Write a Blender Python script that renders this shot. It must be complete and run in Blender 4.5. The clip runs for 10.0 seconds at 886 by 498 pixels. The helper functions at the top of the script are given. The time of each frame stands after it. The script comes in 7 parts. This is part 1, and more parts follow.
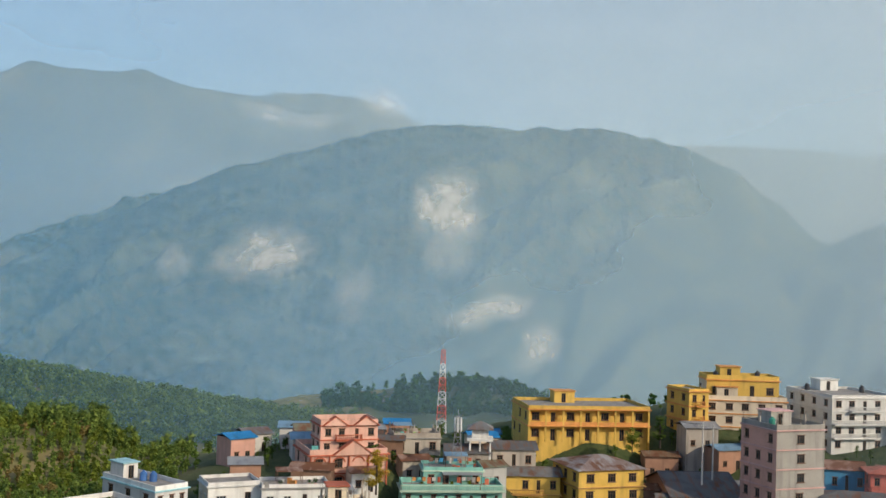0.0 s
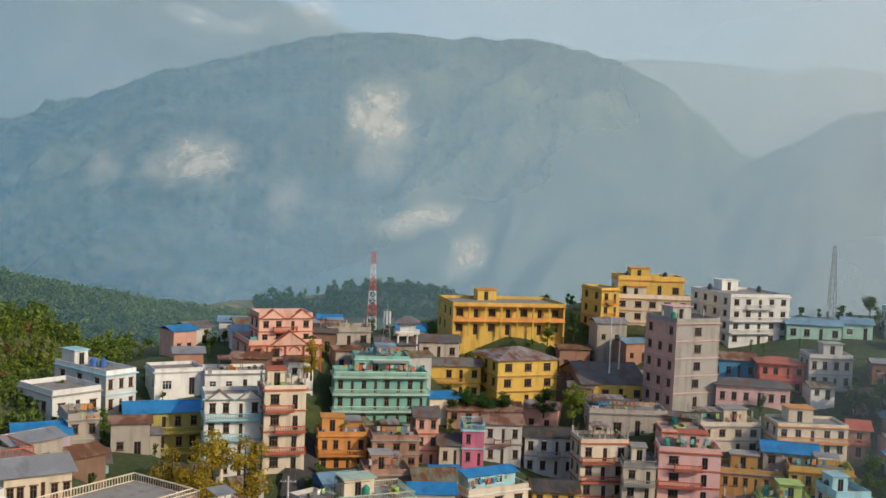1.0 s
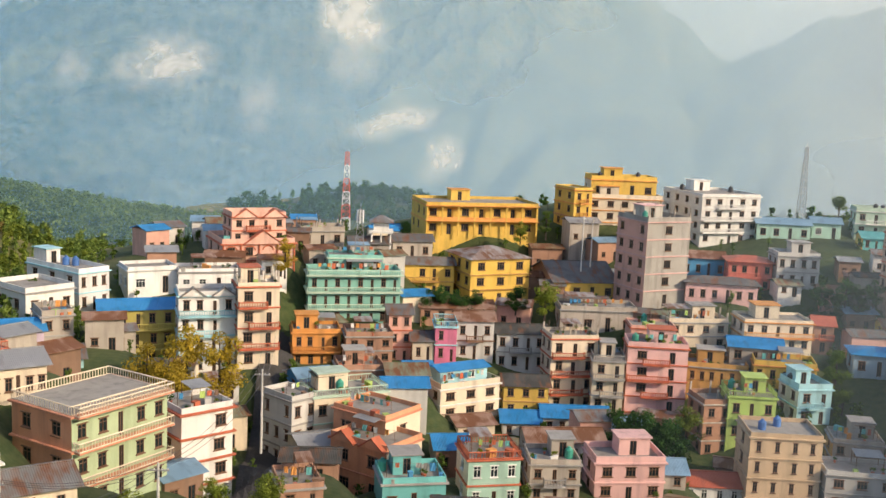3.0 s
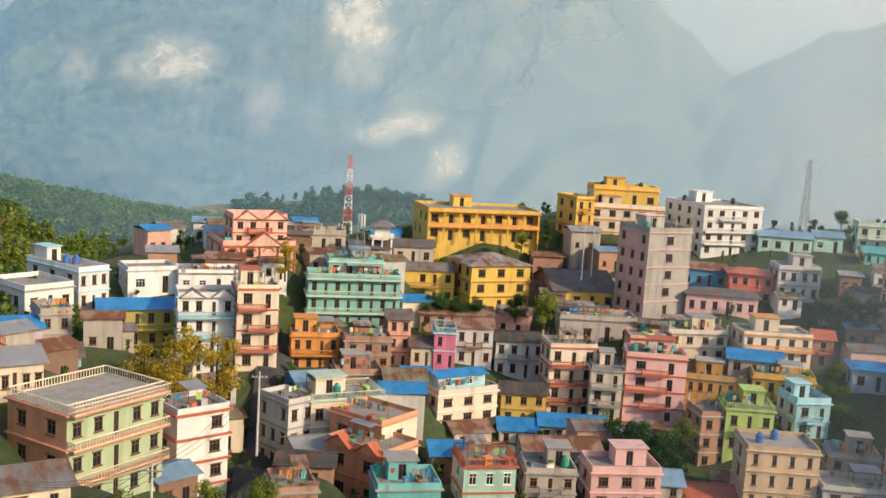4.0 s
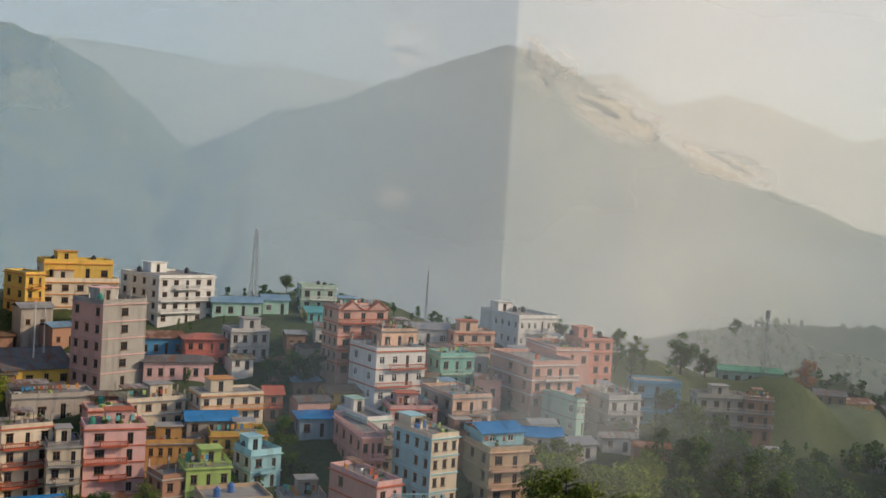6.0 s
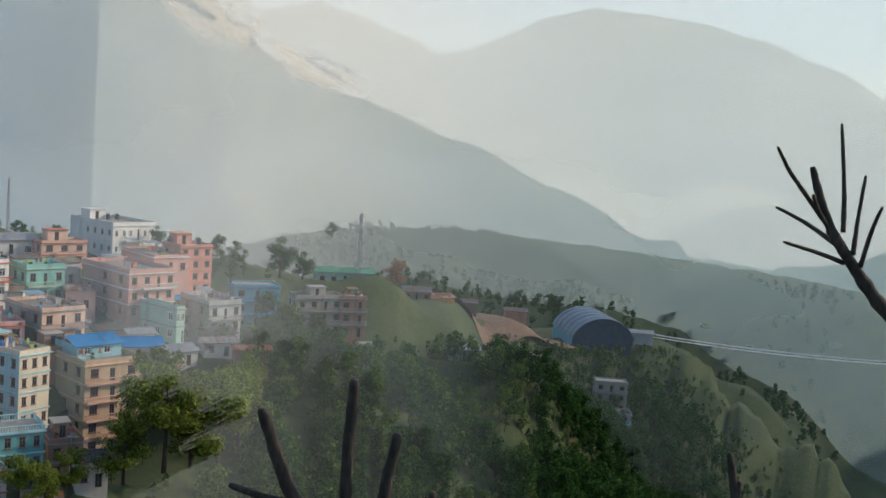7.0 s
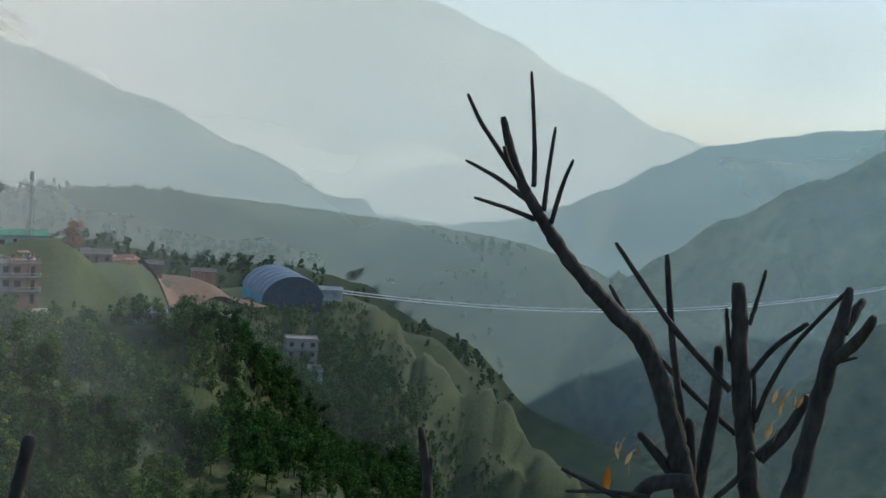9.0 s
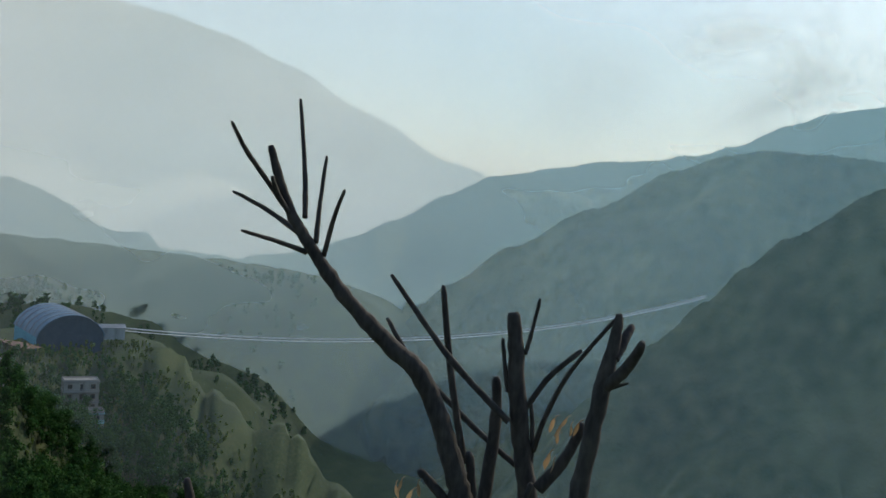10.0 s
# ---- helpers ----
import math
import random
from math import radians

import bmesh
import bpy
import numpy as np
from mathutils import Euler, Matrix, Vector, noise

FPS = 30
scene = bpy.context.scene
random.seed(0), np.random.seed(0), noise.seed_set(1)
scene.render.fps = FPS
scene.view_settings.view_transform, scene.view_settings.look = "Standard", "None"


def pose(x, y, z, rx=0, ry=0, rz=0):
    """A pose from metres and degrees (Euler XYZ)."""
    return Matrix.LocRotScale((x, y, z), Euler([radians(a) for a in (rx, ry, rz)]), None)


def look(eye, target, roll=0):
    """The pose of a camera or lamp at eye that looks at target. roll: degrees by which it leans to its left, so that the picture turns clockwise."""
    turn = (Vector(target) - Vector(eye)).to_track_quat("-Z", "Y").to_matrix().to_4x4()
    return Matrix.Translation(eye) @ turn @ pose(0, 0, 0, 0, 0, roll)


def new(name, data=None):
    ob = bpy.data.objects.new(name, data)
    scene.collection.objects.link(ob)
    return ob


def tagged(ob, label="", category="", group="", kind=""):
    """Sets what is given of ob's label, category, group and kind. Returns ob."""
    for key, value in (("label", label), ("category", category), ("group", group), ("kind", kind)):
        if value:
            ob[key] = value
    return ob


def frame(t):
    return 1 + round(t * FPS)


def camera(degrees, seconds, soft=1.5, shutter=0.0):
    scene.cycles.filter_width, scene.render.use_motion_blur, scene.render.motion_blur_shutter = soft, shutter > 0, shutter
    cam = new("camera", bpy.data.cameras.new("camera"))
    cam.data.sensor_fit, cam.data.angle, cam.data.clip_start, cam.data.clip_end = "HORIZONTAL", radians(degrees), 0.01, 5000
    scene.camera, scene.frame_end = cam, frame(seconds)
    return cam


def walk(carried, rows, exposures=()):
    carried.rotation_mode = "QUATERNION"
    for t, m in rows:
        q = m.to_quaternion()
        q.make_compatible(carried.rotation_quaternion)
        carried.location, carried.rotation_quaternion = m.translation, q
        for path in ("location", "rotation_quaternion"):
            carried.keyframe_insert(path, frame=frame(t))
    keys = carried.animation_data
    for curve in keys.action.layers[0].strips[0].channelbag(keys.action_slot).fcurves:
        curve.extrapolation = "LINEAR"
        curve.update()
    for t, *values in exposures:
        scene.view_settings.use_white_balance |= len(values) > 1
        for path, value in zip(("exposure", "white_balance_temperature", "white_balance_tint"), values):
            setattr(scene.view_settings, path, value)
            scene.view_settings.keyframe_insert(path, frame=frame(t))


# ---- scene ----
def view(t, x, y, z, az, pitch, roll):
    """A row of the walk: place in metres, azimuth clockwise from +y, pitch up and lean in degrees."""
    return (t, pose(x, y, z, 90 + pitch, 0, -az) @ pose(0, 0, 0, 0, 0, roll))


cam = camera(46.0, 10.0)
walk(cam, [
    view(0.0, -0.88, 20.22, 1.61, -1.96, 1.64, 1.81),
    view(0.5, -0.84, 19.42, 1.65, -0.29, 1.28, 2.79),
    view(1.0, -0.41, 7.82, 0.49, 1.99, -3.14, 2.40),
    view(1.5, 0.79, 7.83, 0.23, 4.12, -5.62, 1.89),
    view(2.0, 0.75, 7.72, 0.22, 4.74, -5.70, 2.03),
    view(2.2, 0.29, 7.42, -0.40, 5.52, -6.99, 2.55),
    view(3.3, -0.12, 7.45, -0.54, 1.38, -8.37, 2.63),
    view(3.5, -0.44, 6.92, -0.56, 0.11, -8.31, 2.73),
    view(4.0, 0.34, 7.56, -0.49, 3.41, -7.99, 3.68),
    view(4.5, -0.00, -0.00, 0.00, 16.83, -8.05, 2.95),
    view(5.0, -0.00, -0.00, -0.00, 18.69, -6.78, 3.40),
    view(5.5, -0.00, -0.00, -0.00, 24.61, -5.07, 3.15),
    view(6.0, 0.00, 0.00, 0.00, 32.03, -2.29, 3.44),
    view(6.2, 0.00, 0.00, 0.00, 36.16, -1.70, 2.50),
    view(7.3, -0.37, -0.15, 0.03, 62.24, -6.98, 5.85),
    view(7.5, -0.33, -0.13, 0.03, 66.54, -6.78, 6.22),
    view(8.0, -0.32, -0.14, 0.04, 67.33, -6.79, 6.40),
    view(8.5, -0.15, -0.07, 0.02, 71.16, -7.28, 5.45),
    view(9.0, 0.07, 0.03, -0.01, 71.32, -6.84, 5.39),
    view(9.5, 0.19, 0.05, -0.02, 78.25, -4.69, 5.94),
    view(10.0, 0.20, 0.01, -0.01, 82.65, -4.09, 5.29),
], [(0, -0.05, 6450, 8), (1.0, -0.1, 6550, 9), (1.5, -0.2, 6650, 10), (2.2, 0.5, 7100, 12), (3.5, 0.5, 7100, 12), (4.0, 0.45, 7150, 12), (4.5, 0.75, 7500, 12), (5.2, 0.2, 7150, 12), (6.2, -0.25, 6800, 12), (7.5, 0.05, 6000, 7), (10, -0.15, 5850, 5)])

# ---- world, sun and sky light ----
SUN_AZ, SUN_EL = 126.0, 28.0
world = bpy.data.worlds.new("sky_world")
scene.world = world
world.use_nodes = True
wn = world.node_tree.nodes
sky = wn.new("ShaderNodeTexSky")
sky.sky_type = "NISHITA"
sky.sun_disc = False
sky.sun_elevation = radians(SUN_EL)
sky.sun_rotation = radians(SUN_AZ)
sky.air_density, sky.dust_density, sky.ozone_density = 0.9, 1.4, 0.9
wn["Background"].inputs[1].default_value = 0.15
world.node_tree.links.new(sky.outputs[0], wn["Background"].inputs[0])
sun_data = bpy.data.lights.new("sun", "SUN")
sun_data.energy, sun_data.angle, sun_data.color = 3.0, radians(0.6), (1.0, 0.82, 0.60)
sun = new("sun", sun_data)
sa, se = radians(SUN_AZ), radians(SUN_EL)
sun_dir = Vector((math.sin(sa) * math.cos(se), math.cos(sa) * math.cos(se), math.sin(se)))
sun.matrix_world = look(sun_dir * 900, (0, 0, 0))


# ---- materials ----
def nodes_of(name):
    m = bpy.data.materials.new(name)
    m.use_nodes = True
    nt = m.node_tree
    return m, nt, nt.nodes["Principled BSDF"]


def add(nt, kind, **ins):
    n = nt.nodes.new(kind)
    for k, v in ins.items():
        n.inputs[k.replace("_", " ")].default_value = v
    return n


def noise_tex(nt, scale, detail=4.0, coord="Object", stretch=(1, 1, 1)):
    tc = nt.nodes.new("ShaderNodeTexCoord")
    mp = nt.nodes.new("ShaderNodeMapping")
    mp.inputs["Scale"].default_value = stretch
    n = add(nt, "ShaderNodeTexNoise", Scale=scale, Detail=detail)
    nt.links.new(tc.outputs[coord], mp.inputs[0])
    nt.links.new(mp.outputs[0], n.inputs["Vector"])
    return n


def ramp(nt, fac, stops):
    r = nt.nodes.new("ShaderNodeValToRGB")
    el = r.color_ramp.elements
    while len(el) < len(stops):
        el.new(0.5)
    for e, (p, c) in zip(el, stops):
        e.position, e.color = p, (*c, 1)
    nt.links.new(fac, r.inputs[0])
    return r


def blend(nt, fac, a, b, mode="MIX"):
    m = nt.nodes.new("ShaderNodeMix")
    m.data_type, m.blend_type = "RGBA", mode
    for socket, v in ((m.inputs[0], fac), (m.inputs[6], a), (m.inputs[7], b)):
        if hasattr(v, "default_value"):
            nt.links.new(v, socket)
        elif isinstance(v, (int, float)):
            socket.default_value = v
        else:
            socket.default_value = (*v, 1)
    return m.outputs[2]


def bump(nt, bsdf, height, strength=0.3, distance=0.05):
    b = add(nt, "ShaderNodeBump", Strength=strength, Distance=distance)
    nt.links.new(height, b.inputs["Height"])
    nt.links.new(b.outputs[0], bsdf.inputs["Normal"])


def painted(name, color, rough=0.85, dirt=0.55):
    """Weathered plaster or paint: blotches, rain streaks running down and fine grain."""
    m, nt, b = nodes_of(name)
    blot = noise_tex(nt, 0.5, 5)
    streak = noise_tex(nt, 0.9, 6, stretch=(1, 1, 0.12))
    grain = noise_tex(nt, 14, 2)
    info = nt.nodes.new("ShaderNodeObjectInfo")
    dark = tuple(c * 0.42 + 0.025 for c in color)
    pale = tuple(min(0.85, c * 1.12 + 0.03) for c in color)
    c1 = blend(nt, ramp(nt, blot.outputs[0], [(0.35, (0, 0, 0)), (0.7, (1, 1, 1))]).outputs[0], color, pale)
    c2 = blend(nt, ramp(nt, streak.outputs[0], [(0.5, (0, 0, 0)), (0.74, (dirt, dirt, dirt))]).outputs[0], c1, dark)
    c3 = blend(nt, 0.25, c2, ramp(nt, grain.outputs[0], [(0.3, dark), (0.7, pale)]).outputs[0])
    h = nt.nodes.new("ShaderNodeHueSaturation")
    mr = add(nt, "ShaderNodeMapRange", To_Min=0.86, To_Max=1.1)
    nt.links.new(info.outputs["Random"], mr.inputs[0])
    nt.links.new(mr.outputs[0], h.inputs["Value"])
    nt.links.new(c3, h.inputs["Color"])
    nt.links.new(h.outputs[0], b.inputs["Base Color"])
    b.inputs["Roughness"].default_value = rough
    bump(nt, b, grain.outputs[0], 0.25, 0.02)
    return m


def metal_sheet(name, color, rust=0.0, rough=0.45):
    """Corrugated roofing: ribs down the slope, stains and rust patches."""
    m, nt, b = nodes_of(name)
    tc = nt.nodes.new("ShaderNodeTexCoord")
    w = add(nt, "ShaderNodeTexWave", Scale=1.6, Distortion=0.0)
    w.wave_type, w.bands_direction = "BANDS", "X"
    nt.links.new(tc.outputs["Object"], w.inputs[0])
    st = noise_tex(nt, 0.7, 5, stretch=(1.6, 0.35, 1))
    sheet = noise_tex(nt, 0.35, 1)
    rusty = (0.20, 0.085, 0.04)
    c = blend(nt, ramp(nt, st.outputs[0], [(0.55 - 0.35 * rust, (0, 0, 0)), (0.72 - 0.3 * rust, (1, 1, 1))]).outputs[0],
              color, rusty if rust else tuple(k * 0.6 + 0.02 for k in color))
    c = blend(nt, ramp(nt, sheet.outputs[0], [(0.45, (0, 0, 0)), (0.55, (0.35, 0.35, 0.35))]).outputs[0], c,
              tuple(min(0.8, k * 1.25 + 0.05) for k in color))
    nt.links.new(c, b.inputs["Base Color"])
    b.inputs["Roughness"].default_value = rough
    b.inputs["Metallic"].default_value = 0.15
    bump(nt, b, w.outputs[0], 0.6, 0.05)
    return m


def leafy(name, dark, light, coord="Object"):
    """Foliage: tone differs from leaf clump to leaf clump, with light coming through."""
    m, nt, b = nodes_of(name)
    geo = nt.nodes.new("ShaderNodeNewGeometry")
    big = noise_tex(nt, 0.25, 3, coord)
    info = nt.nodes.new("ShaderNodeObjectInfo")
    a = ramp(nt, geo.outputs["Random Per Island"], [(0.0, dark), (0.6, light), (1.0, tuple(c * 1.35 for c in light))])
    c = blend(nt, ramp(nt, big.outputs[0], [(0.35, (0, 0, 0)), (0.65, (0.6, 0.6, 0.6))]).outputs[0], a.outputs[0], dark)
    h = nt.nodes.new("ShaderNodeHueSaturation")
    mr = add(nt, "ShaderNodeMapRange", To_Min=0.75, To_Max=1.25)
    nt.links.new(info.outputs["Random"], mr.inputs[0])
    nt.links.new(mr.outputs[0], h.inputs["Value"])
    nt.links.new(c, h.inputs["Color"])
    tr = nt.nodes.new("ShaderNodeBsdfTranslucent")
    mix = nt.nodes.new("ShaderNodeMixShader")
    mix.inputs[0].default_value = 0.35
    nt.links.new(h.outputs[0], b.inputs["Base Color"])
    nt.links.new(h.outputs[0], tr.inputs[0])
    b.inputs["Roughness"].default_value = 0.75
    b.inputs["Specular IOR Level"].default_value = 0.12
    nt.links.new(b.outputs[0], mix.inputs[1])
    nt.links.new(tr.outputs[0], mix.inputs[2])
    nt.links.new(mix.outputs[0], nt.nodes["Material Output"].inputs[0])
    return m


def earth(name, stops, scale, fine, coord="Object", rough=0.95, h=0.4, deep=0.4):
    m, nt, b = nodes_of(name)
    a = noise_tex(nt, scale, 8, coord)
    f = noise_tex(nt, fine, 4, coord)
    c = ramp(nt, a.outputs[0], stops)
    d = blend(nt, 0.35, c.outputs[0], ramp(nt, f.outputs[0], [(0.3, stops[0][1]), (0.7, stops[-1][1])]).outputs[0])
    nt.links.new(d, b.inputs["Base Color"])
    b.inputs["Roughness"].default_value = rough
    bump(nt, b, f.outputs[0], h, deep)
    return m


def azimuth_of(nt, sep):
    """Compass bearing in degrees, clockwise from +y."""
    at = nt.nodes.new("ShaderNodeMath")
    at.operation = "ARCTAN2"
    nt.links.new(sep.outputs[0], at.inputs[0])
    nt.links.new(sep.outputs[1], at.inputs[1])
    deg = nt.nodes.new("ShaderNodeMath")
    deg.operation = "MULTIPLY"
    deg.inputs[1].default_value = 180 / math.pi
    nt.links.new(at.outputs[0], deg.inputs[0])
    return deg.outputs[0]


def times(nt, a, b):
    m = nt.nodes.new("ShaderNodeMath")
    m.operation = "MULTIPLY"
    nt.links.new(a, m.inputs[0])
    nt.links.new(b, m.inputs[1])
    return m.outputs[0]


def smooth_step(nt, value, a, b, u, v):
    m = add(nt, "ShaderNodeMapRange", From_Min=a, From_Max=b, To_Min=u, To_Max=v)
    m.interpolation_type = "SMOOTHSTEP"
    nt.links.new(value, m.inputs[0])
    return m.outputs[0]


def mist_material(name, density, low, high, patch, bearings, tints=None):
    """Thin mist: mostly clear, thinning with height, broken into patches. The sun's glow is painted in by
    bearing: blue to the west of the valley, paler towards its sunny end. bearings: (azimuth, share) pairs."""
    m = bpy.data.materials.new(name)
    m.cycles.use_bump_map_correction = False
    m.use_nodes = True
    nt = m.node_tree
    nt.nodes.remove(nt.nodes["Principled BSDF"])
    tc = nt.nodes.new("ShaderNodeTexCoord")
    sep = nt.nodes.new("ShaderNodeSeparateXYZ")
    nt.links.new(tc.outputs["Object"], sep.inputs[0])
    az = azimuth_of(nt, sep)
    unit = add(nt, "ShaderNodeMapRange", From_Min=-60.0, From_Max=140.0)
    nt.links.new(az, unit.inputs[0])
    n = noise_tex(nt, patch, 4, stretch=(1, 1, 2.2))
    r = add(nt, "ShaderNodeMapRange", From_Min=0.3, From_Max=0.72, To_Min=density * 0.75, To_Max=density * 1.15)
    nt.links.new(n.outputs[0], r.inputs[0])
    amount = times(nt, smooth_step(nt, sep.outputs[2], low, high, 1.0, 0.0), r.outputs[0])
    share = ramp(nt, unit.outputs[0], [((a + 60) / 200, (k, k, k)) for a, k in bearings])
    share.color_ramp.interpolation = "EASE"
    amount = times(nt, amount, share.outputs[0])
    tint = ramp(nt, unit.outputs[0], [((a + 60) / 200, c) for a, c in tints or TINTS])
    # normals fixed sunward and up give each sheet even sunlight whichever way it stands
    d = nt.nodes.new("ShaderNodeBsdfDiffuse")
    even = nt.nodes.new("ShaderNodeBsdfTranslucent")
    toward = Vector((0.6 * sun_dir.x, 0.6 * sun_dir.y, 0.8)).normalized()
    for node, sign in ((d, 1), (even, -1)):
        nt.links.new(tint.outputs[0], node.inputs[0])
        level = add(nt, "ShaderNodeCombineXYZ", X=sign * toward.x, Y=sign * toward.y, Z=sign * toward.z)
        nt.links.new(level.outputs[0], node.inputs["Normal"])
    pair = nt.nodes.new("ShaderNodeMixShader")
    pair.inputs[0].default_value = 0.66
    nt.links.new(d.outputs[0], pair.inputs[1])
    nt.links.new(even.outputs[0], pair.inputs[2])
    clear = nt.nodes.new("ShaderNodeBsdfTransparent")
    out = nt.nodes.new("ShaderNodeMixShader")
    nt.links.new(amount, out.inputs[0])
    nt.links.new(clear.outputs[0], out.inputs[1])
    nt.links.new(pair.outputs[0], out.inputs[2])
    nt.links.new(out.outputs[0], nt.nodes["Material Output"].inputs[0])
    return m


# Tint per bearing: haze coloured paler towards the sun to imitate its glow.
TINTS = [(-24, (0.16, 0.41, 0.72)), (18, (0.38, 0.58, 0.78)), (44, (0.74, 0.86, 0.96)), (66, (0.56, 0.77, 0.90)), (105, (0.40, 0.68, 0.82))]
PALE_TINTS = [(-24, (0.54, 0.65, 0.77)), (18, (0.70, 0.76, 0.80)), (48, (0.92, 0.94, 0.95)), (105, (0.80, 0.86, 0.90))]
PAINT = {}


def paint(name, r, g, b, rough=0.85, dirt=0.55):
    PAINT[name] = painted(name, (r, g, b), rough, dirt)


paint("yellow", 0.72, 0.47, 0.09)
paint("ochre", 0.50, 0.28, 0.08)
paint("orange", 0.66, 0.29, 0.07)
paint("cream", 0.72, 0.62, 0.47)
paint("white", 0.76, 0.74, 0.70)
paint("pale", 0.56, 0.55, 0.52)
paint("grey", 0.34, 0.33, 0.31)
paint("concrete", 0.44, 0.39, 0.33, dirt=0.8)
paint("barecement", 0.40, 0.38, 0.34, dirt=0.9)
paint("brick", 0.42, 0.23, 0.15, dirt=0.8)
paint("brown", 0.24, 0.14, 0.09)
paint("rose", 0.70, 0.39, 0.31)
paint("pink", 0.74, 0.45, 0.42)
paint("hotpink", 0.68, 0.18, 0.30)
paint("palace", 0.80, 0.46, 0.36)
paint("red", 0.60, 0.17, 0.12)
paint("redtrim", 0.52, 0.13, 0.06)
paint("salmon", 0.62, 0.27, 0.16)
paint("salmonwall", 0.72, 0.33, 0.25)
paint("orangewall", 0.78, 0.36, 0.20)
paint("peach", 0.74, 0.48, 0.34)
paint("beige", 0.60, 0.44, 0.28)
paint("olive", 0.46, 0.39, 0.10)
paint("lilac", 0.52, 0.42, 0.52)
paint("blue", 0.05, 0.28, 0.52)
paint("skyblue", 0.36, 0.64, 0.70)
paint("bluewall", 0.14, 0.38, 0.50)
paint("bluegreyw", 0.30, 0.42, 0.50)
paint("hallwall", 0.05, 0.08, 0.12)
paint("teal", 0.14, 0.48, 0.47)
paint("mint", 0.40, 0.62, 0.51)
paint("mintwall", 0.46, 0.58, 0.36)
paint("palegreen", 0.48, 0.62, 0.50)
paint("green", 0.24, 0.54, 0.46)
paint("lime", 0.42, 0.58, 0.16)
ROOF = {
    "bluemetal": metal_sheet("blue_roof_sheet", (0.02, 0.24, 0.54)),
    "bluegrey": metal_sheet("faded_blue_sheet", (0.20, 0.34, 0.46)),
    "greymetal": metal_sheet("grey_roof_sheet", (0.30, 0.31, 0.32)),
    "grey": metal_sheet("old_grey_sheet", (0.20, 0.20, 0.19), 0.3),
    "slate": metal_sheet("slate_roof", (0.13, 0.13, 0.13), 0.2, 0.8),
    "darkroof": metal_sheet("dark_roof", (0.06, 0.06, 0.055), 0.1, 0.8),
    "rust": metal_sheet("rusty_sheet", (0.42, 0.30, 0.24), 0.9, 0.7),
    "rustgrey": metal_sheet("part_rusted_sheet", (0.36, 0.35, 0.35), 0.6, 0.6),
    "redroof": metal_sheet("red_roof_sheet", (0.50, 0.12, 0.06)),
    "brownroof": metal_sheet("brown_roof_sheet", (0.22, 0.15, 0.09), 0.4, 0.8),
    "tealroof": metal_sheet("teal_roof_sheet", (0.08, 0.36, 0.36)),
    "greenmetal": metal_sheet("green_roof_sheet", (0.12, 0.34, 0.20)),
    "hall": metal_sheet("hall_roof_sheet", (0.10, 0.19, 0.30)),
    "mossroof": metal_sheet("mossy_roof", (0.20, 0.22, 0.15), 0.4, 0.9),
}
DECK = painted("roof_deck", (0.30, 0.28, 0.25), 0.95, 0.8)
TIMBER = painted("window_timber", (0.17, 0.085, 0.045), 0.6, 0.4)
RUST_IRON = painted("iron_bar", (0.16, 0.10, 0.07), 0.7, 0.5)
STEEL = painted("galvanised_steel", (0.30, 0.31, 0.32), 0.5, 0.4)
MAST_RED = painted("mast_red", (0.60, 0.10, 0.06), 0.6, 0.3)
MAST_WHITE = painted("mast_white", (0.78, 0.78, 0.78), 0.6, 0.3)
TANK_BLACK = painted("black_plastic", (0.03, 0.03, 0.035), 0.45, 0.3)
TANK_GREEN = painted("green_plastic", (0.03, 0.33, 0.24), 0.45, 0.3)
TANK_BLUE = painted("blue_plastic", (0.04, 0.15, 0.42), 0.45, 0.3)
GLASS, _nt, _b = nodes_of("dark_window_glass")
_b.inputs["Base Color"].default_value = (0.02, 0.03, 0.035, 1)
_b.inputs["Roughness"].default_value = 0.12
LEAF_GREEN = leafy("green_leaves", (0.045, 0.085, 0.018), (0.13, 0.20, 0.04))
LEAF_DARK = leafy("dark_leaves", (0.022, 0.058, 0.018), (0.06, 0.135, 0.032))
LEAF_WOOD = leafy("slope_wood_leaves", (0.02, 0.07, 0.016), (0.07, 0.16, 0.032))
LEAF_HILL = leafy("sunny_wood_leaves", (0.06, 0.11, 0.025), (0.19, 0.25, 0.055))
LEAF_YELLOW = leafy("yellow_leaves", (0.24, 0.18, 0.02), (0.52, 0.38, 0.05))
LEAF_BRIGHT = leafy("bright_leaves", (0.08, 0.12, 0.015), (0.24, 0.29, 0.05))
LEAF_DRY = leafy("dry_scrub_leaves", (0.10, 0.085, 0.025), (0.26, 0.20, 0.07))
LEAF_RUST = leafy("autumn_leaves", (0.20, 0.06, 0.02), (0.42, 0.16, 0.05))
BARK = earth("bark", [(0.3, (0.035, 0.027, 0.02)), (0.7, (0.12, 0.095, 0.075))], 6, 40, h=0.8)


# ---- mesh helpers ----
def mesh_of(name, bm, material):
    me = bpy.data.meshes.new(name)
    bm.to_mesh(me)
    bm.free()
    me.materials.append(material)
    return me


def part(name, bm, material, parent, label=""):
    """One mesh object under a thing or a part."""
    ob = new(name, bm if isinstance(bm, bpy.types.Mesh) else mesh_of(name, bm, material))
    ob.parent = parent
    return tagged(ob, label)


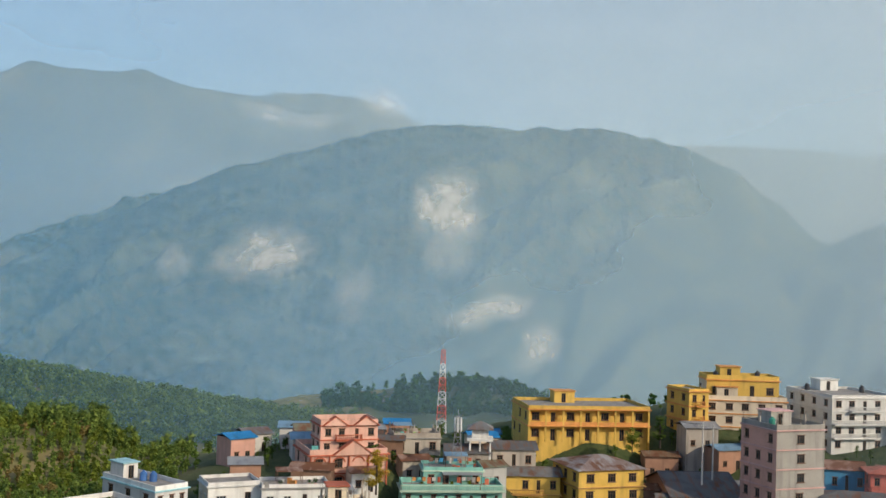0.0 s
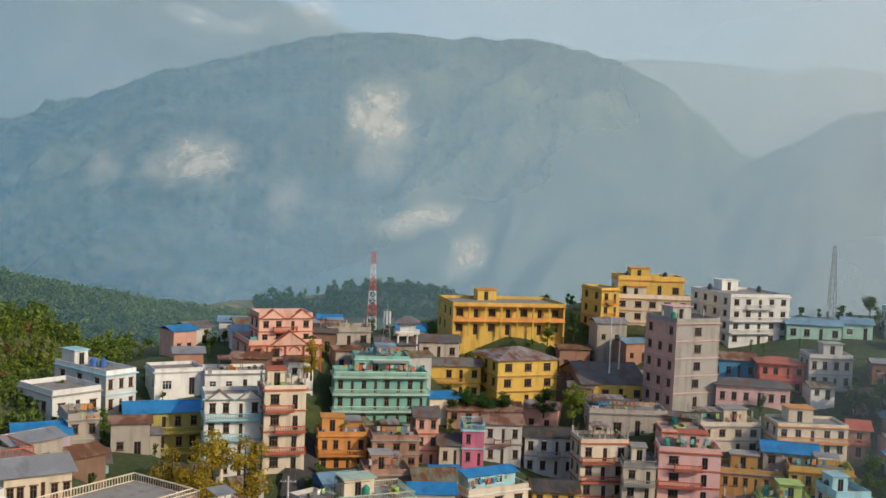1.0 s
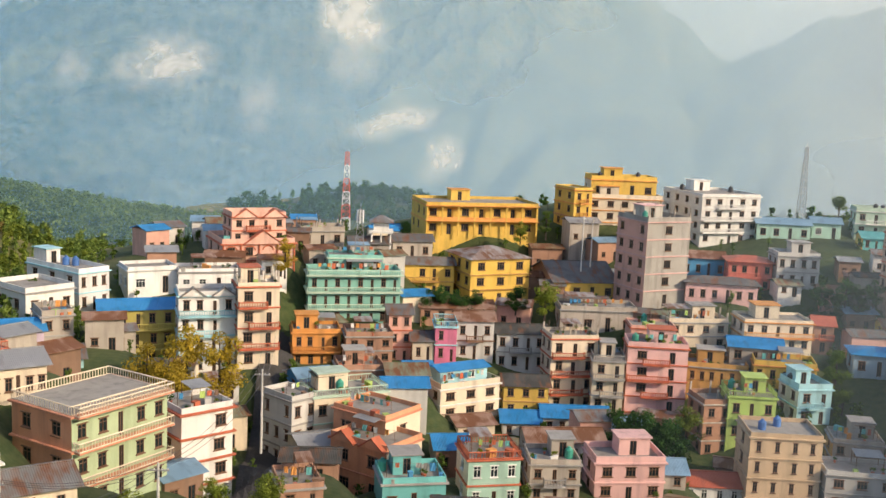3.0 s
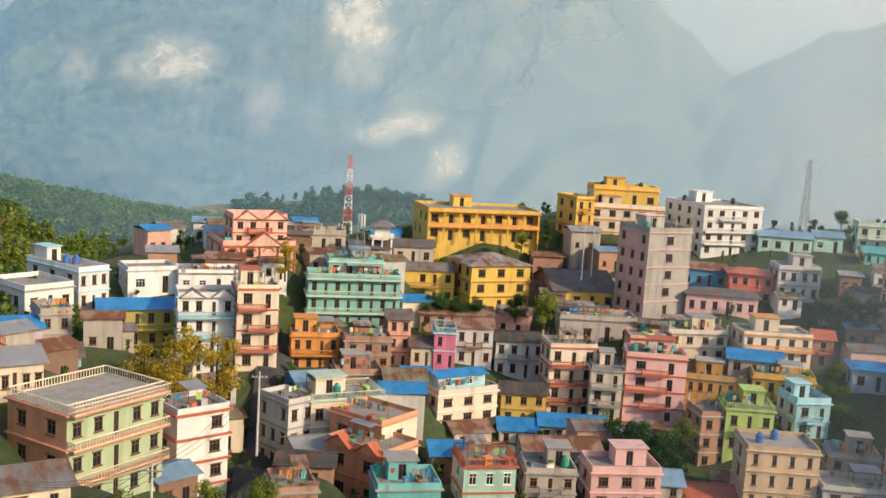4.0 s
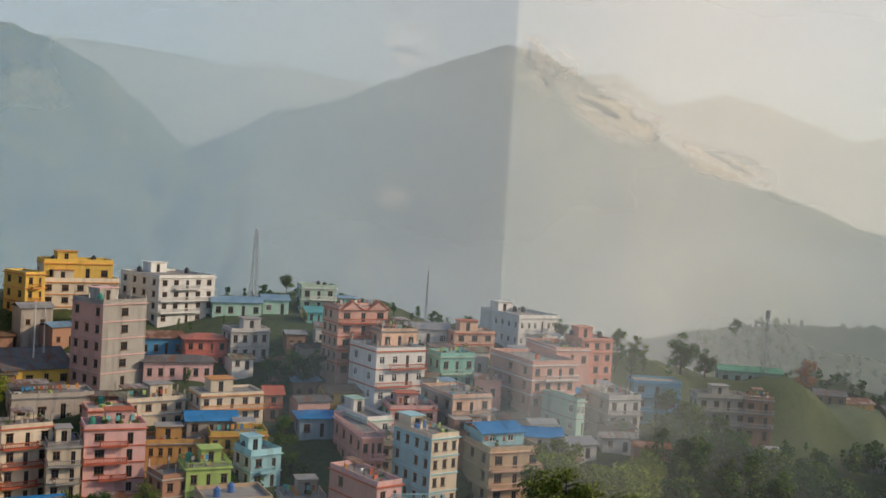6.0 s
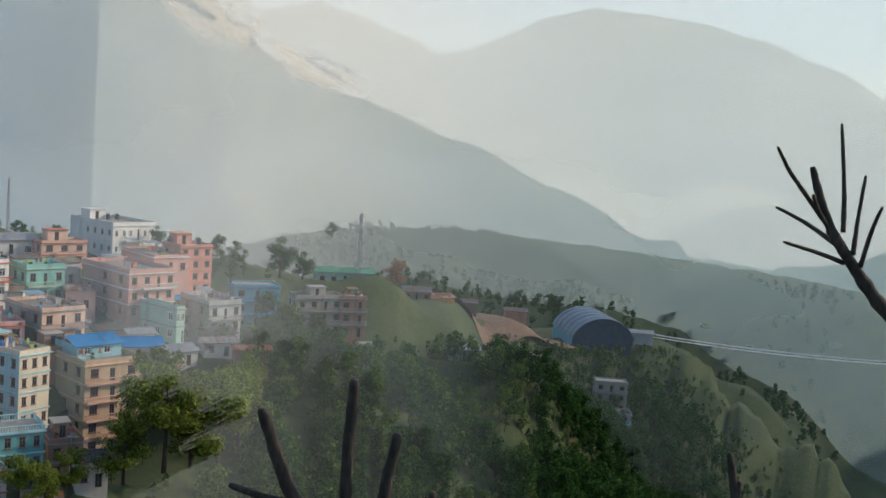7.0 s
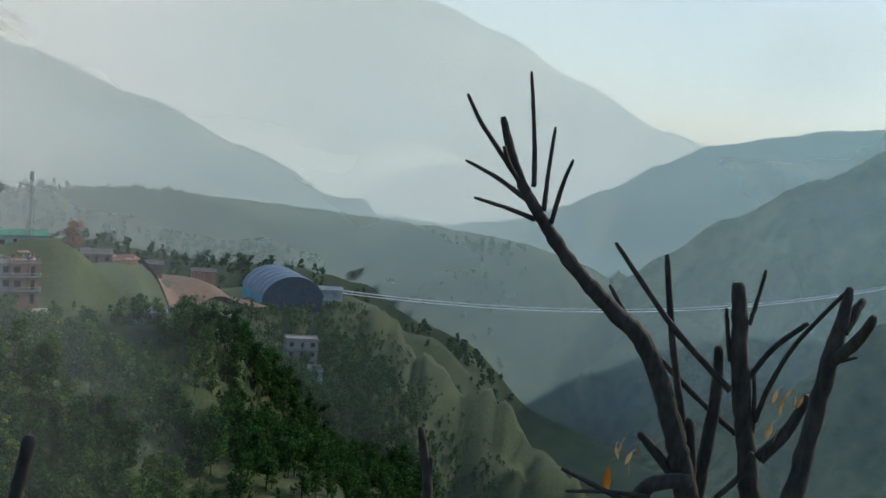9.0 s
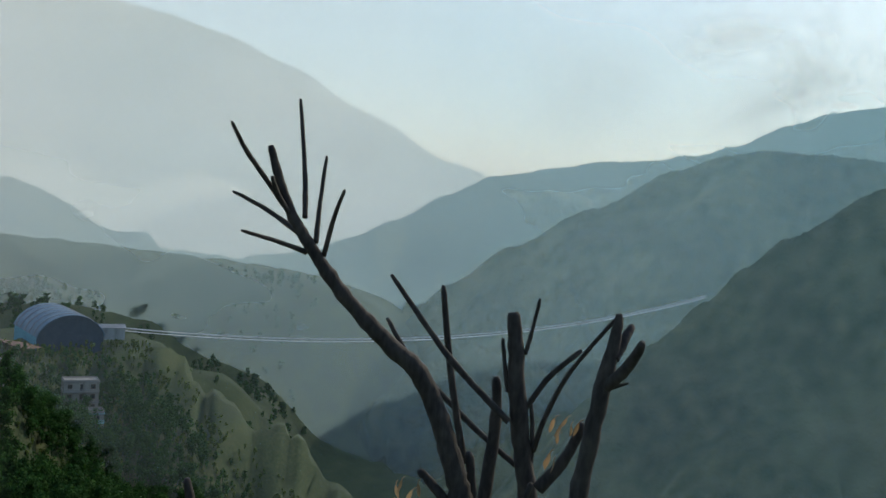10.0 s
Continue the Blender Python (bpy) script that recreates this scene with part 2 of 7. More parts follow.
def box(bm, x0, y0, z0, x1, y1, z1):
    v = [bm.verts.new((x, y, z)) for z in (z0, z1) for y in (y0, y1) for x in (x0, x1)]
    for a, b, c, d in ((0, 2, 3, 1), (4, 5, 7, 6), (0, 1, 5, 4), (2, 6, 7, 3), (0, 4, 6, 2), (1, 3, 7, 5)):
        bm.faces.new((v[a], v[b], v[c], v[d]))


def beam(bm, a, b, r, sides=4, r2=None):
    a, b = Vector(a), Vector(b)
    q = (b - a).to_track_quat("Z", "Y")
    rings = []
    for p, rr in ((a, r), (b, r if r2 is None else r2)):
        rings.append([bm.verts.new(p + q @ Vector((rr * math.cos(k * math.tau / sides), rr * math.sin(k * math.tau / sides), 0)))
                      for k in range(sides)])
    for k in range(sides):
        j = (k + 1) % sides
        bm.faces.new((rings[0][k], rings[0][j], rings[1][j], rings[1][k]))
    bm.faces.new(rings[0][::-1])
    bm.faces.new(rings[1])


def tube(bm, points, radii, sides=8, cap=True):
    """A tapered limb through the points, with joined rings."""
    pts = [Vector(p) for p in points]
    last = None
    side = None
    for i, p in enumerate(pts):
        d = (pts[min(i + 1, len(pts) - 1)] - pts[max(i - 1, 0)]).normalized()
        if side is None:
            side = d.orthogonal().normalized()
        side = (side - d * side.dot(d)).normalized()
        up = d.cross(side)
        ring = [bm.verts.new(p + radii[i] * (side * math.cos(k * math.tau / sides) + up * math.sin(k * math.tau / sides))) for k in range(sides)]
        if last:
            for k in range(sides):
                j = (k + 1) % sides
                bm.faces.new((last[k], last[j], ring[j], ring[k]))
        elif cap:
            bm.faces.new(ring[::-1])
        last = ring
    if cap:
        bm.faces.new(last)


def panel(bm, o, u, n, w, h, holes, depth=0.16):
    """A wall face from o along u, standing h high, with real openings and their reveals going in against n."""
    o, u, n = Vector(o), Vector(u), Vector(n)
    z = Vector((0, 0, 1))
    us = sorted({0.0, w, *(a for q in holes for a in (q[0], q[2]))})
    vs = sorted({0.0, h, *(a for q in holes for a in (q[1], q[3]))})

    def at(a, b, c=0.0):
        return bm.verts.new(o + u * a + z * b - n * c)

    for i in range(len(us) - 1):
        for j in range(len(vs) - 1):
            cu, cv = (us[i] + us[i + 1]) / 2, (vs[j] + vs[j + 1]) / 2
            if any(q[0] < cu < q[2] and q[1] < cv < q[3] for q in holes):
                continue
            bm.faces.new((at(us[i], vs[j]), at(us[i + 1], vs[j]), at(us[i + 1], vs[j + 1]), at(us[i], vs[j + 1])))
    for a0, b0, a1, b1 in holes:
        ring = ((a0, b0), (a1, b0), (a1, b1), (a0, b1))
        for k in range(4):
            p, q = ring[k], ring[(k + 1) % 4]
            bm.faces.new((at(*p), at(*q), at(*q, depth), at(*p, depth)))


# ---- the lie of the land ----
ANCHORS = []


def anchor(az, el, dist):
    """The ground lies at this azimuth, elevation (degrees, from the eye) and distance."""
    a = radians(az)
    ANCHORS.append((dist * math.sin(a), dist * math.cos(a), dist * math.tan(radians(el))))


SITES = []


def ground(x, y):
    """Height of the ground: smooth through the house plots and the anchors."""
    x, y = np.asarray(x, float), np.asarray(y, float)
    pts = np.array(ANCHORS + SITES)
    out = np.empty(x.size)
    fx, fy = x.ravel(), y.ravel()
    for i in range(0, fx.size, 4000):
        dx = fx[i:i + 4000, None] - pts[None, :, 0]
        dy = fy[i:i + 4000, None] - pts[None, :, 1]
        r = np.hypot(fx[i:i + 4000], fy[i:i + 4000])[:, None]
        w = 1.0 / (dx * dx + dy * dy + 4 + (0.022 * r) ** 2) ** 2.7
        out[i:i + 4000] = (w * pts[None, :, 2]).sum(1) / w.sum(1)
    return out.reshape(x.shape)


def up_at(x, y):
    return float(ground(np.array([x]), np.array([y]))[0])


def polar(az, el, dist):
    a = radians(az)
    return (dist * math.sin(a), dist * math.cos(a), dist * math.tan(radians(el)))


# ---- houses ----
WINDOWS = {}


def grid_bars(bm, us, vs, door):
    """Frame, bars, sill and hood of one window as a single joined lattice."""
    nu, nv = len(us), len(vs)

    def solid(i, j):
        if not (0 <= i < nu - 1 and 0 <= j < nv - 1):
            return False
        edge = i in (0, nu - 2)
        if door:
            return not edge and (j != 1 or i % 2 == 1)
        if j in (0, nv - 2):
            return True
        return not edge and (i % 2 == 1 or j in (1, 3, 5))

    vert = {}

    def at(i, j, k):
        if (i, j, k) not in vert:
            out = -0.16 if (not door and j in (0, 1, nv - 2, nv - 1)) else 0.02
            vert[i, j, k] = bm.verts.new((us[i], out if k == 0 else 0.1, vs[j]))
        return vert[i, j, k]

    for i in range(nu - 1):
        for j in range(nv - 1):
            if not solid(i, j):
                continue
            bm.faces.new((at(i, j, 0), at(i + 1, j, 0), at(i + 1, j + 1, 0), at(i, j + 1, 0)))
            for di, dj, p, q in ((-1, 0, (i, j + 1), (i, j)), (1, 0, (i + 1, j), (i + 1, j + 1)), (0, -1, (i, j), (i + 1, j)), (0, 1, (i + 1, j + 1), (i, j + 1))):
                if not solid(i + di, j + dj):
                    bm.faces.new((at(*p, 0), at(*p, 1), at(*q, 1), at(*q, 0)))


def window_meshes(w, h, style):
    """Shared meshes of a window: frame with mullions, sill and hood; the dark pane behind them."""
    key = (round(w, 1), round(h, 1), style)
    if key not in WINDOWS:
        w, h = key[0], key[1]
        f = 0.07
        bars = 3 if w > 1.2 else 2
        us = [-w / 2 - 0.1, -w / 2, -w / 2 + f]
        for k in range(1, bars):
            us += [w * k / bars - w / 2 - 0.03, w * k / bars - w / 2 + 0.03]
        us += [w / 2 - f, w / 2, w / 2 + 0.1]
        vs = [-0.09, 0, f, h * 0.68, h * 0.68 + 0.05, h - f, h, h + 0.1]
        if style == "door":
            vs = [0, f, h - f, h]
        bm = bmesh.new()
        grid_bars(bm, us, vs, style == "door")
        WINDOWS[key] = (mesh_of("window_frame", bm, TIMBER if style != "white" else PAINT["white"]), None)
        bm = bmesh.new()
        box(bm, -w / 2 + 0.02, 0.11, 0.02, w / 2 - 0.02, 0.13, h - 0.02)
        WINDOWS[key] = (WINDOWS[key][0], mesh_of("pane", bm, GLASS))
    return WINDOWS[key]


def set_window(parent, m, w, h, style):
    fr, pn = window_meshes(w, h, style)
    ob = part("door" if style == "door" else "window", fr, None, parent)
    ob.matrix_basis = m
    part("pane", pn, None, ob)


def tank(x, y, z, material, label, r=0.55, h=1.2):
    bm = bmesh.new()
    prof = [(0.0, r * 0.97), (0.12, r), (0.3, r * 0.96), (0.34, r), (0.55, r * 0.96), (0.6, r), (0.8, r * 0.96), (0.86, r), (1.0, r * 0.75), (1.12, r * 0.35), (1.13, 0.2)]
    tube(bm, [(0, 0, q * h) for q, _ in prof], [k for _, k in prof], 14)
    t = tagged(new("water_tank"), label, "water tank", "roof water tanks")
    t.location = (x, y, z)
    part("tank_body", bm, material, t)
    bm = bmesh.new()
    tube(bm, [(0, 0, h * 1.12), (0, 0, h * 1.22)], [0.24, 0.2], 10)
    part("lid", bm, material, t)


def local_to_world(x, y, yaw, lx, ly):
    c, s = math.cos(radians(yaw)), math.sin(radians(yaw))
    return x + c * lx - s * ly, y + s * lx + c * ly


WORDS = {"yellow": "bright yellow", "ochre": "ochre", "orange": "orange", "cream": "cream", "white": "white", "pale": "pale grey-white", "grey": "grey",
         "concrete": "bare concrete", "barecement": "bare cement", "brick": "bare brick", "brown": "brown", "rose": "rose pink", "pink": "pink", "hotpink": "hot pink", "palace": "ornate salmon-pink",
         "red": "red", "salmonwall": "salmon red", "orangewall": "orange", "peach": "peach", "beige": "beige", "olive": "olive yellow", "lilac": "lilac", "blue": "blue",
         "skyblue": "sky blue", "bluewall": "dull blue", "bluegreyw": "blue-grey", "teal": "teal", "mint": "mint green", "mintwall": "mint green", "palegreen": "pale green",
         "green": "sea green", "lime": "lime green"}
ROOFWORDS = {"bluemetal": "blue sheet", "bluegrey": "faded blue sheet", "greymetal": "grey sheet", "grey": "old grey sheet", "slate": "slate", "darkroof": "dark tiled",
             "rust": "rusty sheet", "rustgrey": "part-rusted sheet", "redroof": "red sheet", "brownroof": "brown sheet", "tealroof": "teal sheet", "greenmetal": "green sheet", "mossroof": "mossy sheet"}
NUMBER = {1: "one-storey", 2: "two-storey", 3: "three-storey", 4: "four-storey", 5: "five-storey", 6: "six-storey"}
CLUTTER = [PAINT[k] for k in ("blue", "redtrim", "teal", "orange", "white", "brown", "lime", "grey")]


def gable_roof(bm, w, d, z, rise, over, thick=0.08):
    """A pitched sheet roof with thickness; the ridge runs along x."""
    for s in (-1, 1):
        y0, y1 = s * (d / 2 + over), 0.0
        z0 = z - rise * over / (d / 2)
        v = [bm.verts.new(p) for p in ((-w / 2 - over, y0, z0), (w / 2 + over, y0, z0), (w / 2 + over, y1, z + rise), (-w / 2 - over, y1, z + rise))]
        q = [bm.verts.new(p.co + Vector((0, 0, thick))) for p in v]
        bm.faces.new(v if s < 0 else v[::-1])
        bm.faces.new(q if s < 0 else q[::-1])
        for k in range(4):
            j = (k + 1) % 4
            bm.faces.new((v[k], v[j], q[j], q[k]))
    box(bm, -w / 2 - over, -0.14, z + rise + thick - 0.03, w / 2 + over, 0.14, z + rise + thick + 0.06)


def hip_roof(bm, w, d, z, rise, over):
    W, D = w / 2 + over, d / 2 + over
    r = max(0.3, W - D) if W > D else 0.3
    low = [bm.verts.new(p) for p in ((-W, -D, z), (W, -D, z), (W, D, z), (-W, D, z))]
    eave = [bm.verts.new(p.co + Vector((0, 0, 0.1))) for p in low]
    a, b = bm.verts.new((-r, 0, z + rise)), bm.verts.new((r, 0, z + rise))
    bm.faces.new(low[::-1])
    for k in range(4):
        j = (k + 1) % 4
        bm.faces.new((low[k], low[j], eave[j], eave[k]))
    bm.faces.new((eave[0], eave[1], b, a))
    bm.faces.new((eave[2], eave[3], a, b))
    bm.faces.new((eave[1], eave[2], b))
    bm.faces.new((eave[3], eave[0], a))


def baluster_rail(bm, x0, y0, x1, y1, z, h=0.8, gap=0.35):
    d = math.hypot(x1 - x0, y1 - y0)
    k = max(2, int(d / gap))
    for i in range(k + 1):
        x, y = x0 + (x1 - x0) * i / k, y0 + (y1 - y0) * i / k
        beam(bm, (x, y, z), (x, y, z + h), 0.05)
    beam(bm, (x0, y0, z + h), (x1, y1, z + h), 0.08)
    beam(bm, (x0, y0, z + 0.06), (x1, y1, z + 0.06), 0.06)


def house(x, y, z, yaw, w, d, n, h, wall, side, trim, cols, scols, roof, opts):
    opts = set(opts.split(","))
    if "perch" not in opts:
        SITES.append((*local_to_world(x, y, yaw, 0, -d * 0.35), z))
        SITES.append((*local_to_world(x, y, yaw, 0, d * 0.5), z + 1.2))
    rng = random.Random(int(x * 10) * 7919 + int(y * 10))
    if n >= 2 and not opts & {"balc", "hotel", "arcade", "palace", "big", "slits", "stair"} and rng.random() < 0.5:
        opts.add("balc")
    kind, _, sheet = roof.partition(":")
    top = n * h
    label = f"{WORDS[wall]} {NUMBER.get(n, 'tall')} house, " + ("flat concrete roof" if kind == "flat" else f"{ROOFWORDS[sheet]} roof") + ", on the hillside"
    hs = tagged(new("house"), label, "house", "town houses")
    hs.matrix_basis = pose(x, y, z, 0, 0, yaw)
    wm, sm, tm = PAINT[wall], PAINT[side], PAINT[trim]
    foot = -5.0
    x0, y0 = -w / 2, -d / 2
    style = "white" if wall in ("white", "green", "mint", "skyblue") and rng.random() < 0.5 else "wood"
    if "arcade" in opts or "hotel" in opts:
        style = "wood"
    ww = min(1.5, max(0.7, w / cols * 0.42))
    hh = min(1.45, h * 0.46)
    if "slits" in opts:
        ww, hh = 0.6, h * 0.5
    # front openings
    front, frames = [], []
    recess = 1.4 if "arcade" in opts else 0.0
    for s in range(n):
        for c in range(cols):
            cx = w * (c + 0.5) / cols + (rng.uniform(-0.12, 0.12) if "arcade" not in opts and "hotel" not in opts else 0)
            door = (("hotel" in opts or "arcade" in opts) and c % 2 == 1) or (s == 0 and c == cols // 2) or ("balc" in opts and c == cols // 2)
            a, b = (ww * 0.62, h * 0.70) if door else (ww, hh)
            zb = s * h + (0.16 if door else h * 0.30)
            if not door and rng.random() < 0.04 and "big" not in opts:
                continue
            front.append((cx - a / 2, zb - foot, cx + a / 2, zb + b - foot))
            frames.append((cx - w / 2, zb, a, b, "door" if door else style))
    bm = bmesh.new()
    panel(bm, (x0, y0 + recess, foot), (1, 0, 0), (0, -1, 0), w, top - foot, front)
    part("front_wall", bm, wm, hs)
    for cx, zb, a, b, st in frames:
        set_window(hs, Matrix.Translation((cx, y0 + recess, zb)), a, b, st)
    # side and back walls
    sw = min(1.2, max(0.6, d / max(1, scols) * 0.35))
    for sgn, name in ((-1, "side_wall"), (1, "side_wall")):
        holes = []
        for s in range(n):
            for c in range(scols):
                cu = d * (c + 0.5) / scols
                if rng.random() < 0.12:
                    continue
                zb = s * h + h * 0.32
                holes.append((cu - sw / 2, zb - foot, cu + sw / 2, zb + hh - foot))
        bm = bmesh.new()
        if sgn < 0:
            panel(bm, (x0, -y0, foot), (0, -1, 0), (-1, 0, 0), d, top - foot, holes)
        else:
            panel(bm, (-x0, y0, foot), (0, 1, 0), (1, 0, 0), d, top - foot, holes)
        part(name, bm, sm, hs)
        for a0, b0, a1, b1 in holes:
            cu = (a0 + a1) / 2
            m = Matrix.Translation((x0, -y0 - cu, b0 + foot)) @ pose(0, 0, 0, 0, 0, -90) if sgn < 0 else Matrix.Translation((-x0, y0 + cu, b0 + foot)) @ pose(0, 0, 0, 0, 0, 90)
            set_window(hs, m, sw, hh, style)
    bm = bmesh.new()
    panel(bm, (-x0, -y0, foot), (-1, 0, 0), (0, 1, 0), w, top - foot, [])
    part("back_wall", bm, sm, hs)
    # storey slabs
    out = 0.95 if "hotel" in opts else (0.32 if opts & {"band", "redband", "palace", "big"} else 0.18)
    for s in range(1, n + (0 if kind != "flat" else 1)):
        bm = bmesh.new()
        ext = out if s < n else out + 0.1
        box(bm, x0 - min(ext, 0.4), y0 - ext, s * h - 0.13, -x0 + min(ext, 0.4), -y0 + 0.1, s * h + 0.06)
        part("floor_slab", bm, tm, hs)
    # galleries in front of the rooms
    if "arcade" in opts:
        for k in range(cols + 1):
            px = x0 + w * k / cols
            px = min(max(px, x0 + 0.2), -x0 - 0.2)
            for s in range(n):
                bm = bmesh.new()
                box(bm, px - 0.16, y0 + 0.02, s * h + 0.05, px + 0.16, y0 + 0.34, s * h + h - 0.13)
                part("pillar", bm, wm, hs)
        for s in range(1, n):
            bm = bmesh.new()
            box(bm, x0, y0 + 0.04, s * h + 0.06, -x0, y0 + 0.16, s * h + 0.75)
            part("gallery_wall", bm, tm, hs, "low orange gallery wall")
    if "hotel" in opts:
        for s in range(1, n + 1):
            bm = bmesh.new()
            baluster_rail(bm, x0 - 0.3, y0 - out + 0.06, -x0 + 0.3, y0 - out + 0.06, s * h + 0.06, 0.85, 0.3)
            part("railing", bm, PAINT["palegreen"], hs)
    if opts & {"balc", "big"}:
        for s in range(1, n + (1 if "big" in opts else 0)):
            c0, c1 = (x0, -x0) if "big" in opts else (x0 + w * rng.choice((0.0, 0.25)), x0 + w * rng.choice((0.7, 1.0)))
            bm = bmesh.new()
            box(bm, c0, y0 - 1.1, s * h - 0.12, c1, y0 - 0.2, s * h + 0.05)
            b = part("balcony", bm, tm, hs)
            bm = bmesh.new()
            baluster_rail(bm, c0 + 0.06, y0 - 1.02, c1 - 0.06, y0 - 1.02, s * h + 0.05, 0.85)
            baluster_rail(bm, c0 + 0.06, y0 - 1.02, c0 + 0.06, y0 - 0.2, s * h + 0.05, 0.85)
            baluster_rail(bm, c1 - 0.06, y0 - 1.02, c1 - 0.06, y0 - 0.2, s * h + 0.05, 0.85)
            part("railing", bm, PAINT["cream"] if "big" in opts else tm, b)
    if "palace" in opts or "gables" in opts:
        for cx in ((-w * 0.25, w * 0.28) if "gables" in opts else (0.05 * w,)):
            gw = w * (0.2 if "gables" in opts else 0.24)
            bm = bmesh.new()
            for yy in (y0 - 0.55, y0 + 0.6):
                v = [bm.verts.new(p) for p in ((cx - gw, yy, top), (cx + gw, yy, top), (cx, yy, top + gw * 0.75))]
                bm.faces.new(v)
            part("gable", bm, wm, hs)
            bm = bmesh.new()
            for sg in (-1, 1):
                v = [bm.verts.new(p) for p in ((cx + sg * gw * 1.12, y0 - 0.75, top - 0.1), (cx, y0 - 0.75, top + gw * 0.75), (cx, y0 + 0.8, top + gw * 0.75), (cx + sg * gw * 1.12, y0 + 0.8, top - 0.1))]
                q = [bm.verts.new(p.co + Vector((0, 0, 0.14))) for p in v]
                bm.faces.new(v)
                bm.faces.new(q[::-1])
                for k in range(4):
                    bm.faces.new((v[k], v[(k + 1) % 4], q[(k + 1) % 4], q[k]))
            part("gable_roof", bm, PAINT["redtrim"] if trim in ("redtrim", "salmon") else ROOF["grey"], hs)
    if "palace" in opts:
        bm = bmesh.new()
        for k in range(cols + 1):
            px = min(max(x0 + w * k / cols, x0 + 0.15), -x0 - 0.15)
            tube(bm, [(px, y0 - 0.2, 0), (px, y0 - 0.2, top - 0.15)], [0.17, 0.14], 8)
            for s in range(n):
                if k < cols:
                    cx = x0 + w * (k + 0.5) / cols
                    arc = [(cx + 0.95 * math.cos(a), y0 - 0.07, s * h + h * 0.62 + 0.75 * math.sin(a)) for a in (math.pi * i / 8 for i in range(9))]
                    tube(bm, arc, [0.11] * 9, 5)
        part("columns_and_arches", bm, PAINT["redtrim"], hs, "red-painted columns and arches")
    # roof
    if kind == "gable":
        for sx in (x0, -x0):
            bm = bmesh.new()
            v = [bm.verts.new(p) for p in ((sx, y0, top), (sx, -y0, top), (sx, 0, top + d * 0.16))]
            bm.faces.new(v)
            part("gable_wall", bm, sm, hs)
        bm = bmesh.new()
        gable_roof(bm, w, d, top, d * 0.16, 0.5)
        part("roof", bm, ROOF[sheet], hs)
        return hs
    if kind == "hip":
        bm = bmesh.new()
        hip_roof(bm, w, d, top + 0.02, d * 0.17, 0.6)
        part("roof", bm, ROOF[sheet], hs)
        return hs
    bm = bmesh.new()
    box(bm, x0 + 0.05, y0 + 0.05, top + 0.062, -x0 - 0.05, -y0 - 0.05, top + 0.09)
    part("roof_deck", bm, DECK, hs)
    bm = bmesh.new()
    if "rail" in opts:
        for q in ((x0, y0, -x0, y0), (x0, y0, x0, -y0), (-x0, y0, -x0, -y0), (x0, -y0, -x0, -y0)):
            baluster_rail(bm, *q, top + 0.06, 0.85)
    else:
        ph = rng.uniform(0.45, 0.9)
        t = 0.14
        for q in ((x0, y0, -x0, y0 + t), (x0, -y0 - t, -x0, -y0), (x0, y0 + t, x0 + t, -y0 - t), (-x0 - t, y0 + t, -x0, -y0 - t)):
            box(bm, q[0], q[1], top + 0.06, q[2], q[3], top + 0.06 + ph)
    part("parapet", bm, (PAINT["cream"] if "big" in opts else tm) if "rail" in opts else wm, hs)
    if "stair" in opts or (("clutter" in opts or "balc" in opts) and rng.random() < 0.5):
        sw2, sd2 = min(w * 0.45, 4.2), min(d * 0.5, 3.5)
        ox, oy = rng.uniform(-0.2, 0.2) * w, d / 2 - sd2 / 2 - 0.4
        bm = bmesh.new()
        panel(bm, (ox - sw2 / 2, oy - sd2 / 2, top + 0.08), (1, 0, 0), (0, -1, 0), sw2, 2.3, [(sw2 * 0.35, 0.05, sw2 * 0.35 + 0.9, 1.95)])
        panel(bm, (ox + sw2 / 2, oy - sd2 / 2, top + 0.08), (0, 1, 0), (1, 0, 0), sd2, 2.3, [])
        panel(bm, (ox - sw2 / 2, oy + sd2 / 2, top + 0.08), (0, -1, 0), (-1, 0, 0), sd2, 2.3, [])
        panel(bm, (ox + sw2 / 2, oy + sd2 / 2, top + 0.08), (-1, 0, 0), (0, 1, 0), sw2, 2.3, [])
        st = part("stair_room", bm, wm, hs)
        bm = bmesh.new()
        box(bm, ox - sw2 / 2 - 0.25, oy - sd2 / 2 - 0.3, top + 2.38, ox + sw2 / 2 + 0.25, oy + sd2 / 2 + 0.25, top + 2.52)
        part("stair_roof", bm, tm, st)
        set_window(hs, Matrix.Translation((ox - sw2 / 2 + sw2 * 0.35 + 0.45, oy - sd2 / 2, top + 0.13)), 0.9, 1.9, "door")
    if "blueattic" in opts:
        bm = bmesh.new()
        aw, ad = w * 0.8, d * 0.6
        panel(bm, (-aw / 2, -ad / 2 + d * 0.15, top + 0.08), (1, 0, 0), (0, -1, 0), aw, 2.2, [(aw * 0.15, 0.7, aw * 0.15 + 1.1, 1.8), (aw * 0.6, 0.7, aw * 0.6 + 1.1, 1.8)])
        panel(bm, (aw / 2, -ad / 2 + d * 0.15, top + 0.08), (0, 1, 0), (1, 0, 0), ad, 2.2, [])
        panel(bm, (-aw / 2, ad / 2 + d * 0.15, top + 0.08), (0, -1, 0), (-1, 0, 0), ad, 2.2, [])
        at = part("attic_room", bm, PAINT["skyblue"], hs)
        for cu in (0.15, 0.6):
            set_window(hs, Matrix.Translation((-aw / 2 + aw * cu + 0.55, -ad / 2 + d * 0.15, top + 0.78)), 1.1, 1.1, "white")
        bm = bmesh.new()
        gable_roof(bm, aw, ad, 0, ad * 0.12, 0.5)
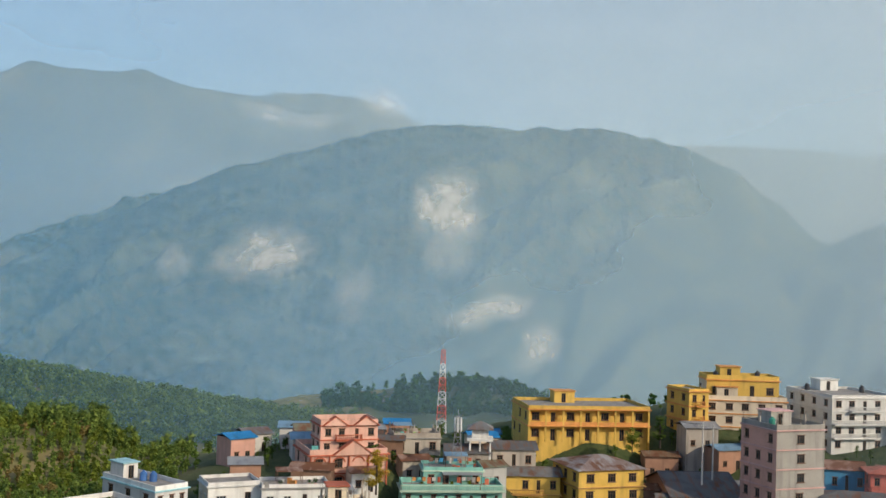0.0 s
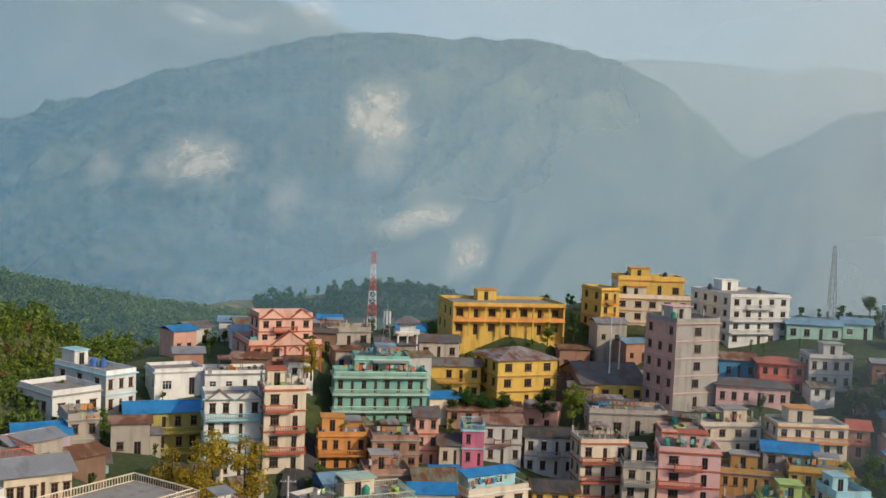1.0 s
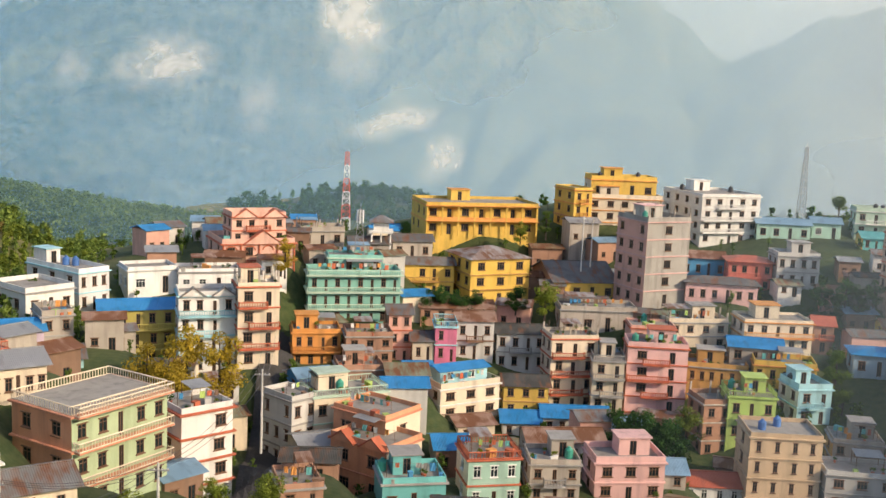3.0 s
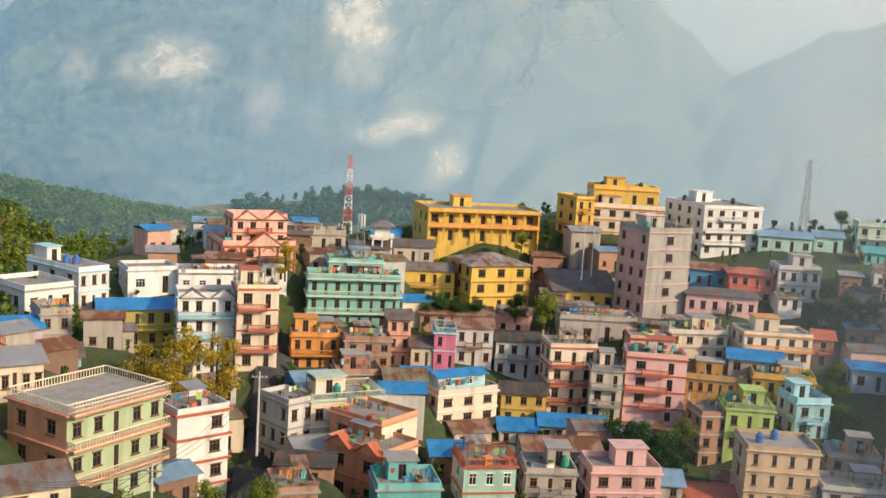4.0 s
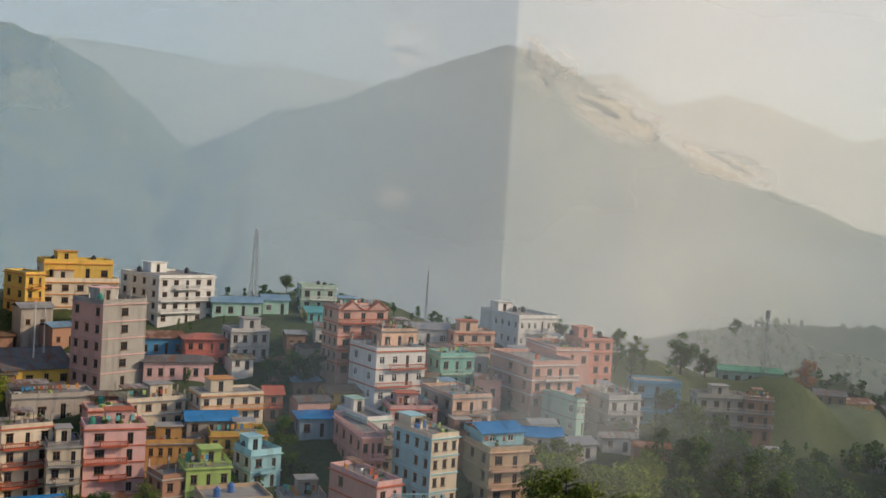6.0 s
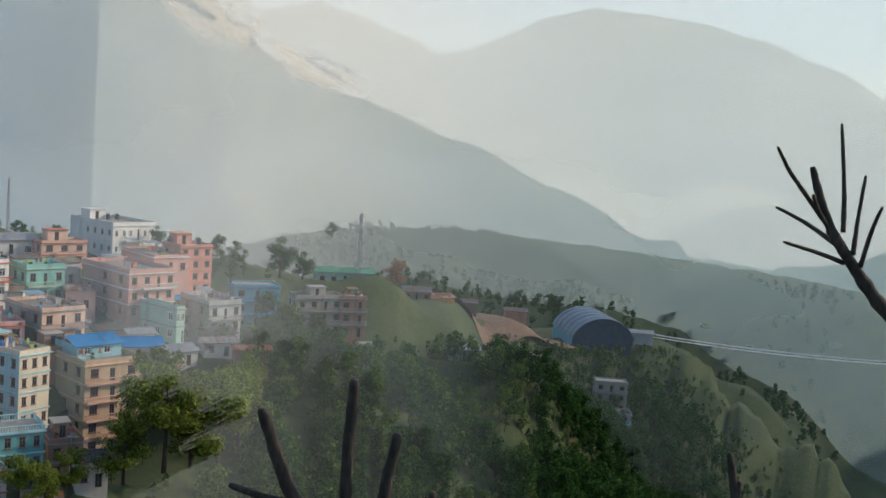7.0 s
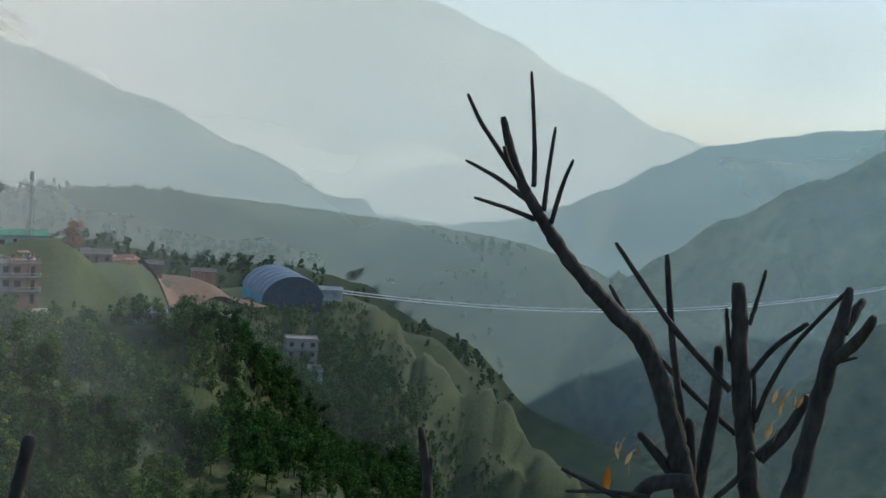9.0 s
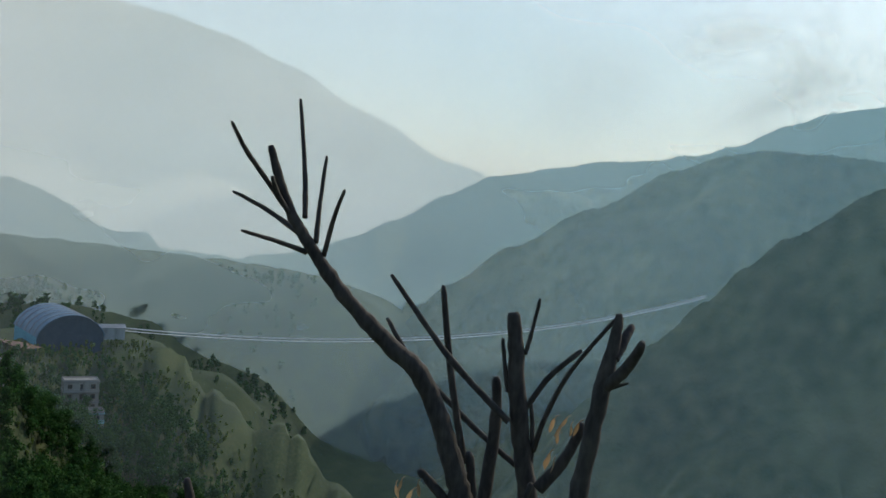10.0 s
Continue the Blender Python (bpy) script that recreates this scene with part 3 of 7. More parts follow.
        bmesh.ops.translate(bm, verts=bm.verts, vec=(0, d * 0.15, top + 2.3))
        part("attic_roof", bm, ROOF["bluemetal"], at)
    if "rebar" in opts:
        for px in np.linspace(x0 + 0.2, -x0 - 0.2, max(3, int(w / 2.8))):
            for py in (y0 + 0.2, 0, -y0 - 0.2):
                bm = bmesh.new()
                hgt = rng.uniform(0.8, 2.3)
                box(bm, px - 0.13, py - 0.13, top + 0.06, px + 0.13, py + 0.13, top + hgt)
                part("column_stub", bm, PAINT["concrete"], hs, "unfinished concrete column stub")
        bm = bmesh.new()
        for px in np.linspace(x0 + 0.2, -x0 - 0.2, max(3, int(w / 2.8))):
            for py in (y0 + 0.2, 0, -y0 - 0.2):
                for e in ((-0.09, -0.09), (0.09, 0.09), (0.09, -0.09)):
                    beam(bm, (px + e[0], py + e[1], top + 0.5), (px + e[0] * 1.6, py + e[1] * 1.3, top + rng.uniform(2.4, 3.0)), 0.02, 3)
        part("rebar", bm, RUST_IRON, hs)
    roofz = z + top + 0.09
    for key, mat, lab in (("tanks", TANK_BLACK, "black plastic water tank on a flat roof"), ("tankg", TANK_GREEN, "green plastic water tank on a flat roof"),
                          ("tankb", TANK_BLUE, "blue plastic water tank on a flat roof")):
        if key in opts:
            for k in range(2 if key != "tankg" else 1):
                lx, ly = w * rng.uniform(-0.42, 0.4), d * rng.uniform(-0.1, 0.4)
                tank(*local_to_world(x, y, yaw, lx, ly), roofz, mat, lab)
    if "clutter" in opts or ("stair" not in opts and "slits" not in opts and rng.random() < 0.3):
        roof_clutter(x, y, yaw, w, d, roofz, rng)
    return hs


def roof_clutter(x, y, yaw, w, d, z, rng):
    """Pots with plants, planks, crates, a lean-to of sheets and a line of washing on a flat roof."""
    for k in range(int(3 + w * 0.5)):
        lx, ly = w * rng.uniform(-0.45, 0.45), d * rng.choice((rng.uniform(-0.46, -0.3), rng.uniform(-0.4, 0.4)))
        px, py = local_to_world(x, y, yaw, lx, ly)
        if rng.random() < 0.5:
            p = tagged(new("potted_plant"), "green potted plant on a flat roof", "plant", "roof plants")
            p.location = (px, py, z)
            p.rotation_euler = (0, 0, rng.uniform(0, 6))
            s = rng.uniform(0.7, 1.5)
            p.scale = (s, s, s)
            part("pot", POT, None, p)
            part("leaves", rng.choice(POT_LEAVES), None, p)
        else:
            bm = bmesh.new()
            a, b, c = rng.uniform(0.4, 1.3), rng.uniform(0.3, 0.8), rng.uniform(0.25, 0.9)
            box(bm, -a / 2, -b / 2, 0, a / 2, b / 2, c)
            box(bm, -a / 2 - 0.04, -b / 2 - 0.04, c, a / 2 + 0.04, b / 2 + 0.04, c + 0.06)
            cr = new("crate", mesh_of("crate", bm, rng.choice(CLUTTER)))
            cr.matrix_basis = pose(px, py, z, 0, 0, rng.uniform(0, 180))
            tagged(cr, "weathered crate standing on a flat roof", "crate", "roof clutter")
    if rng.random() < 0.6 and w > 4:
        lw, ld = w * 0.4, min(3.0, d * 0.45)
        s = tagged(new("roof_shelter"), "sheet-roofed shelter on posts on a flat roof", "shelter", "roof shelters")
        s.matrix_basis = pose(*local_to_world(x, y, yaw, w * rng.uniform(-0.25, 0.25), d * 0.15), z, 0, 0, yaw)
        for sx in (-1, 1):
            for sy in (-1, 1):
                bm = bmesh.new()
                beam(bm, (sx * lw * 0.47, sy * ld * 0.46, 0), (sx * lw * 0.47, sy * ld * 0.46, 1.95 + 0.15 * sy), 0.05)
                part("post", bm, TIMBER, s)
        bm = bmesh.new()
        box(bm, -lw / 2, -ld / 2, 1.95, lw / 2, ld / 2, 2.01)
        bmesh.ops.rotate(bm, verts=bm.verts, cent=(0, 0, 1.98), matrix=Matrix.Rotation(0.1, 3, "X"))
        part("sheet_roof", bm, ROOF[rng.choice(("rust", "greymetal", "bluegrey", "rustgrey", "mossroof"))], s)
    if rng.random() < 0.7:
        l = tagged(new("washing_line"), "washing hung on a line over a roof", "washing line", "washing lines")
        l.matrix_basis = pose(*local_to_world(x, y, yaw, 0, -d * 0.2), z, 0, 0, yaw + rng.uniform(-15, 15))
        half = w * 0.4
        for sx in (-1, 1):
            bm = bmesh.new()
            beam(bm, (sx * half, 0, 0), (sx * half, 0, 1.8), 0.035)
            part("pole", bm, RUST_IRON, l)
        bm = bmesh.new()
        tube(bm, [(half * q, 0, 1.75 - 0.12 * (1 - q * q)) for q in (-1, -0.5, 0, 0.5, 1)], [0.012] * 5, 4)
        part("line", bm, RUST_IRON, l)
        for k in range(int(half * 2 / 0.8)):
            if rng.random() < 0.75:
                q = -half + 0.4 + k * 0.8
                a, b = rng.uniform(0.2, 0.34), rng.uniform(0.5, 1.0)
                bm = bmesh.new()
                cols = 5
                rows = [[bm.verts.new((q + a * (2 * i / cols - 1), 0.06 * math.sin(i * 2.1 + j + k), 1.68 - b * j / 3)) for i in range(cols + 1)] for j in range(4)]
                for j in range(3):
                    for i in range(cols):
                        bm.faces.new((rows[j][i], rows[j][i + 1], rows[j + 1][i + 1], rows[j + 1][i]))
                part("cloth", bm, rng.choice(CLUTTER), l)


def leaf_cloud(bm, centres, count, size, rng, flat=0.6):
    """Small leaf sprays scattered over lobes (x, y, z, radius), thicker near the skin."""
    for _ in range(count):
        cx, cy, cz, r = rng.choice(centres)
        v = Vector((rng.gauss(0, 1), rng.gauss(0, 1), rng.gauss(0, 1))).normalized()
        p = Vector((cx, cy, cz)) + Vector((v.x, v.y, v.z * flat)) * r * (rng.random() ** 0.35)
        n = (v + Vector((rng.gauss(0, 0.6), rng.gauss(0, 0.6), rng.gauss(0.3, 0.6)))).normalized()
        a = n.orthogonal().normalized()
        a.rotate(Matrix.Rotation(rng.uniform(0, 6.28), 3, n))
        b = n.cross(a)
        s = size * rng.uniform(0.6, 1.4)
        q = [p + a * s, p + b * s * 0.55 + n * s * 0.15, p - a * s, p - b * s * 0.55 + n * s * 0.1]
        bm.faces.new([bm.verts.new(k) for k in q])


_r = random.Random(4)
bm = bmesh.new()
tube(bm, [(0, 0, 0), (0, 0, 0.26), (0, 0, 0.3), (0, 0, 0.3)], [0.12, 0.18, 0.2, 0.16], 10)
POT = mesh_of("pot", bm, PAINT["redtrim"])
POT_LEAVES = []
for mat in (LEAF_GREEN, LEAF_BRIGHT, LEAF_DARK):
    bm = bmesh.new()
    leaf_cloud(bm, [(0, 0, 0.55, 0.32), (0.1, 0, 0.75, 0.25), (-0.1, 0.08, 0.65, 0.25)], 90, 0.08, _r)
    POT_LEAVES.append(mesh_of("pot_leaves", bm, mat))

house(20.3, 231.1, -29.2, 11, 24.4, 14.0, 2, 3.19, 'yellow', 'yellow', 'orange', 7, 3, 'flat', 'arcade,stair')
house(42.1, 233.0, -27.7, 20, 4.4, 8.5, 3, 2.88, 'yellow', 'yellow', 'orange', 2, 2, 'flat', 'band')
house(53.4, 234.5, -28.7, -1, 16.3, 6.0, 3, 2.61, 'cream', 'yellow', 'orange', 5, 1, 'flat', 'stair')
house(53.7, 239.1, -21.2, 1, 14.7, 7.0, 1, 4.07, 'yellow', 'cream', 'orange', 4, 2, 'flat', 'stair,tanks')
house(74.8, 239.5, -30.0, 15, 14.8, 16.5, 4, 2.64, 'white', 'white', 'white', 5, 4, 'flat', 'balc,tanks')
house(21.9, 211.6, -40.1, 20, 12.7, 11.1, 3, 2.98, 'yellow', 'yellow', 'ochre', 3, 3, 'hip:rustgrey', 'band')
house(9.7, 211.3, -39.7, 4, 10.1, 6.0, 2, 3.36, 'yellow', 'yellow', 'ochre', 4, 1, 'gable:grey', 'band')
house(39.0, 211.3, -38.2, 6, 12.4, 17.0, 1, 3.69, 'yellow', 'brick', 'grey', 4, 3, 'gable:slate', '')
house(51.6, 200.1, -37.5, 22, 9.7, 9.5, 5, 3.19, 'barecement', 'rose', 'pink', 1, 3, 'flat', 'stair,tankg,rebar')
house(65.0, 211.8, -34.0, -8, 8.3, 6.0, 1, 4.12, 'blue', 'blue', 'blue', 4, 1, 'gable:rust', '')
house(72.2, 205.2, -35.3, -10, 8.3, 6.0, 2, 2.89, 'red', 'red', 'red', 4, 1, 'hip:redroof', '')
house(64.3, 197.5, -36.4, -11, 13.0, 6.0, 1, 3.77, 'pink', 'pink', 'pink', 6, 1, 'hip:slate', '')
house(80.2, 202.8, -33.7, -3, 8.1, 6.0, 2, 2.99, 'pale', 'pale', 'grey', 4, 2, 'flat', 'stair')
house(88.9, 232.6, -28.5, -10, 11.4, 6.0, 1, 3.69, 'mint', 'mint', 'blue', 4, 2, 'gable:bluegrey', '')
house(99.0, 233.3, -28.1, -14, 6.1, 6.0, 1, 3.75, 'mint', 'mint', 'blue', 2, 1, 'gable:bluegrey', '')
house(113.4, 240.5, -27.9, -12, 8.9, 6.0, 2, 2.86, 'palegreen', 'palegreen', 'white', 3, 2, 'flat', 'tanks')
house(104.0, 220.3, -28.5, -11, 5.4, 6.0, 1, 2.76, 'teal', 'yellow', 'ochre', 3, 1, 'gable:tealroof', '')
house(-23.0, 195.4, -33.3, 22, 13.0, 11.2, 2, 2.94, 'palace', 'palace', 'redtrim', 4, 2, 'flat', 'palace')
house(-22.6, 196.7, -27.9, 22, 9.8, 6.6, 2, 2.38, 'palace', 'palace', 'redtrim', 4, 2, 'flat', 'gables')
house(-4.3, 188.8, -40.6, 9, 16.0, 6.0, 3, 2.97, 'green', 'green', 'palegreen', 8, 1, 'flat', 'hotel,clutter')
house(-4.3, 193.4, -32.4, 8, 9.7, 6.0, 1, 2.96, 'green', 'green', 'palegreen', 4, 1, 'flat', '')
house(-12.0, 218.6, -31.3, 14, 8.9, 6.3, 1, 3.10, 'concrete', 'concrete', 'grey', 3, 1, 'flat', 'rebar,clutter')
house(-2.1, 208.5, -32.9, 9, 7.4, 6.0, 1, 4.04, 'concrete', 'concrete', 'grey', 2, 1, 'gable:slate', '')
house(6.4, 215.5, -32.8, 7, 8.0, 6.0, 1, 3.73, 'concrete', 'concrete', 'grey', 3, 1, 'gable:slate', '')
house(-48.1, 170.5, -35.1, 50, 5.3, 13.8, 2, 3.01, 'white', 'white', 'skyblue', 3, 3, 'flat', 'stair,tankb')
house(-49.5, 158.4, -33.7, 48, 7.5, 9.4, 1, 3.69, 'white', 'white', 'grey', 3, 2, 'flat', '')
house(-47.1, 143.8, -34.7, 24, 6.6, 6.0, 1, 2.08, 'lilac', 'lilac', 'blue', 2, 1, 'gable:bluemetal', '')
house(-43.2, 147.2, -36.5, 29, 4.0, 6.0, 2, 2.63, 'concrete', 'concrete', 'grey', 2, 1, 'flat', 'clutter')
house(-37.5, 178.2, -34.1, 27, 7.9, 6.3, 1, 4.00, 'white', 'cream', 'white', 2, 2, 'flat', '')
house(-27.9, 179.4, -34.0, 16, 10.1, 6.0, 1, 3.67, 'white', 'white', 'grey', 4, 1, 'flat', '')
house(-36.2, 164.5, -42.9, 18, 10.8, 6.0, 3, 3.09, 'olive', 'olive', 'olive', 5, 1, 'gable:bluemetal', 'band')
house(-25.3, 161.4, -42.5, 15, 8.3, 6.0, 4, 2.95, 'white', 'white', 'skyblue', 4, 1, 'flat', 'gables,balc')
house(-17.8, 160.4, -41.1, 15, 6.0, 6.0, 4, 3.05, 'cream', 'concrete', 'redtrim', 2, 2, 'flat', 'clutter,balc,rebar')
house(-44.1, 118.4, -33.3, 46, 7.7, 6.0, 1, 3.96, 'peach', 'peach', 'redtrim', 4, 2, 'flat', 'clutter,rail')
house(-38.2, 115.5, -33.3, 32, 6.6, 6.0, 1, 3.76, 'cream', 'cream', 'white', 6, 2, 'gable:greymetal', '')
house(-40.0, 101.4, -32.5, 47, 4.8, 8.7, 1, 4.19, 'white', 'white', 'white', 2, 2, 'flat', 'tanks,clutter')
house(-38.4, 137.9, -36.3, 21, 3.0, 6.0, 1, 1.94, 'skyblue', 'skyblue', 'blue', 1, 1, 'gable:slate', '')
house(-27.6, 108.6, -41.1, 55, 11.7, 8.6, 3, 3.39, 'mintwall', 'orangewall', 'salmon', 5, 2, 'flat', 'rail,balc,big')
house(-20.0, 122.5, -47.1, 38, 6.3, 6.0, 4, 2.79, 'white', 'white', 'redtrim', 2, 1, 'flat', 'clutter,redband')
house(-34.1, 90.0, -34.9, 42, 6.0, 6.8, 1, 3.77, 'white', 'white', 'white', 2, 1, 'flat', '')
house(-28.2, 93.4, -36.7, 30, 5.5, 6.0, 1, 2.97, 'cream', 'cream', 'grey', 2, 1, 'gable:grey', '')
house(-9.8, 175.0, -44.9, 8, 7.7, 6.0, 2, 3.01, 'orange', 'orange', 'orange', 4, 1, 'flat', 'clutter')
house(-1.3, 173.4, -43.4, 8, 7.5, 6.0, 2, 2.26, 'brick', 'brick', 'grey', 3, 1, 'flat', 'clutter')
house(3.7, 179.2, -44.6, 7, 3.8, 6.0, 3, 2.80, 'rose', 'brick', 'redtrim', 2, 1, 'gable:slate', '')
house(7.8, 177.0, -43.8, 2, 3.5, 6.0, 1, 3.70, 'cream', 'cream', 'grey', 2, 1, 'gable:slate', '')
house(11.5, 176.8, -43.6, 1, 3.5, 6.0, 2, 2.95, 'hotpink', 'hotpink', 'skyblue', 2, 1, 'flat', 'rail')
house(16.6, 180.6, -44.1, 2, 6.2, 6.0, 2, 3.43, 'pale', 'pale', 'brown', 3, 1, 'gable:rust', 'balc')
house(14.3, 193.0, -40.4, 2, 13.0, 6.0, 1, 2.70, 'brick', 'brick', 'grey', 5, 1, 'gable:rust', '')
house(24.8, 181.8, -46.0, -1, 8.4, 6.0, 2, 3.27, 'pale', 'pale', 'grey', 4, 1, 'gable:darkroof', '')
house(23.6, 165.7, -49.1, -1, 6.9, 6.0, 2, 2.54, 'yellow', 'yellow', 'ochre', 3, 1, 'gable:darkroof', '')
house(13.3, 162.8, -51.1, 28, 10.6, 6.0, 3, 2.47, 'cream', 'white', 'white', 3, 2, 'flat', 'blueattic')
house(31.8, 173.1, -50.3, 7, 7.8, 6.0, 4, 3.03, 'cream', 'cream', 'redtrim', 3, 2, 'flat', 'clutter,rebar')
house(37.3, 169.2, -49.1, -6, 5.0, 6.0, 3, 2.79, 'cream', 'cream', 'grey', 2, 1, 'flat', 'rail')
house(45.2, 169.6, -51.8, -7, 9.5, 6.0, 5, 2.68, 'pink', 'rose', 'redtrim', 2, 1, 'flat', 'balc,clutter,tankg')
house(-9.1, 153.4, -43.7, 24, 4.9, 6.0, 1, 3.14, 'pale', 'blue', 'blue', 2, 1, 'gable:bluegrey', '')
house(-4.0, 144.6, -47.2, 23, 10.4, 6.0, 2, 3.57, 'cream', 'cream', 'palegreen', 4, 2, 'flat', 'clutter,rail,tankg')
house(-10.9, 141.2, -49.6, 44, 4.2, 6.0, 3, 3.20, 'pale', 'pale', 'grey', 2, 3, 'flat', 'clutter')
house(-2.4, 161.5, -45.0, 10, 6.8, 6.0, 1, 3.81, 'brick', 'concrete', 'grey', 3, 1, 'flat', 'clutter')
house(4.7, 159.3, -44.2, 7, 5.9, 6.0, 1, 3.10, 'brick', 'brick', 'grey', 3, 1, 'gable:mossroof', '')
house(0.6, 131.5, -49.5, -39, 8.9, 6.9, 2, 3.57, 'orangewall', 'cream', 'salmon', 2, 2, 'flat', 'gables,clutter')
house(0.6, 137.4, -44.3, -39, 8.5, 7.2, 1, 3.87, 'orangewall', 'cream', 'salmon', 2, 1, 'flat', 'clutter')
house(10.3, 141.0, -49.6, 6, 4.3, 6.0, 1, 3.77, 'brick', 'concrete', 'blue', 2, 1, 'gable:bluemetal', '')
house(14.0, 126.9, -48.4, 9, 6.3, 6.0, 2, 3.12, 'mint', 'cream', 'redtrim', 3, 1, 'flat', 'clutter,rail')
house(4.5, 121.5, -47.3, 9, 7.2, 6.0, 1, 4.05, 'teal', 'teal', 'grey', 3, 1, 'flat', 'clutter,tankg')
house(-7.8, 115.1, -44.0, 15, 4.5, 6.0, 1, 2.35, 'brick', 'brick', 'grey', 2, 1, 'flat', 'clutter')
house(22.3, 159.8, -50.5, -1, 5.6, 6.0, 1, 2.46, 'pale', 'pale', 'grey', 3, 1, 'gable:bluemetal', '')
house(30.7, 160.6, -50.5, -3, 9.8, 6.0, 1, 3.16, 'pale', 'concrete', 'grey', 5, 1, 'gable:bluemetal', '')
house(25.9, 143.8, -49.3, 4, 10.3, 6.0, 1, 3.82, 'pale', 'concrete', 'grey', 4, 1, 'gable:rust', '')
house(32.3, 134.3, -49.9, 4, 9.0, 6.0, 2, 2.51, 'pink', 'pink', 'pink', 3, 1, 'flat', 'stair')
house(22.5, 131.6, -49.3, 1, 6.2, 6.0, 2, 2.47, 'concrete', 'concrete', 'grey', 3, 1, 'flat', 'clutter,tankg')
house(38.1, 138.4, -49.9, -4, 6.1, 6.0, 1, 2.37, 'concrete', 'concrete', 'grey', 3, 1, 'gable:bluegrey', '')
house(55.5, 185.0, -42.1, 6, 10.9, 6.6, 2, 2.38, 'cream', 'rose', 'grey', 4, 2, 'flat', 'rebar,clutter')
house(39.5, 190.4, -41.2, -2, 13.6, 6.9, 1, 4.33, 'concrete', 'concrete', 'grey', 4, 1, 'flat', 'clutter')
house(38.0, 196.0, -38.9, -2, 9.0, 6.0, 1, 2.02, 'concrete', 'concrete', 'grey', 2, 1, 'gable:slate', '')
house(46.8, 179.6, -40.8, -4, 7.5, 6.0, 1, 3.26, 'rose', 'rose', 'redtrim', 3, 1, 'flat', 'clutter,tankg')
house(68.3, 180.7, -41.0, -1, 11.8, 7.0, 2, 2.50, 'cream', 'cream', 'orange', 5, 2, 'flat', 'balc,stair')
house(77.9, 182.3, -41.5, -15, 3.3, 6.0, 2, 2.47, 'brick', 'brick', 'redtrim', 1, 1, 'gable:redroof', '')
house(56.3, 172.5, -45.1, -12, 9.7, 6.0, 1, 2.87, 'ochre', 'ochre', 'grey', 6, 1, 'flat', 'clutter')
house(63.2, 174.4, -42.0, -13, 8.4, 6.0, 1, 3.03, 'concrete', 'concrete', 'blue', 3, 1, 'gable:bluemetal', '')
house(66.2, 169.0, -43.8, -14, 9.6, 6.0, 1, 2.97, 'yellow', 'yellow', 'orange', 5, 1, 'flat', 'clutter')
house(66.7, 160.8, -47.7, 6, 5.5, 6.2, 2, 2.79, 'skyblue', 'white', 'skyblue', 2, 2, 'flat', 'tanks')
house(57.4, 159.7, -50.3, -7, 7.1, 6.0, 2, 3.50, 'lime', 'lime', 'lime', 3, 1, 'flat', 'rail,clutter,tankg')
house(53.0, 160.7, -53.2, 7, 7.0, 6.0, 3, 2.82, 'brick', 'brick', 'concrete', 3, 2, 'flat', 'rebar')
house(55.7, 142.5, -57.8, -6, 9.6, 7.7, 5, 2.83, 'beige', 'beige', 'beige', 4, 1, 'flat', 'tankb,slits')
house(47.0, 144.4, -56.9, -5, 8.0, 6.0, 2, 2.72, 'white', 'white', 'redtrim', 4, 1, 'gable:redroof', 'clutter')
house(97.6, 187.9, -34.7, -1, 11.0, 7.3, 5, 2.66, 'rose', 'peach', 'redtrim', 3, 3, 'flat', 'gables,clutter,balc')
house(99.6, 177.4, -38.1, 1, 10.9, 10.8, 3, 3.39, 'white', 'white', 'redtrim', 4, 2, 'flat', 'balc,rebar')
house(102.8, 181.3, -28.7, -3, 7.8, 6.0, 1, 3.73, 'peach', 'peach', 'grey', 3, 1, 'flat', 'rebar')
house(120.7, 198.1, -30.9, -18, 9.4, 6.0, 1, 4.02, 'white', 'white', 'white', 3, 2, 'gable:greymetal', '')
house(114.1, 176.8, -36.4, -6, 7.6, 6.0, 2, 3.34, 'green', 'green', 'palegreen', 3, 2, 'flat', 'balc')
house(128.2, 191.7, -31.9, -11, 9.6, 6.0, 2, 2.36, 'peach', 'rose', 'redtrim', 3, 2, 'flat', 'stair')
house(151.6, 205.4, -32.1, -2, 11.5, 17.0, 2, 3.58, 'white', 'white', 'white', 6, 6, 'flat', 'balc,stair,tanks')
house(129.7, 170.2, -38.6, -5, 10.3, 17.0, 3, 2.91, 'rose', 'rose', 'white', 4, 3, 'flat', 'balc,clutter')
house(143.8, 180.1, -32.7, -11, 7.9, 14.9, 1, 3.89, 'rose', 'rose', 'white', 3, 2, 'flat', 'clutter')
house(150.9, 178.0, -37.5, -10, 7.8, 7.8, 4, 2.60, 'salmonwall', 'salmonwall', 'salmon', 3, 2, 'flat', 'stair,tanks')
house(126.7, 155.8, -41.4, 0, 1.9, 10.8, 2, 3.23, 'mint', 'mint', 'grey', 2, 3, 'flat', '')
house(140.8, 158.3, -44.4, -12, 7.1, 11.8, 3, 2.96, 'pale', 'concrete', 'grey', 3, 2, 'flat', 'balc,clutter')
house(113.0, 147.4, -42.0, -28, 10.3, 6.0, 1, 2.88, 'pale', 'pale', 'blue', 4, 1, 'gable:bluemetal', '')
house(105.9, 161.7, -43.3, -3, 8.2, 12.2, 3, 3.05, 'peach', 'concrete', 'grey', 3, 3, 'flat', 'balc,clutter')
house(91.0, 180.1, -41.7, -11, 7.0, 6.0, 2, 2.66, 'yellow', 'yellow', 'ochre', 3, 1, 'gable:brownroof', '')
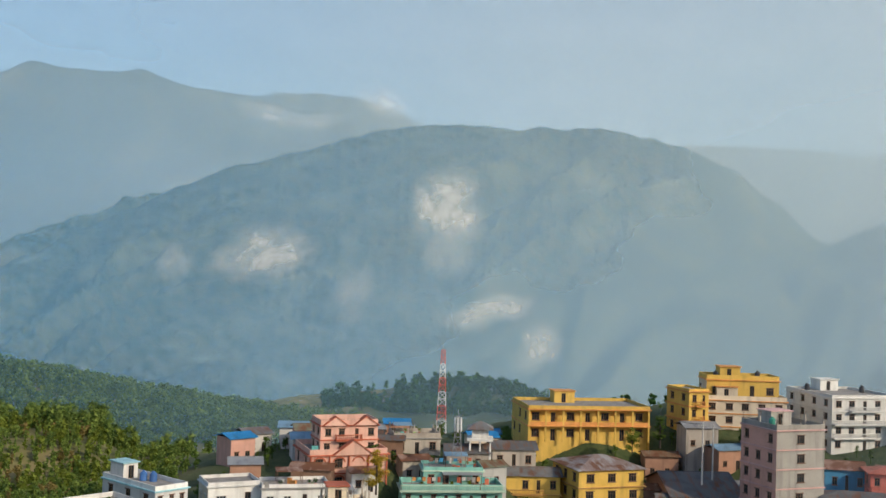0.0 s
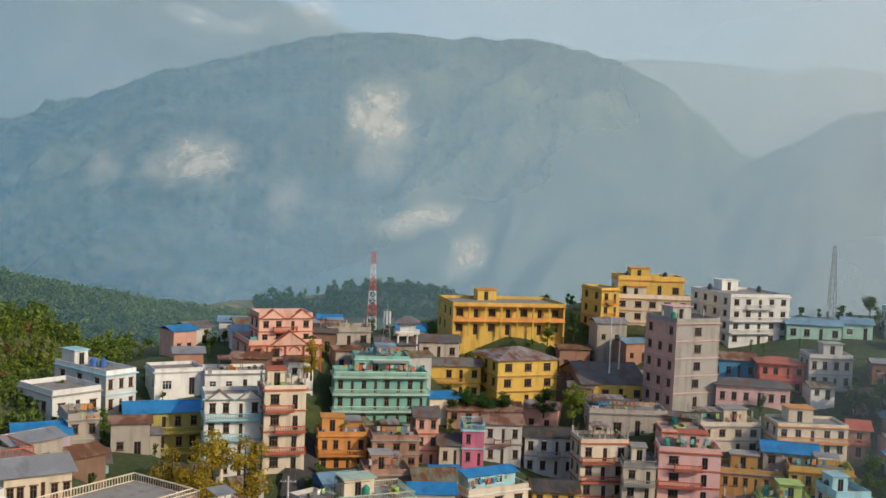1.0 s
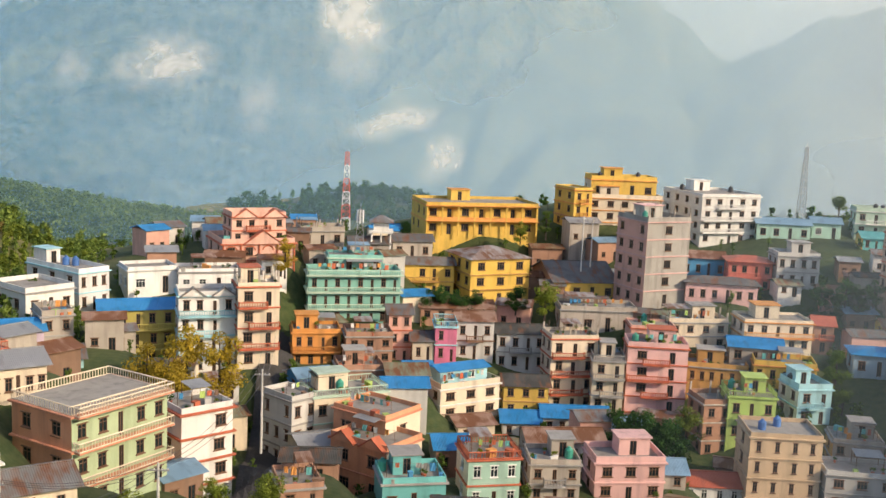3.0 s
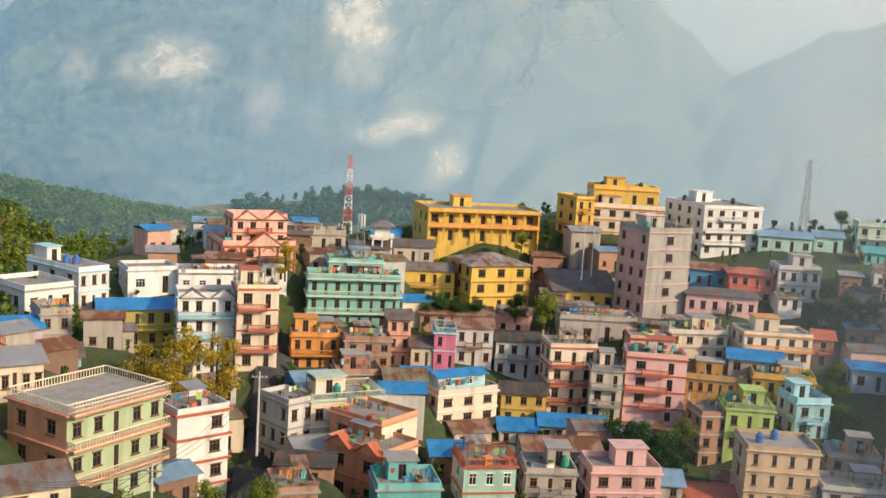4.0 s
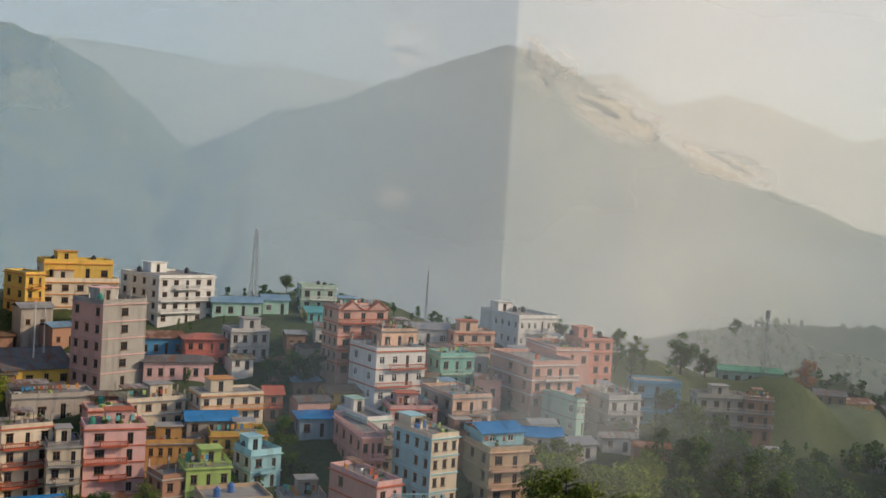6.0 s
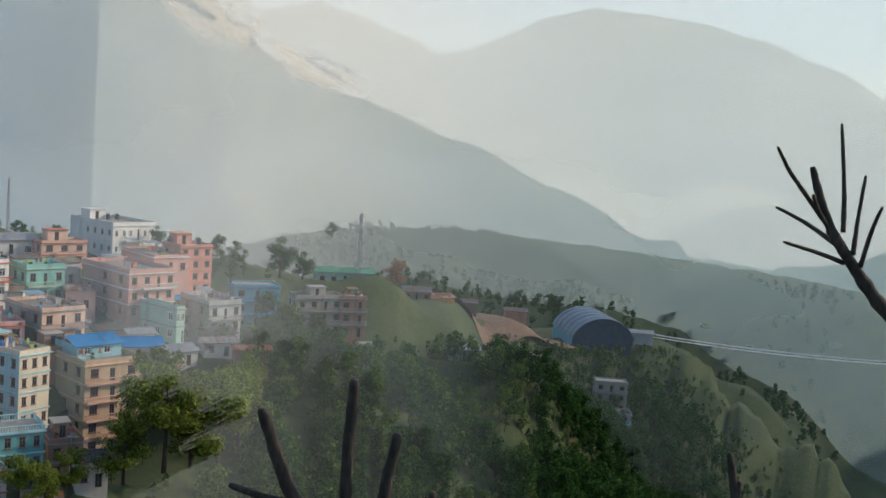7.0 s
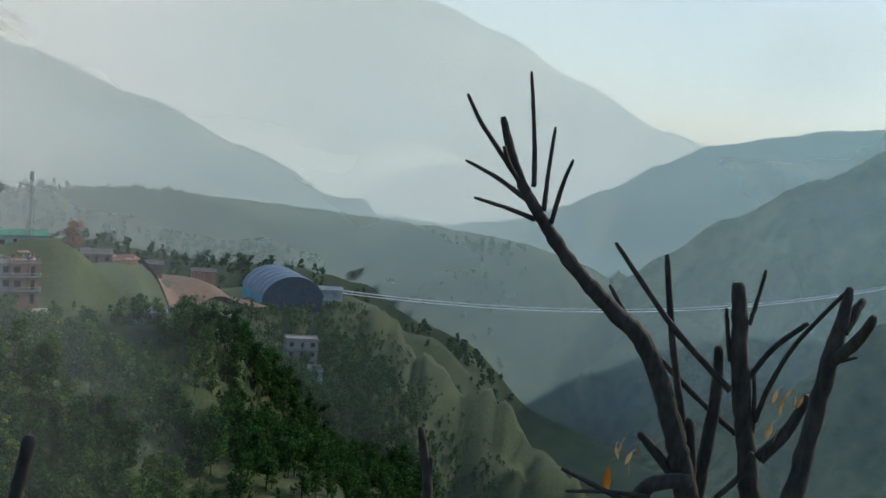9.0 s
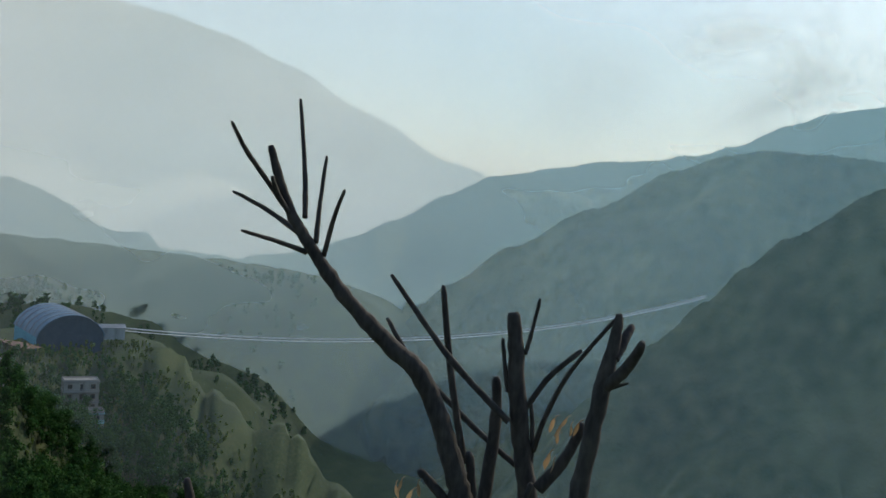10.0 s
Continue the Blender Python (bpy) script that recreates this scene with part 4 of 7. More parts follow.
house(82.6, 170.8, -42.6, -15, 8.2, 6.0, 1, 3.51, 'bluegreyw', 'bluegreyw', 'blue', 3, 1, 'hip:bluemetal', '')
house(88.0, 164.0, -42.9, 2, 5.0, 11.1, 2, 2.53, 'white', 'white', 'mint', 2, 2, 'flat', 'stair')
house(96.1, 161.6, -41.7, -16, 8.7, 6.0, 2, 2.67, 'pink', 'palegreen', 'redtrim', 3, 1, 'flat', 'clutter,stair')
house(83.7, 157.8, -45.5, -10, 3.7, 17.0, 2, 3.50, 'rose', 'rose', 'pink', 3, 4, 'flat', 'rail')
house(89.2, 156.1, -45.7, -18, 9.4, 6.0, 2, 2.27, 'concrete', 'brick', 'brown', 4, 1, 'flat', 'clutter')
house(89.2, 144.4, -51.1, 6, 5.5, 10.4, 5, 2.86, 'cream', 'skyblue', 'skyblue', 3, 4, 'flat', 'tankb,clutter')
house(105.1, 146.2, -55.2, -7, 9.8, 13.0, 5, 3.00, 'beige', 'beige', 'peach', 3, 3, 'flat', 'blueattic,balc')
house(102.2, 152.9, -43.8, -13, 6.6, 6.0, 1, 4.14, 'brick', 'brick', 'concrete', 3, 1, 'flat', 'clutter')
house(74.6, 137.5, -50.4, 7, 4.5, 12.6, 3, 3.08, 'pink', 'rose', 'redtrim', 2, 2, 'flat', 'clutter,balc')
house(78.7, 127.4, -49.3, -19, 7.5, 6.0, 2, 2.94, 'teal', 'teal', 'skyblue', 4, 1, 'flat', 'rail')
house(65.7, 139.4, -55.4, -10, 9.5, 6.0, 3, 2.49, 'pale', 'pale', 'grey', 3, 1, 'flat', 'clutter')
house(69.2, 148.2, -51.2, -14, 6.9, 6.0, 2, 2.41, 'concrete', 'ochre', 'grey', 3, 1, 'flat', 'clutter')
house(69.3, 124.2, -52.2, -13, 10.8, 6.0, 2, 2.79, 'pale', 'concrete', 'redtrim', 4, 1, 'flat', 'clutter')
house(90.9, 133.4, -54.0, -22, 5.0, 6.0, 2, 2.68, 'brick', 'ochre', 'grey', 2, 1, 'flat', 'clutter')
house(147.4, 163.5, -59.0, -21, 7.6, 6.0, 3, 3.24, 'beige', 'beige', 'grey', 2, 1, 'flat', 'stair')
house(173.3, 180.0, -47.6, -29, 11.1, 7.2, 3, 3.28, 'bluewall', 'bluewall', 'blue', 3, 1, 'flat', 'balc')
house(156.1, 177.9, -50.8, -22, 11.3, 6.0, 3, 2.55, 'concrete', 'concrete', 'grey', 4, 2, 'flat', 'balc')
house(193.3, 178.3, -51.7, -26, 12.4, 6.0, 3, 3.27, 'concrete', 'pale', 'grey', 4, 2, 'flat', 'balc')
house(201.3, 173.6, -52.0, -33, 7.0, 6.0, 3, 3.36, 'brick', 'concrete', 'grey', 2, 1, 'flat', '')
house(229.1, 200.8, -44.5, -37, 17.0, 6.2, 1, 4.02, 'palegreen', 'palegreen', 'green', 5, 1, 'gable:greenmetal', '')
house(274.2, 208.1, -53.7, -44, 9.2, 7.3, 1, 3.24, 'brown', 'brown', 'grey', 3, 1, 'gable:slate', '')
house(194.7, 163.1, -59.8, -35, 8.6, 6.0, 2, 2.85, 'yellow', 'yellow', 'grey', 2, 1, 'flat', 'stair')
house(242.4, 165.4, -61.2, -49, 8.7, 6.0, 1, 2.82, 'pale', 'pale', 'grey', 3, 1, 'gable:greymetal', '')
house(287.4, 169.6, -79.4, -49, 8.4, 6.0, 3, 3.38, 'concrete', 'concrete', 'grey', 3, 1, 'flat', 'balc')
# Walls coloured down from pale grey-white to look dimmed by haze and shade.
house(326.9, 159.8, -89.7, -55, 11.2, 6.2, 3, 3.40, 'concrete', 'concrete', 'grey', 3, 1, 'flat', 'balc')
house(319.2, 151.8, -93.6, -56, 7.6, 6.0, 2, 2.93, 'concrete', 'concrete', 'skyblue', 2, 1, 'flat', '')
house(144.7, 180.9, -50.7, -22, 5.4, 6.0, 2, 3.64, 'mint', 'mint', 'grey', 2, 1, 'flat', 'clutter')


# ---- small sheds and lean-tos crowded into the gaps between the houses ----
def shed(x, y, z, yaw, w, d, h, wall, sheet):
    t = tagged(new("shed"), f"small {WORDS[wall]} shed, {ROOFWORDS[sheet]} roof, between houses", "shed", "sheds between the houses")
    t.matrix_basis = pose(x, y, z, 0, 0, yaw)
    bm = bmesh.new()
    panel(bm, (-w / 2, -d / 2, -4), (1, 0, 0), (0, -1, 0), w, h + 4, [(w * 0.15, 4.9, w * 0.15 + 0.9, 5.9), (w * 0.6, 4.05, w * 0.6 + 0.9, 5.95)])
    part("front_wall", bm, PAINT[wall], t)
    bm = bmesh.new()
    panel(bm, (w / 2, -d / 2, -4), (0, 1, 0), (1, 0, 0), d, h + 4, [])
    panel(bm, (w / 2, d / 2, -4), (-1, 0, 0), (0, 1, 0), w, h + 4, [])
    panel(bm, (-w / 2, d / 2, -4), (0, -1, 0), (-1, 0, 0), d, h + 4, [])
    part("rear_wall", bm, PAINT[wall], t)
    set_window(t, Matrix.Translation((-w / 2 + w * 0.15 + 0.45, -d / 2, 0.9)), 0.9, 1.0, "wood")
    set_window(t, Matrix.Translation((-w / 2 + w * 0.6 + 0.45, -d / 2, 0.05)), 0.9, 1.9, "door")
    bm = bmesh.new()
    gable_roof(bm, w, d, h, d * 0.13, 0.45)
    part("roof", bm, ROOF[sheet], t)


ROAD = [(-15.4, 181.4), (-14.7, 164.3), (-14.2, 147.3), (-13.7, 133.3), (-12.9, 119.3), (-11.9, 105.3)]
PLOTS = [(q[0], q[1], 2.6) for a, b in zip(ROAD, ROAD[1:]) for q in (a, ((a[0] + b[0]) / 2, (a[1] + b[1]) / 2), b)]
PLOTS += [(o.location.x, o.location.y, 5.0) for o in list(scene.collection.objects) if o.name.split(".")[0] == "house"]
_r = random.Random(77)
_made = 0
for _ in range(2600):
    az, dist = _r.uniform(-21, 44), _r.uniform(112, 232)
    x, y = dist * math.sin(radians(az)), dist * math.cos(radians(az))
    if min(math.hypot(x - a, y - b) - c for a, b, c in PLOTS) < 2.2 or min(math.hypot(x - a, y - b) for a, b, _c in SITES) > 22:
        continue
    if az > 36 and dist < 170 or az < -12 and dist > 185 or az < -16 and dist > 150:
        continue
    PLOTS.append((x, y, 3.0))
    shed(x, y, up_at(x, y), -az + _r.uniform(-10, 35), _r.uniform(4.0, 6.5), _r.uniform(3.5, 5.5), _r.uniform(2.3, 4.6),
         _r.choice(("brick", "concrete", "pale", "ochre", "cream", "rose", "brown", "white")), _r.choice(("rust", "rustgrey", "grey", "slate", "greymetal", "mossroof", "brownroof", "bluegrey", "darkroof", "bluemetal")))
    _made += 1
    if _made >= 110:
        break


# ---- ground sheet ----
for az in range(-180, 180, 20):
    back = abs(az - 30) > 110
    for dist, front, rear in ((1.5, -48, -48), (3, -45, -30), (6, -42, -18), (10, -40, -12), (16, -38, -8), (25, -35, -4), (40, -31, 0), (62, -27, 2)):
        anchor(az, rear if back else front, dist)
    if back:
        anchor(az, 6, 300)
        anchor(az, 5, 1500)
        anchor(az, 4, 4500)
    else:
        anchor(az, -13, 1700)
        anchor(az, -8, 3200)
        anchor(az, -5, 4800)
anchor(-21.8, -5.4, 420), anchor(-19.2, -6.2, 430), anchor(-15.2, -7.0, 440), anchor(-11, -7.4, 450), anchor(-8.8, -7.5, 460), anchor(-7.6, -7.9, 470)
anchor(-26, -4.5, 410), anchor(-30, -4.0, 400), anchor(-24, -7.5, 260), anchor(-21, -7.6, 300), anchor(-21, -10.2, 215), anchor(-15, -9.4, 300), anchor(-10, -9.9, 290)
anchor(-5, -9.9, 290), anchor(-5, -9.2, 390), anchor(-20, -14, 900), anchor(-10, -14, 900)
anchor(-6.5, -7.4, 640), anchor(-4, -6.5, 650), anchor(-0.8, -5.6, 660), anchor(1.9, -5.7, 670), anchor(3.4, -6.3, 680), anchor(6, -8.2, 690)
anchor(0, -8.6, 430), anchor(5, -8.6, 420), anchor(15, -9.4, 420), anchor(25, -9.8, 440), anchor(35, -10.5, 440), anchor(20, -13, 900), anchor(5, -13, 1000), anchor(40, -12, 900)
anchor(43, -7.7, 275), anchor(46, -7.8, 292), anchor(49.5, -8, 302), anchor(53, -8.8, 330), anchor(57, -9.6, 385), anchor(60.9, -10.4, 450), anchor(64.5, -10.3, 450)
anchor(58, -10.2, 400), anchor(60, -10.8, 410), anchor(63, -10.9, 425)
anchor(66, -10.2, 445), anchor(67.6, -10.5, 425), anchor(69.2, -12.3, 405), anchor(71.5, -14.2, 385), anchor(76.3, -18.2, 350)
anchor(50, -14, 230), anchor(55, -15, 260), anchor(60, -14.2, 330), anchor(60, -18.5, 240), anchor(65, -15.2, 345), anchor(65, -19.5, 270), anchor(45, -20, 150)
anchor(50, -23, 150), anchor(70, -19.5, 300), anchor(74, -22, 300), anchor(78, -25, 330), anchor(85, -26, 420), anchor(95, -24, 380), anchor(62, -24, 170), anchor(75, -30, 150), anchor(95, -30, 120)
anchor(62, -8.1, 800), anchor(66, -8.0, 820), anchor(70, -7.6, 850), anchor(72.6, -6.7, 900), anchor(60, -12.5, 560), anchor(66, -12.5, 570), anchor(72, -16, 560)
anchor(44, -7.5, 850), anchor(46.5, -6.4, 880), anchor(51, -5.3, 900), anchor(56.5, -5.3, 900), anchor(59.5, -5.9, 900), anchor(61.6, -6.9, 900), anchor(50, -12.5, 560)
anchor(70, -15, 520), anchor(75, -20, 470), anchor(72, -13, 700), anchor(78, -17, 700), anchor(69, -11.5, 660), anchor(72, -17, 440)
for az in range(40, 125, 9):
    anchor(az, -30, 90), anchor(az, -29, 125)
    if az > 68:
        anchor(az, -28, 180), anchor(az, -26, 250), anchor(az, -23, 480)
anchor(78, -2, 4000), anchor(84, -0.85, 4600), anchor(84, -1.6, 4200), anchor(90, -1, 4600), anchor(80, -20, 600), anchor(86, -18, 800), anchor(92, -16, 900)

GROUND_MAT = earth("hillside_soil", [(0.32, (0.022, 0.046, 0.013)), (0.52, (0.042, 0.075, 0.019)), (0.68, (0.075, 0.10, 0.03)), (0.9, (0.13, 0.125, 0.05))], 0.05, 0.9)
_nt = GROUND_MAT.node_tree
_b = _nt.nodes["Principled BSDF"]
_sep = _nt.nodes.new("ShaderNodeSeparateXYZ")
_nt.links.new(_nt.nodes.new("ShaderNodeTexCoord").outputs["Object"], _sep.inputs[0])
# Yellow dry grass to the west, coloured extra pale so the slope looks sunlit.
_dry_sunlit = ramp(_nt, noise_tex(_nt, 0.09, 6).outputs[0], [(0.3, (0.10, 0.12, 0.035)), (0.5, (0.22, 0.20, 0.07)), (0.7, (0.34, 0.26, 0.13))])
_nt.links.new(blend(_nt, smooth_step(_nt, _sep.outputs[0], -38, -72, 0.0, 0.9), _b.inputs["Base Color"].links[0].from_socket, _dry_sunlit.outputs[0]), _b.inputs["Base Color"])
azs = np.radians(np.concatenate([np.arange(-180, -36, 6), np.arange(-36, 112, 0.4), np.arange(112, 180, 6)]))
rs = np.concatenate([[0.0], np.geomspace(1.5, 4900, 230)])
A, R = np.meshgrid(azs, rs, indexing="ij")
X, Y = R * np.sin(A), R * np.cos(A)
Z = ground(X, Y)
rough = np.array([noise.fractal(Vector((a / 22, b / 22, 0)), 0.9, 2.0, 5) for a, b in zip(X.ravel(), Y.ravel())]).reshape(X.shape)
gully = np.array([noise.ridged_multi_fractal(Vector((a * 0.9, b / 160, 0.4)), 0.9, 2.0, 4, 1.0, 2.0) for a, b in zip(np.degrees(A).ravel(), R.ravel())]).reshape(X.shape)
Z = Z - np.clip(gully - 0.9, 0, 1.2) * 7.0 * np.clip((np.degrees(A) - 56) / 6, 0, 1) * np.clip((R - 230) / 60, 0, 1) * np.clip((470 - R) / 60, 0, 1)
Z = Z + rough * np.clip(R / 120, 0.05, 1.0) * np.where(R > 260, 3.0, 0.7)
nz, nr = len(azs), len(rs)
idx = np.arange(nz * nr).reshape(nz, nr)
nxt = np.roll(idx, -1, axis=0)
quads = np.stack([idx[:, :-1], idx[:, 1:], nxt[:, 1:], nxt[:, :-1]], -1).reshape(-1, 4)
me = bpy.data.meshes.new("ground")
me.from_pydata(np.stack([X, Y, Z], -1).reshape(-1, 3).tolist(), [], quads.tolist())
me.materials.append(GROUND_MAT)
for p in me.polygons:
    p.use_smooth = True
tagged(new("ground", me), "grassy, bare-soiled hillside falling into a deep valley", "ground", kind="structure")


# ---- mountains ----
def mountain(name, label, dist, foot, base_el, profile, material, rough_m, seed, spur=6.0):
    """A mountain side from its crest (azimuth, elevation pairs) down to its foot, with spurs and gullies."""
    pa, pe = np.array(profile).T
    az = np.arange(pa[0], pa[-1] + 0.01, 0.09)
    k = np.clip(np.searchsorted(pa, az) - 1, 0, len(pa) - 2)
    q = (az - pa[k]) / (pa[k + 1] - pa[k])
    el = pe[k] + (pe[k + 1] - pe[k]) * (0.35 * q + 0.65 * q * q * (3 - 2 * q))
    rows = 70
    verts = np.zeros((len(az), rows + 2, 3))
    for i, a in enumerate(az):
        crest = dist * math.tan(radians(el[i])) + dist * 0.0015 * noise.fractal(Vector((a * 1.3, seed + 0.37, 0.21)), 0.7, 2, 7)
        low = foot * math.tan(radians(base_el))
        for j in range(rows + 1):
            s = j / rows
            d = dist + (foot - dist) * s
            px, py, pz = d * math.sin(radians(a)) / (dist * 0.16), d * math.cos(radians(a)) / (dist * 0.16), s * 2.6 + 0.5 * math.sin(a * 0.22 + seed)
            g = min(1.9, noise.ridged_multi_fractal(Vector((px * 0.8 + pz * 1.1, py * 0.55 - pz * 0.3, pz * 0.5 + seed)), 1.1, 2.1, 6, 1.0, 2.0))
            zz = crest + (low - crest) * s ** 0.85 + (g - 1.0) * rough_m * min(1, s * 3.5) * (1 - 0.4 * s)
            verts[i, j + 1] = (d * math.sin(radians(a)), d * math.cos(radians(a)), zz)
        b = dist * 1.06
        verts[i, 0] = (b * math.sin(radians(a)), b * math.cos(radians(a)), crest - dist * 0.06)
    n0, n1 = verts.shape[:2]
    ix = np.arange(n0 * n1).reshape(n0, n1)
    f = np.stack([ix[:-1, :-1], ix[:-1, 1:], ix[1:, 1:], ix[1:, :-1]], -1).reshape(-1, 4)
    me = bpy.data.meshes.new(name)
    me.from_pydata(verts.reshape(-1, 3).tolist(), [], f.tolist())
    me.materials.append(material)
    for p in me.polygons:
        p.use_smooth = True
    return tagged(new(name, me), label, "mountain", kind="structure")


FOREST_ROCK = earth("mountain_forest", [(0.3, (0.015, 0.034, 0.016)), (0.5, (0.04, 0.065, 0.026)), (0.6, (0.11, 0.125, 0.05)), (0.74, (0.34, 0.28, 0.16))], 0.0055, 0.05, h=1.0, deep=12.0)
GRASS_HILL = earth("grassy_mountain", [(0.32, (0.02, 0.045, 0.016)), (0.48, (0.06, 0.09, 0.03)), (0.58, (0.15, 0.16, 0.06)), (0.7, (0.26, 0.21, 0.10))], 0.012, 0.08, h=1.0, deep=5.0)
mountain("mountain_back_left", "high blue mountain range far across the valley", 4300, 3200, -3,
         [(-36, 8.0), (-29, 9.0), (-25.3, 9.6), (-23.7, 10.4), (-22.1, 10.15), (-20.1, 10.15), (-18.2, 10.45), (-16.4, 9.85), (-14.9, 9.65), (-12.5, 9.45), (-11.3, 9.7),
          (-9.2, 9.8), (-7.3, 9.7), (-5.8, 9.5), (-4.8, 9.1), (-3.7, 8.5), (2, 6.5), (8, 4)], FOREST_ROCK, 150, 1.3)
mountain("mountain_mid_left", "forested side ridge of the far mountains", 3300, 2200, -6,
         [(-36, -2), (-30, 0), (-25, 2.25), (-22.4, 3.7), (-20.8, 4.65), (-18.8, 5.5), (-16.8, 6.1), (-15.4, 6.4), (-13.9, 6.25), (-13.0, 5.85), (-10, 5), (-4, 2)], FOREST_ROCK, 150, 2.9)
mountain("mountain_main", "broad forested mountain across the valley", 2600, 1150, -13,
         [(-38, -6), (-28, -2), (-23.3, 0.6), (-20.9, 2.1), (-18.7, 3.1), (-15.9, 4.6), (-13, 5.8), (-10, 6.6), (-7.5, 7.4), (-5.7, 7.9), (-3.5, 8.35), (-1.1, 8.45), (2.1, 8.2),
          (3.3, 8.45), (4.5, 8.3), (6.3, 8.4), (8.8, 7.9), (10.6, 7.45), (13.2, 6.3), (15.5, 4.5), (17.7, 2.65), (20.5, 1.0), (24, -2), (30, -6)], FOREST_ROCK, 120, 5.1)
mountain("mountain_back_right", "pale far ridge closing the valley", 4500, 3400, -2,
         [(3, 4.5), (8, 7.2), (10.3, 7.45), (12.1, 7.5), (14, 7.4), (16, 7.3), (17.7, 7.15), (19.8, 6.8), (21.8, 7.25), (24, 6.85), (26.7, 6.5), (31, 5.2), (38, 3)], FOREST_ROCK, 150, 7.7)
mountain("mountain_side", "hazy side ridge joining the wooded peak", 3050, 2000, -6,
         [(12, -1), (17.7, 2.6), (21.1, 4.1), (22.9, 5.35), (24.7, 5.75), (26.5, 5.8), (29, 5), (34, 3)], FOREST_ROCK, 130, 8.3)
mountain("mountain_peak", "wooded peak with cloud on its shoulder", 2500, 1150, -13,
         [(8, -4), (13, -0.5), (17.5, 2.0), (20, 3.2), (22.9, 4.4), (25.9, 5.5), (28.9, 6.8), (30.7, 7.5), (32.8, 8.3), (34.9, 8.95), (36.8, 8.6), (38.1, 7.9), (40.8, 6.3), (44.4, 3.6),
          (48.8, 1.9), (54.9, -0.1), (60, -2.2), (66, -4.8), (71, -8.5), (76, -14)], FOREST_ROCK, 130, 9.2)
mountain("mountain_far_right", "far mountain ridge in pale haze", 4400, 3300, -2,
         [(34, 6), (37, 7.2), (40.8, 7.7), (43.6, 6.05), (45.3, 6.45), (46.6, 6.8), (47.4, 6.5), (49.1, 6.2), (50, 5.7), (51.7, 5.3), (52.8, 4.5), (54.6, 4.8), (56.5, 5.7), (59, 6.9),
          (61.5, 7.5), (64.2, 7.35), (66.8, 7.05), (70, 6.3), (73.1, 5.2), (77.9, 2.9), (82.7, 0.6), (90, -2)], FOREST_ROCK, 140, 11.4)
mountain("hill_right", "long grassy ridge above the gorge", 1500, 760, -19,
         [(64, -10), (69.6, -7.0), (72.4, -5.4), (75.7, -4.7), (77.5, -3.9), (79.9, -2.75), (82.6, -1.1), (85.2, 0.2), (88.9, 0.95), (90.6, 1.4), (93.3, 1.75), (95.7, 2.2), (97.6, 2.85),
          (100.3, 4.15), (102.4, 4.95), (104.8, 5.4), (112, 6.5), (125, 6)], GRASS_HILL, 120, 13.6, 9)
mountain("hill_shoulder", "nearer dark shoulder of the grassy ridge", 1050, 600, -24,
         [(76, -14), (80, -9), (83.3, -5.9), (86.2, -3.7), (90.6, -1.1), (94.9, 1.4), (97.5, 2.4), (99.3, 2.8), (102.1, 2.75), (105.1, 2.7), (112, 3), (125, 3)], GRASS_HILL, 80, 15.2, 9)
mountain("hill_near_slope", "dark near slope with a zigzag path", 640, 430, -28,
         [(84, -21), (88, -15.5), (91.6, -11.2), (94.4, -8.1), (97.1, -5.4), (98.9, -3.4), (100.7, -1.7), (105.2, 1.3), (112, 3), (125, 4)], GRASS_HILL, 30, 17.8, 9)


# ---- mist lying in the valley ----
def mist_bank(label, near, far, a0, a1, z0, z1, material):
    """A see-through curtain standing in for haze, at one distance over the main valley and another over the gorge."""
    verts, faces = [], []
    cols, rows = 90, 6
    for i in range(cols + 1):
        deg = a0 + (a1 - a0) * i / cols
        a = radians(deg)
        q = min(1, max(0, (deg - 26) / 74))
        dist = near * (far / near) ** (q * q * (3 - 2 * q))
        for j in range(rows + 1):
            verts.append((dist * math.sin(a), dist * math.cos(a), z0 + (z1 - z0) * j / rows))
    for i in range(cols):
        for j in range(rows):
            q = i * (rows + 1) + j
            faces.append((q, q + rows + 1, q + rows + 2, q + 1))
    me = bpy.data.meshes.new("mist_bank")
    me.from_pydata(verts, [], faces)
    me.materials.append(material)
    return tagged(new("mist_bank", me), label, "mist", "mist banks", "stuff")


# Veil sheets added to imitate sun glare washing over the right of town.
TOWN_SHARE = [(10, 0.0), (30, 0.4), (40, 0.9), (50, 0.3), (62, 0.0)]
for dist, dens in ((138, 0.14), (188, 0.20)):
    mist_bank("pale veil imitating sun glare over the town", dist, dist, 10, 84, -150, 20, mist_material("glare_veil", dens, -40, 15, 0.02, TOWN_SHARE))
# Shares per bearing: haze painted thicker towards the sunny side to look brighter.
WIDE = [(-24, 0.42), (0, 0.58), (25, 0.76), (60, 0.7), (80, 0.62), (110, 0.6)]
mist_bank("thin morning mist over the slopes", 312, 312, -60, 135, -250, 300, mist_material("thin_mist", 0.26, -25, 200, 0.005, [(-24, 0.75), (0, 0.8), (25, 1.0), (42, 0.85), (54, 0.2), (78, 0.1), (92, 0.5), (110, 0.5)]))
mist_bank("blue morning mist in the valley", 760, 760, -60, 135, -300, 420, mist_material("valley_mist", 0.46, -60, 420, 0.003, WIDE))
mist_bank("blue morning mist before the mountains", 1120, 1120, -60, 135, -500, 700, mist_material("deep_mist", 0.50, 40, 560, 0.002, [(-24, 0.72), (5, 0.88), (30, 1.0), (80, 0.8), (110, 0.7)]))
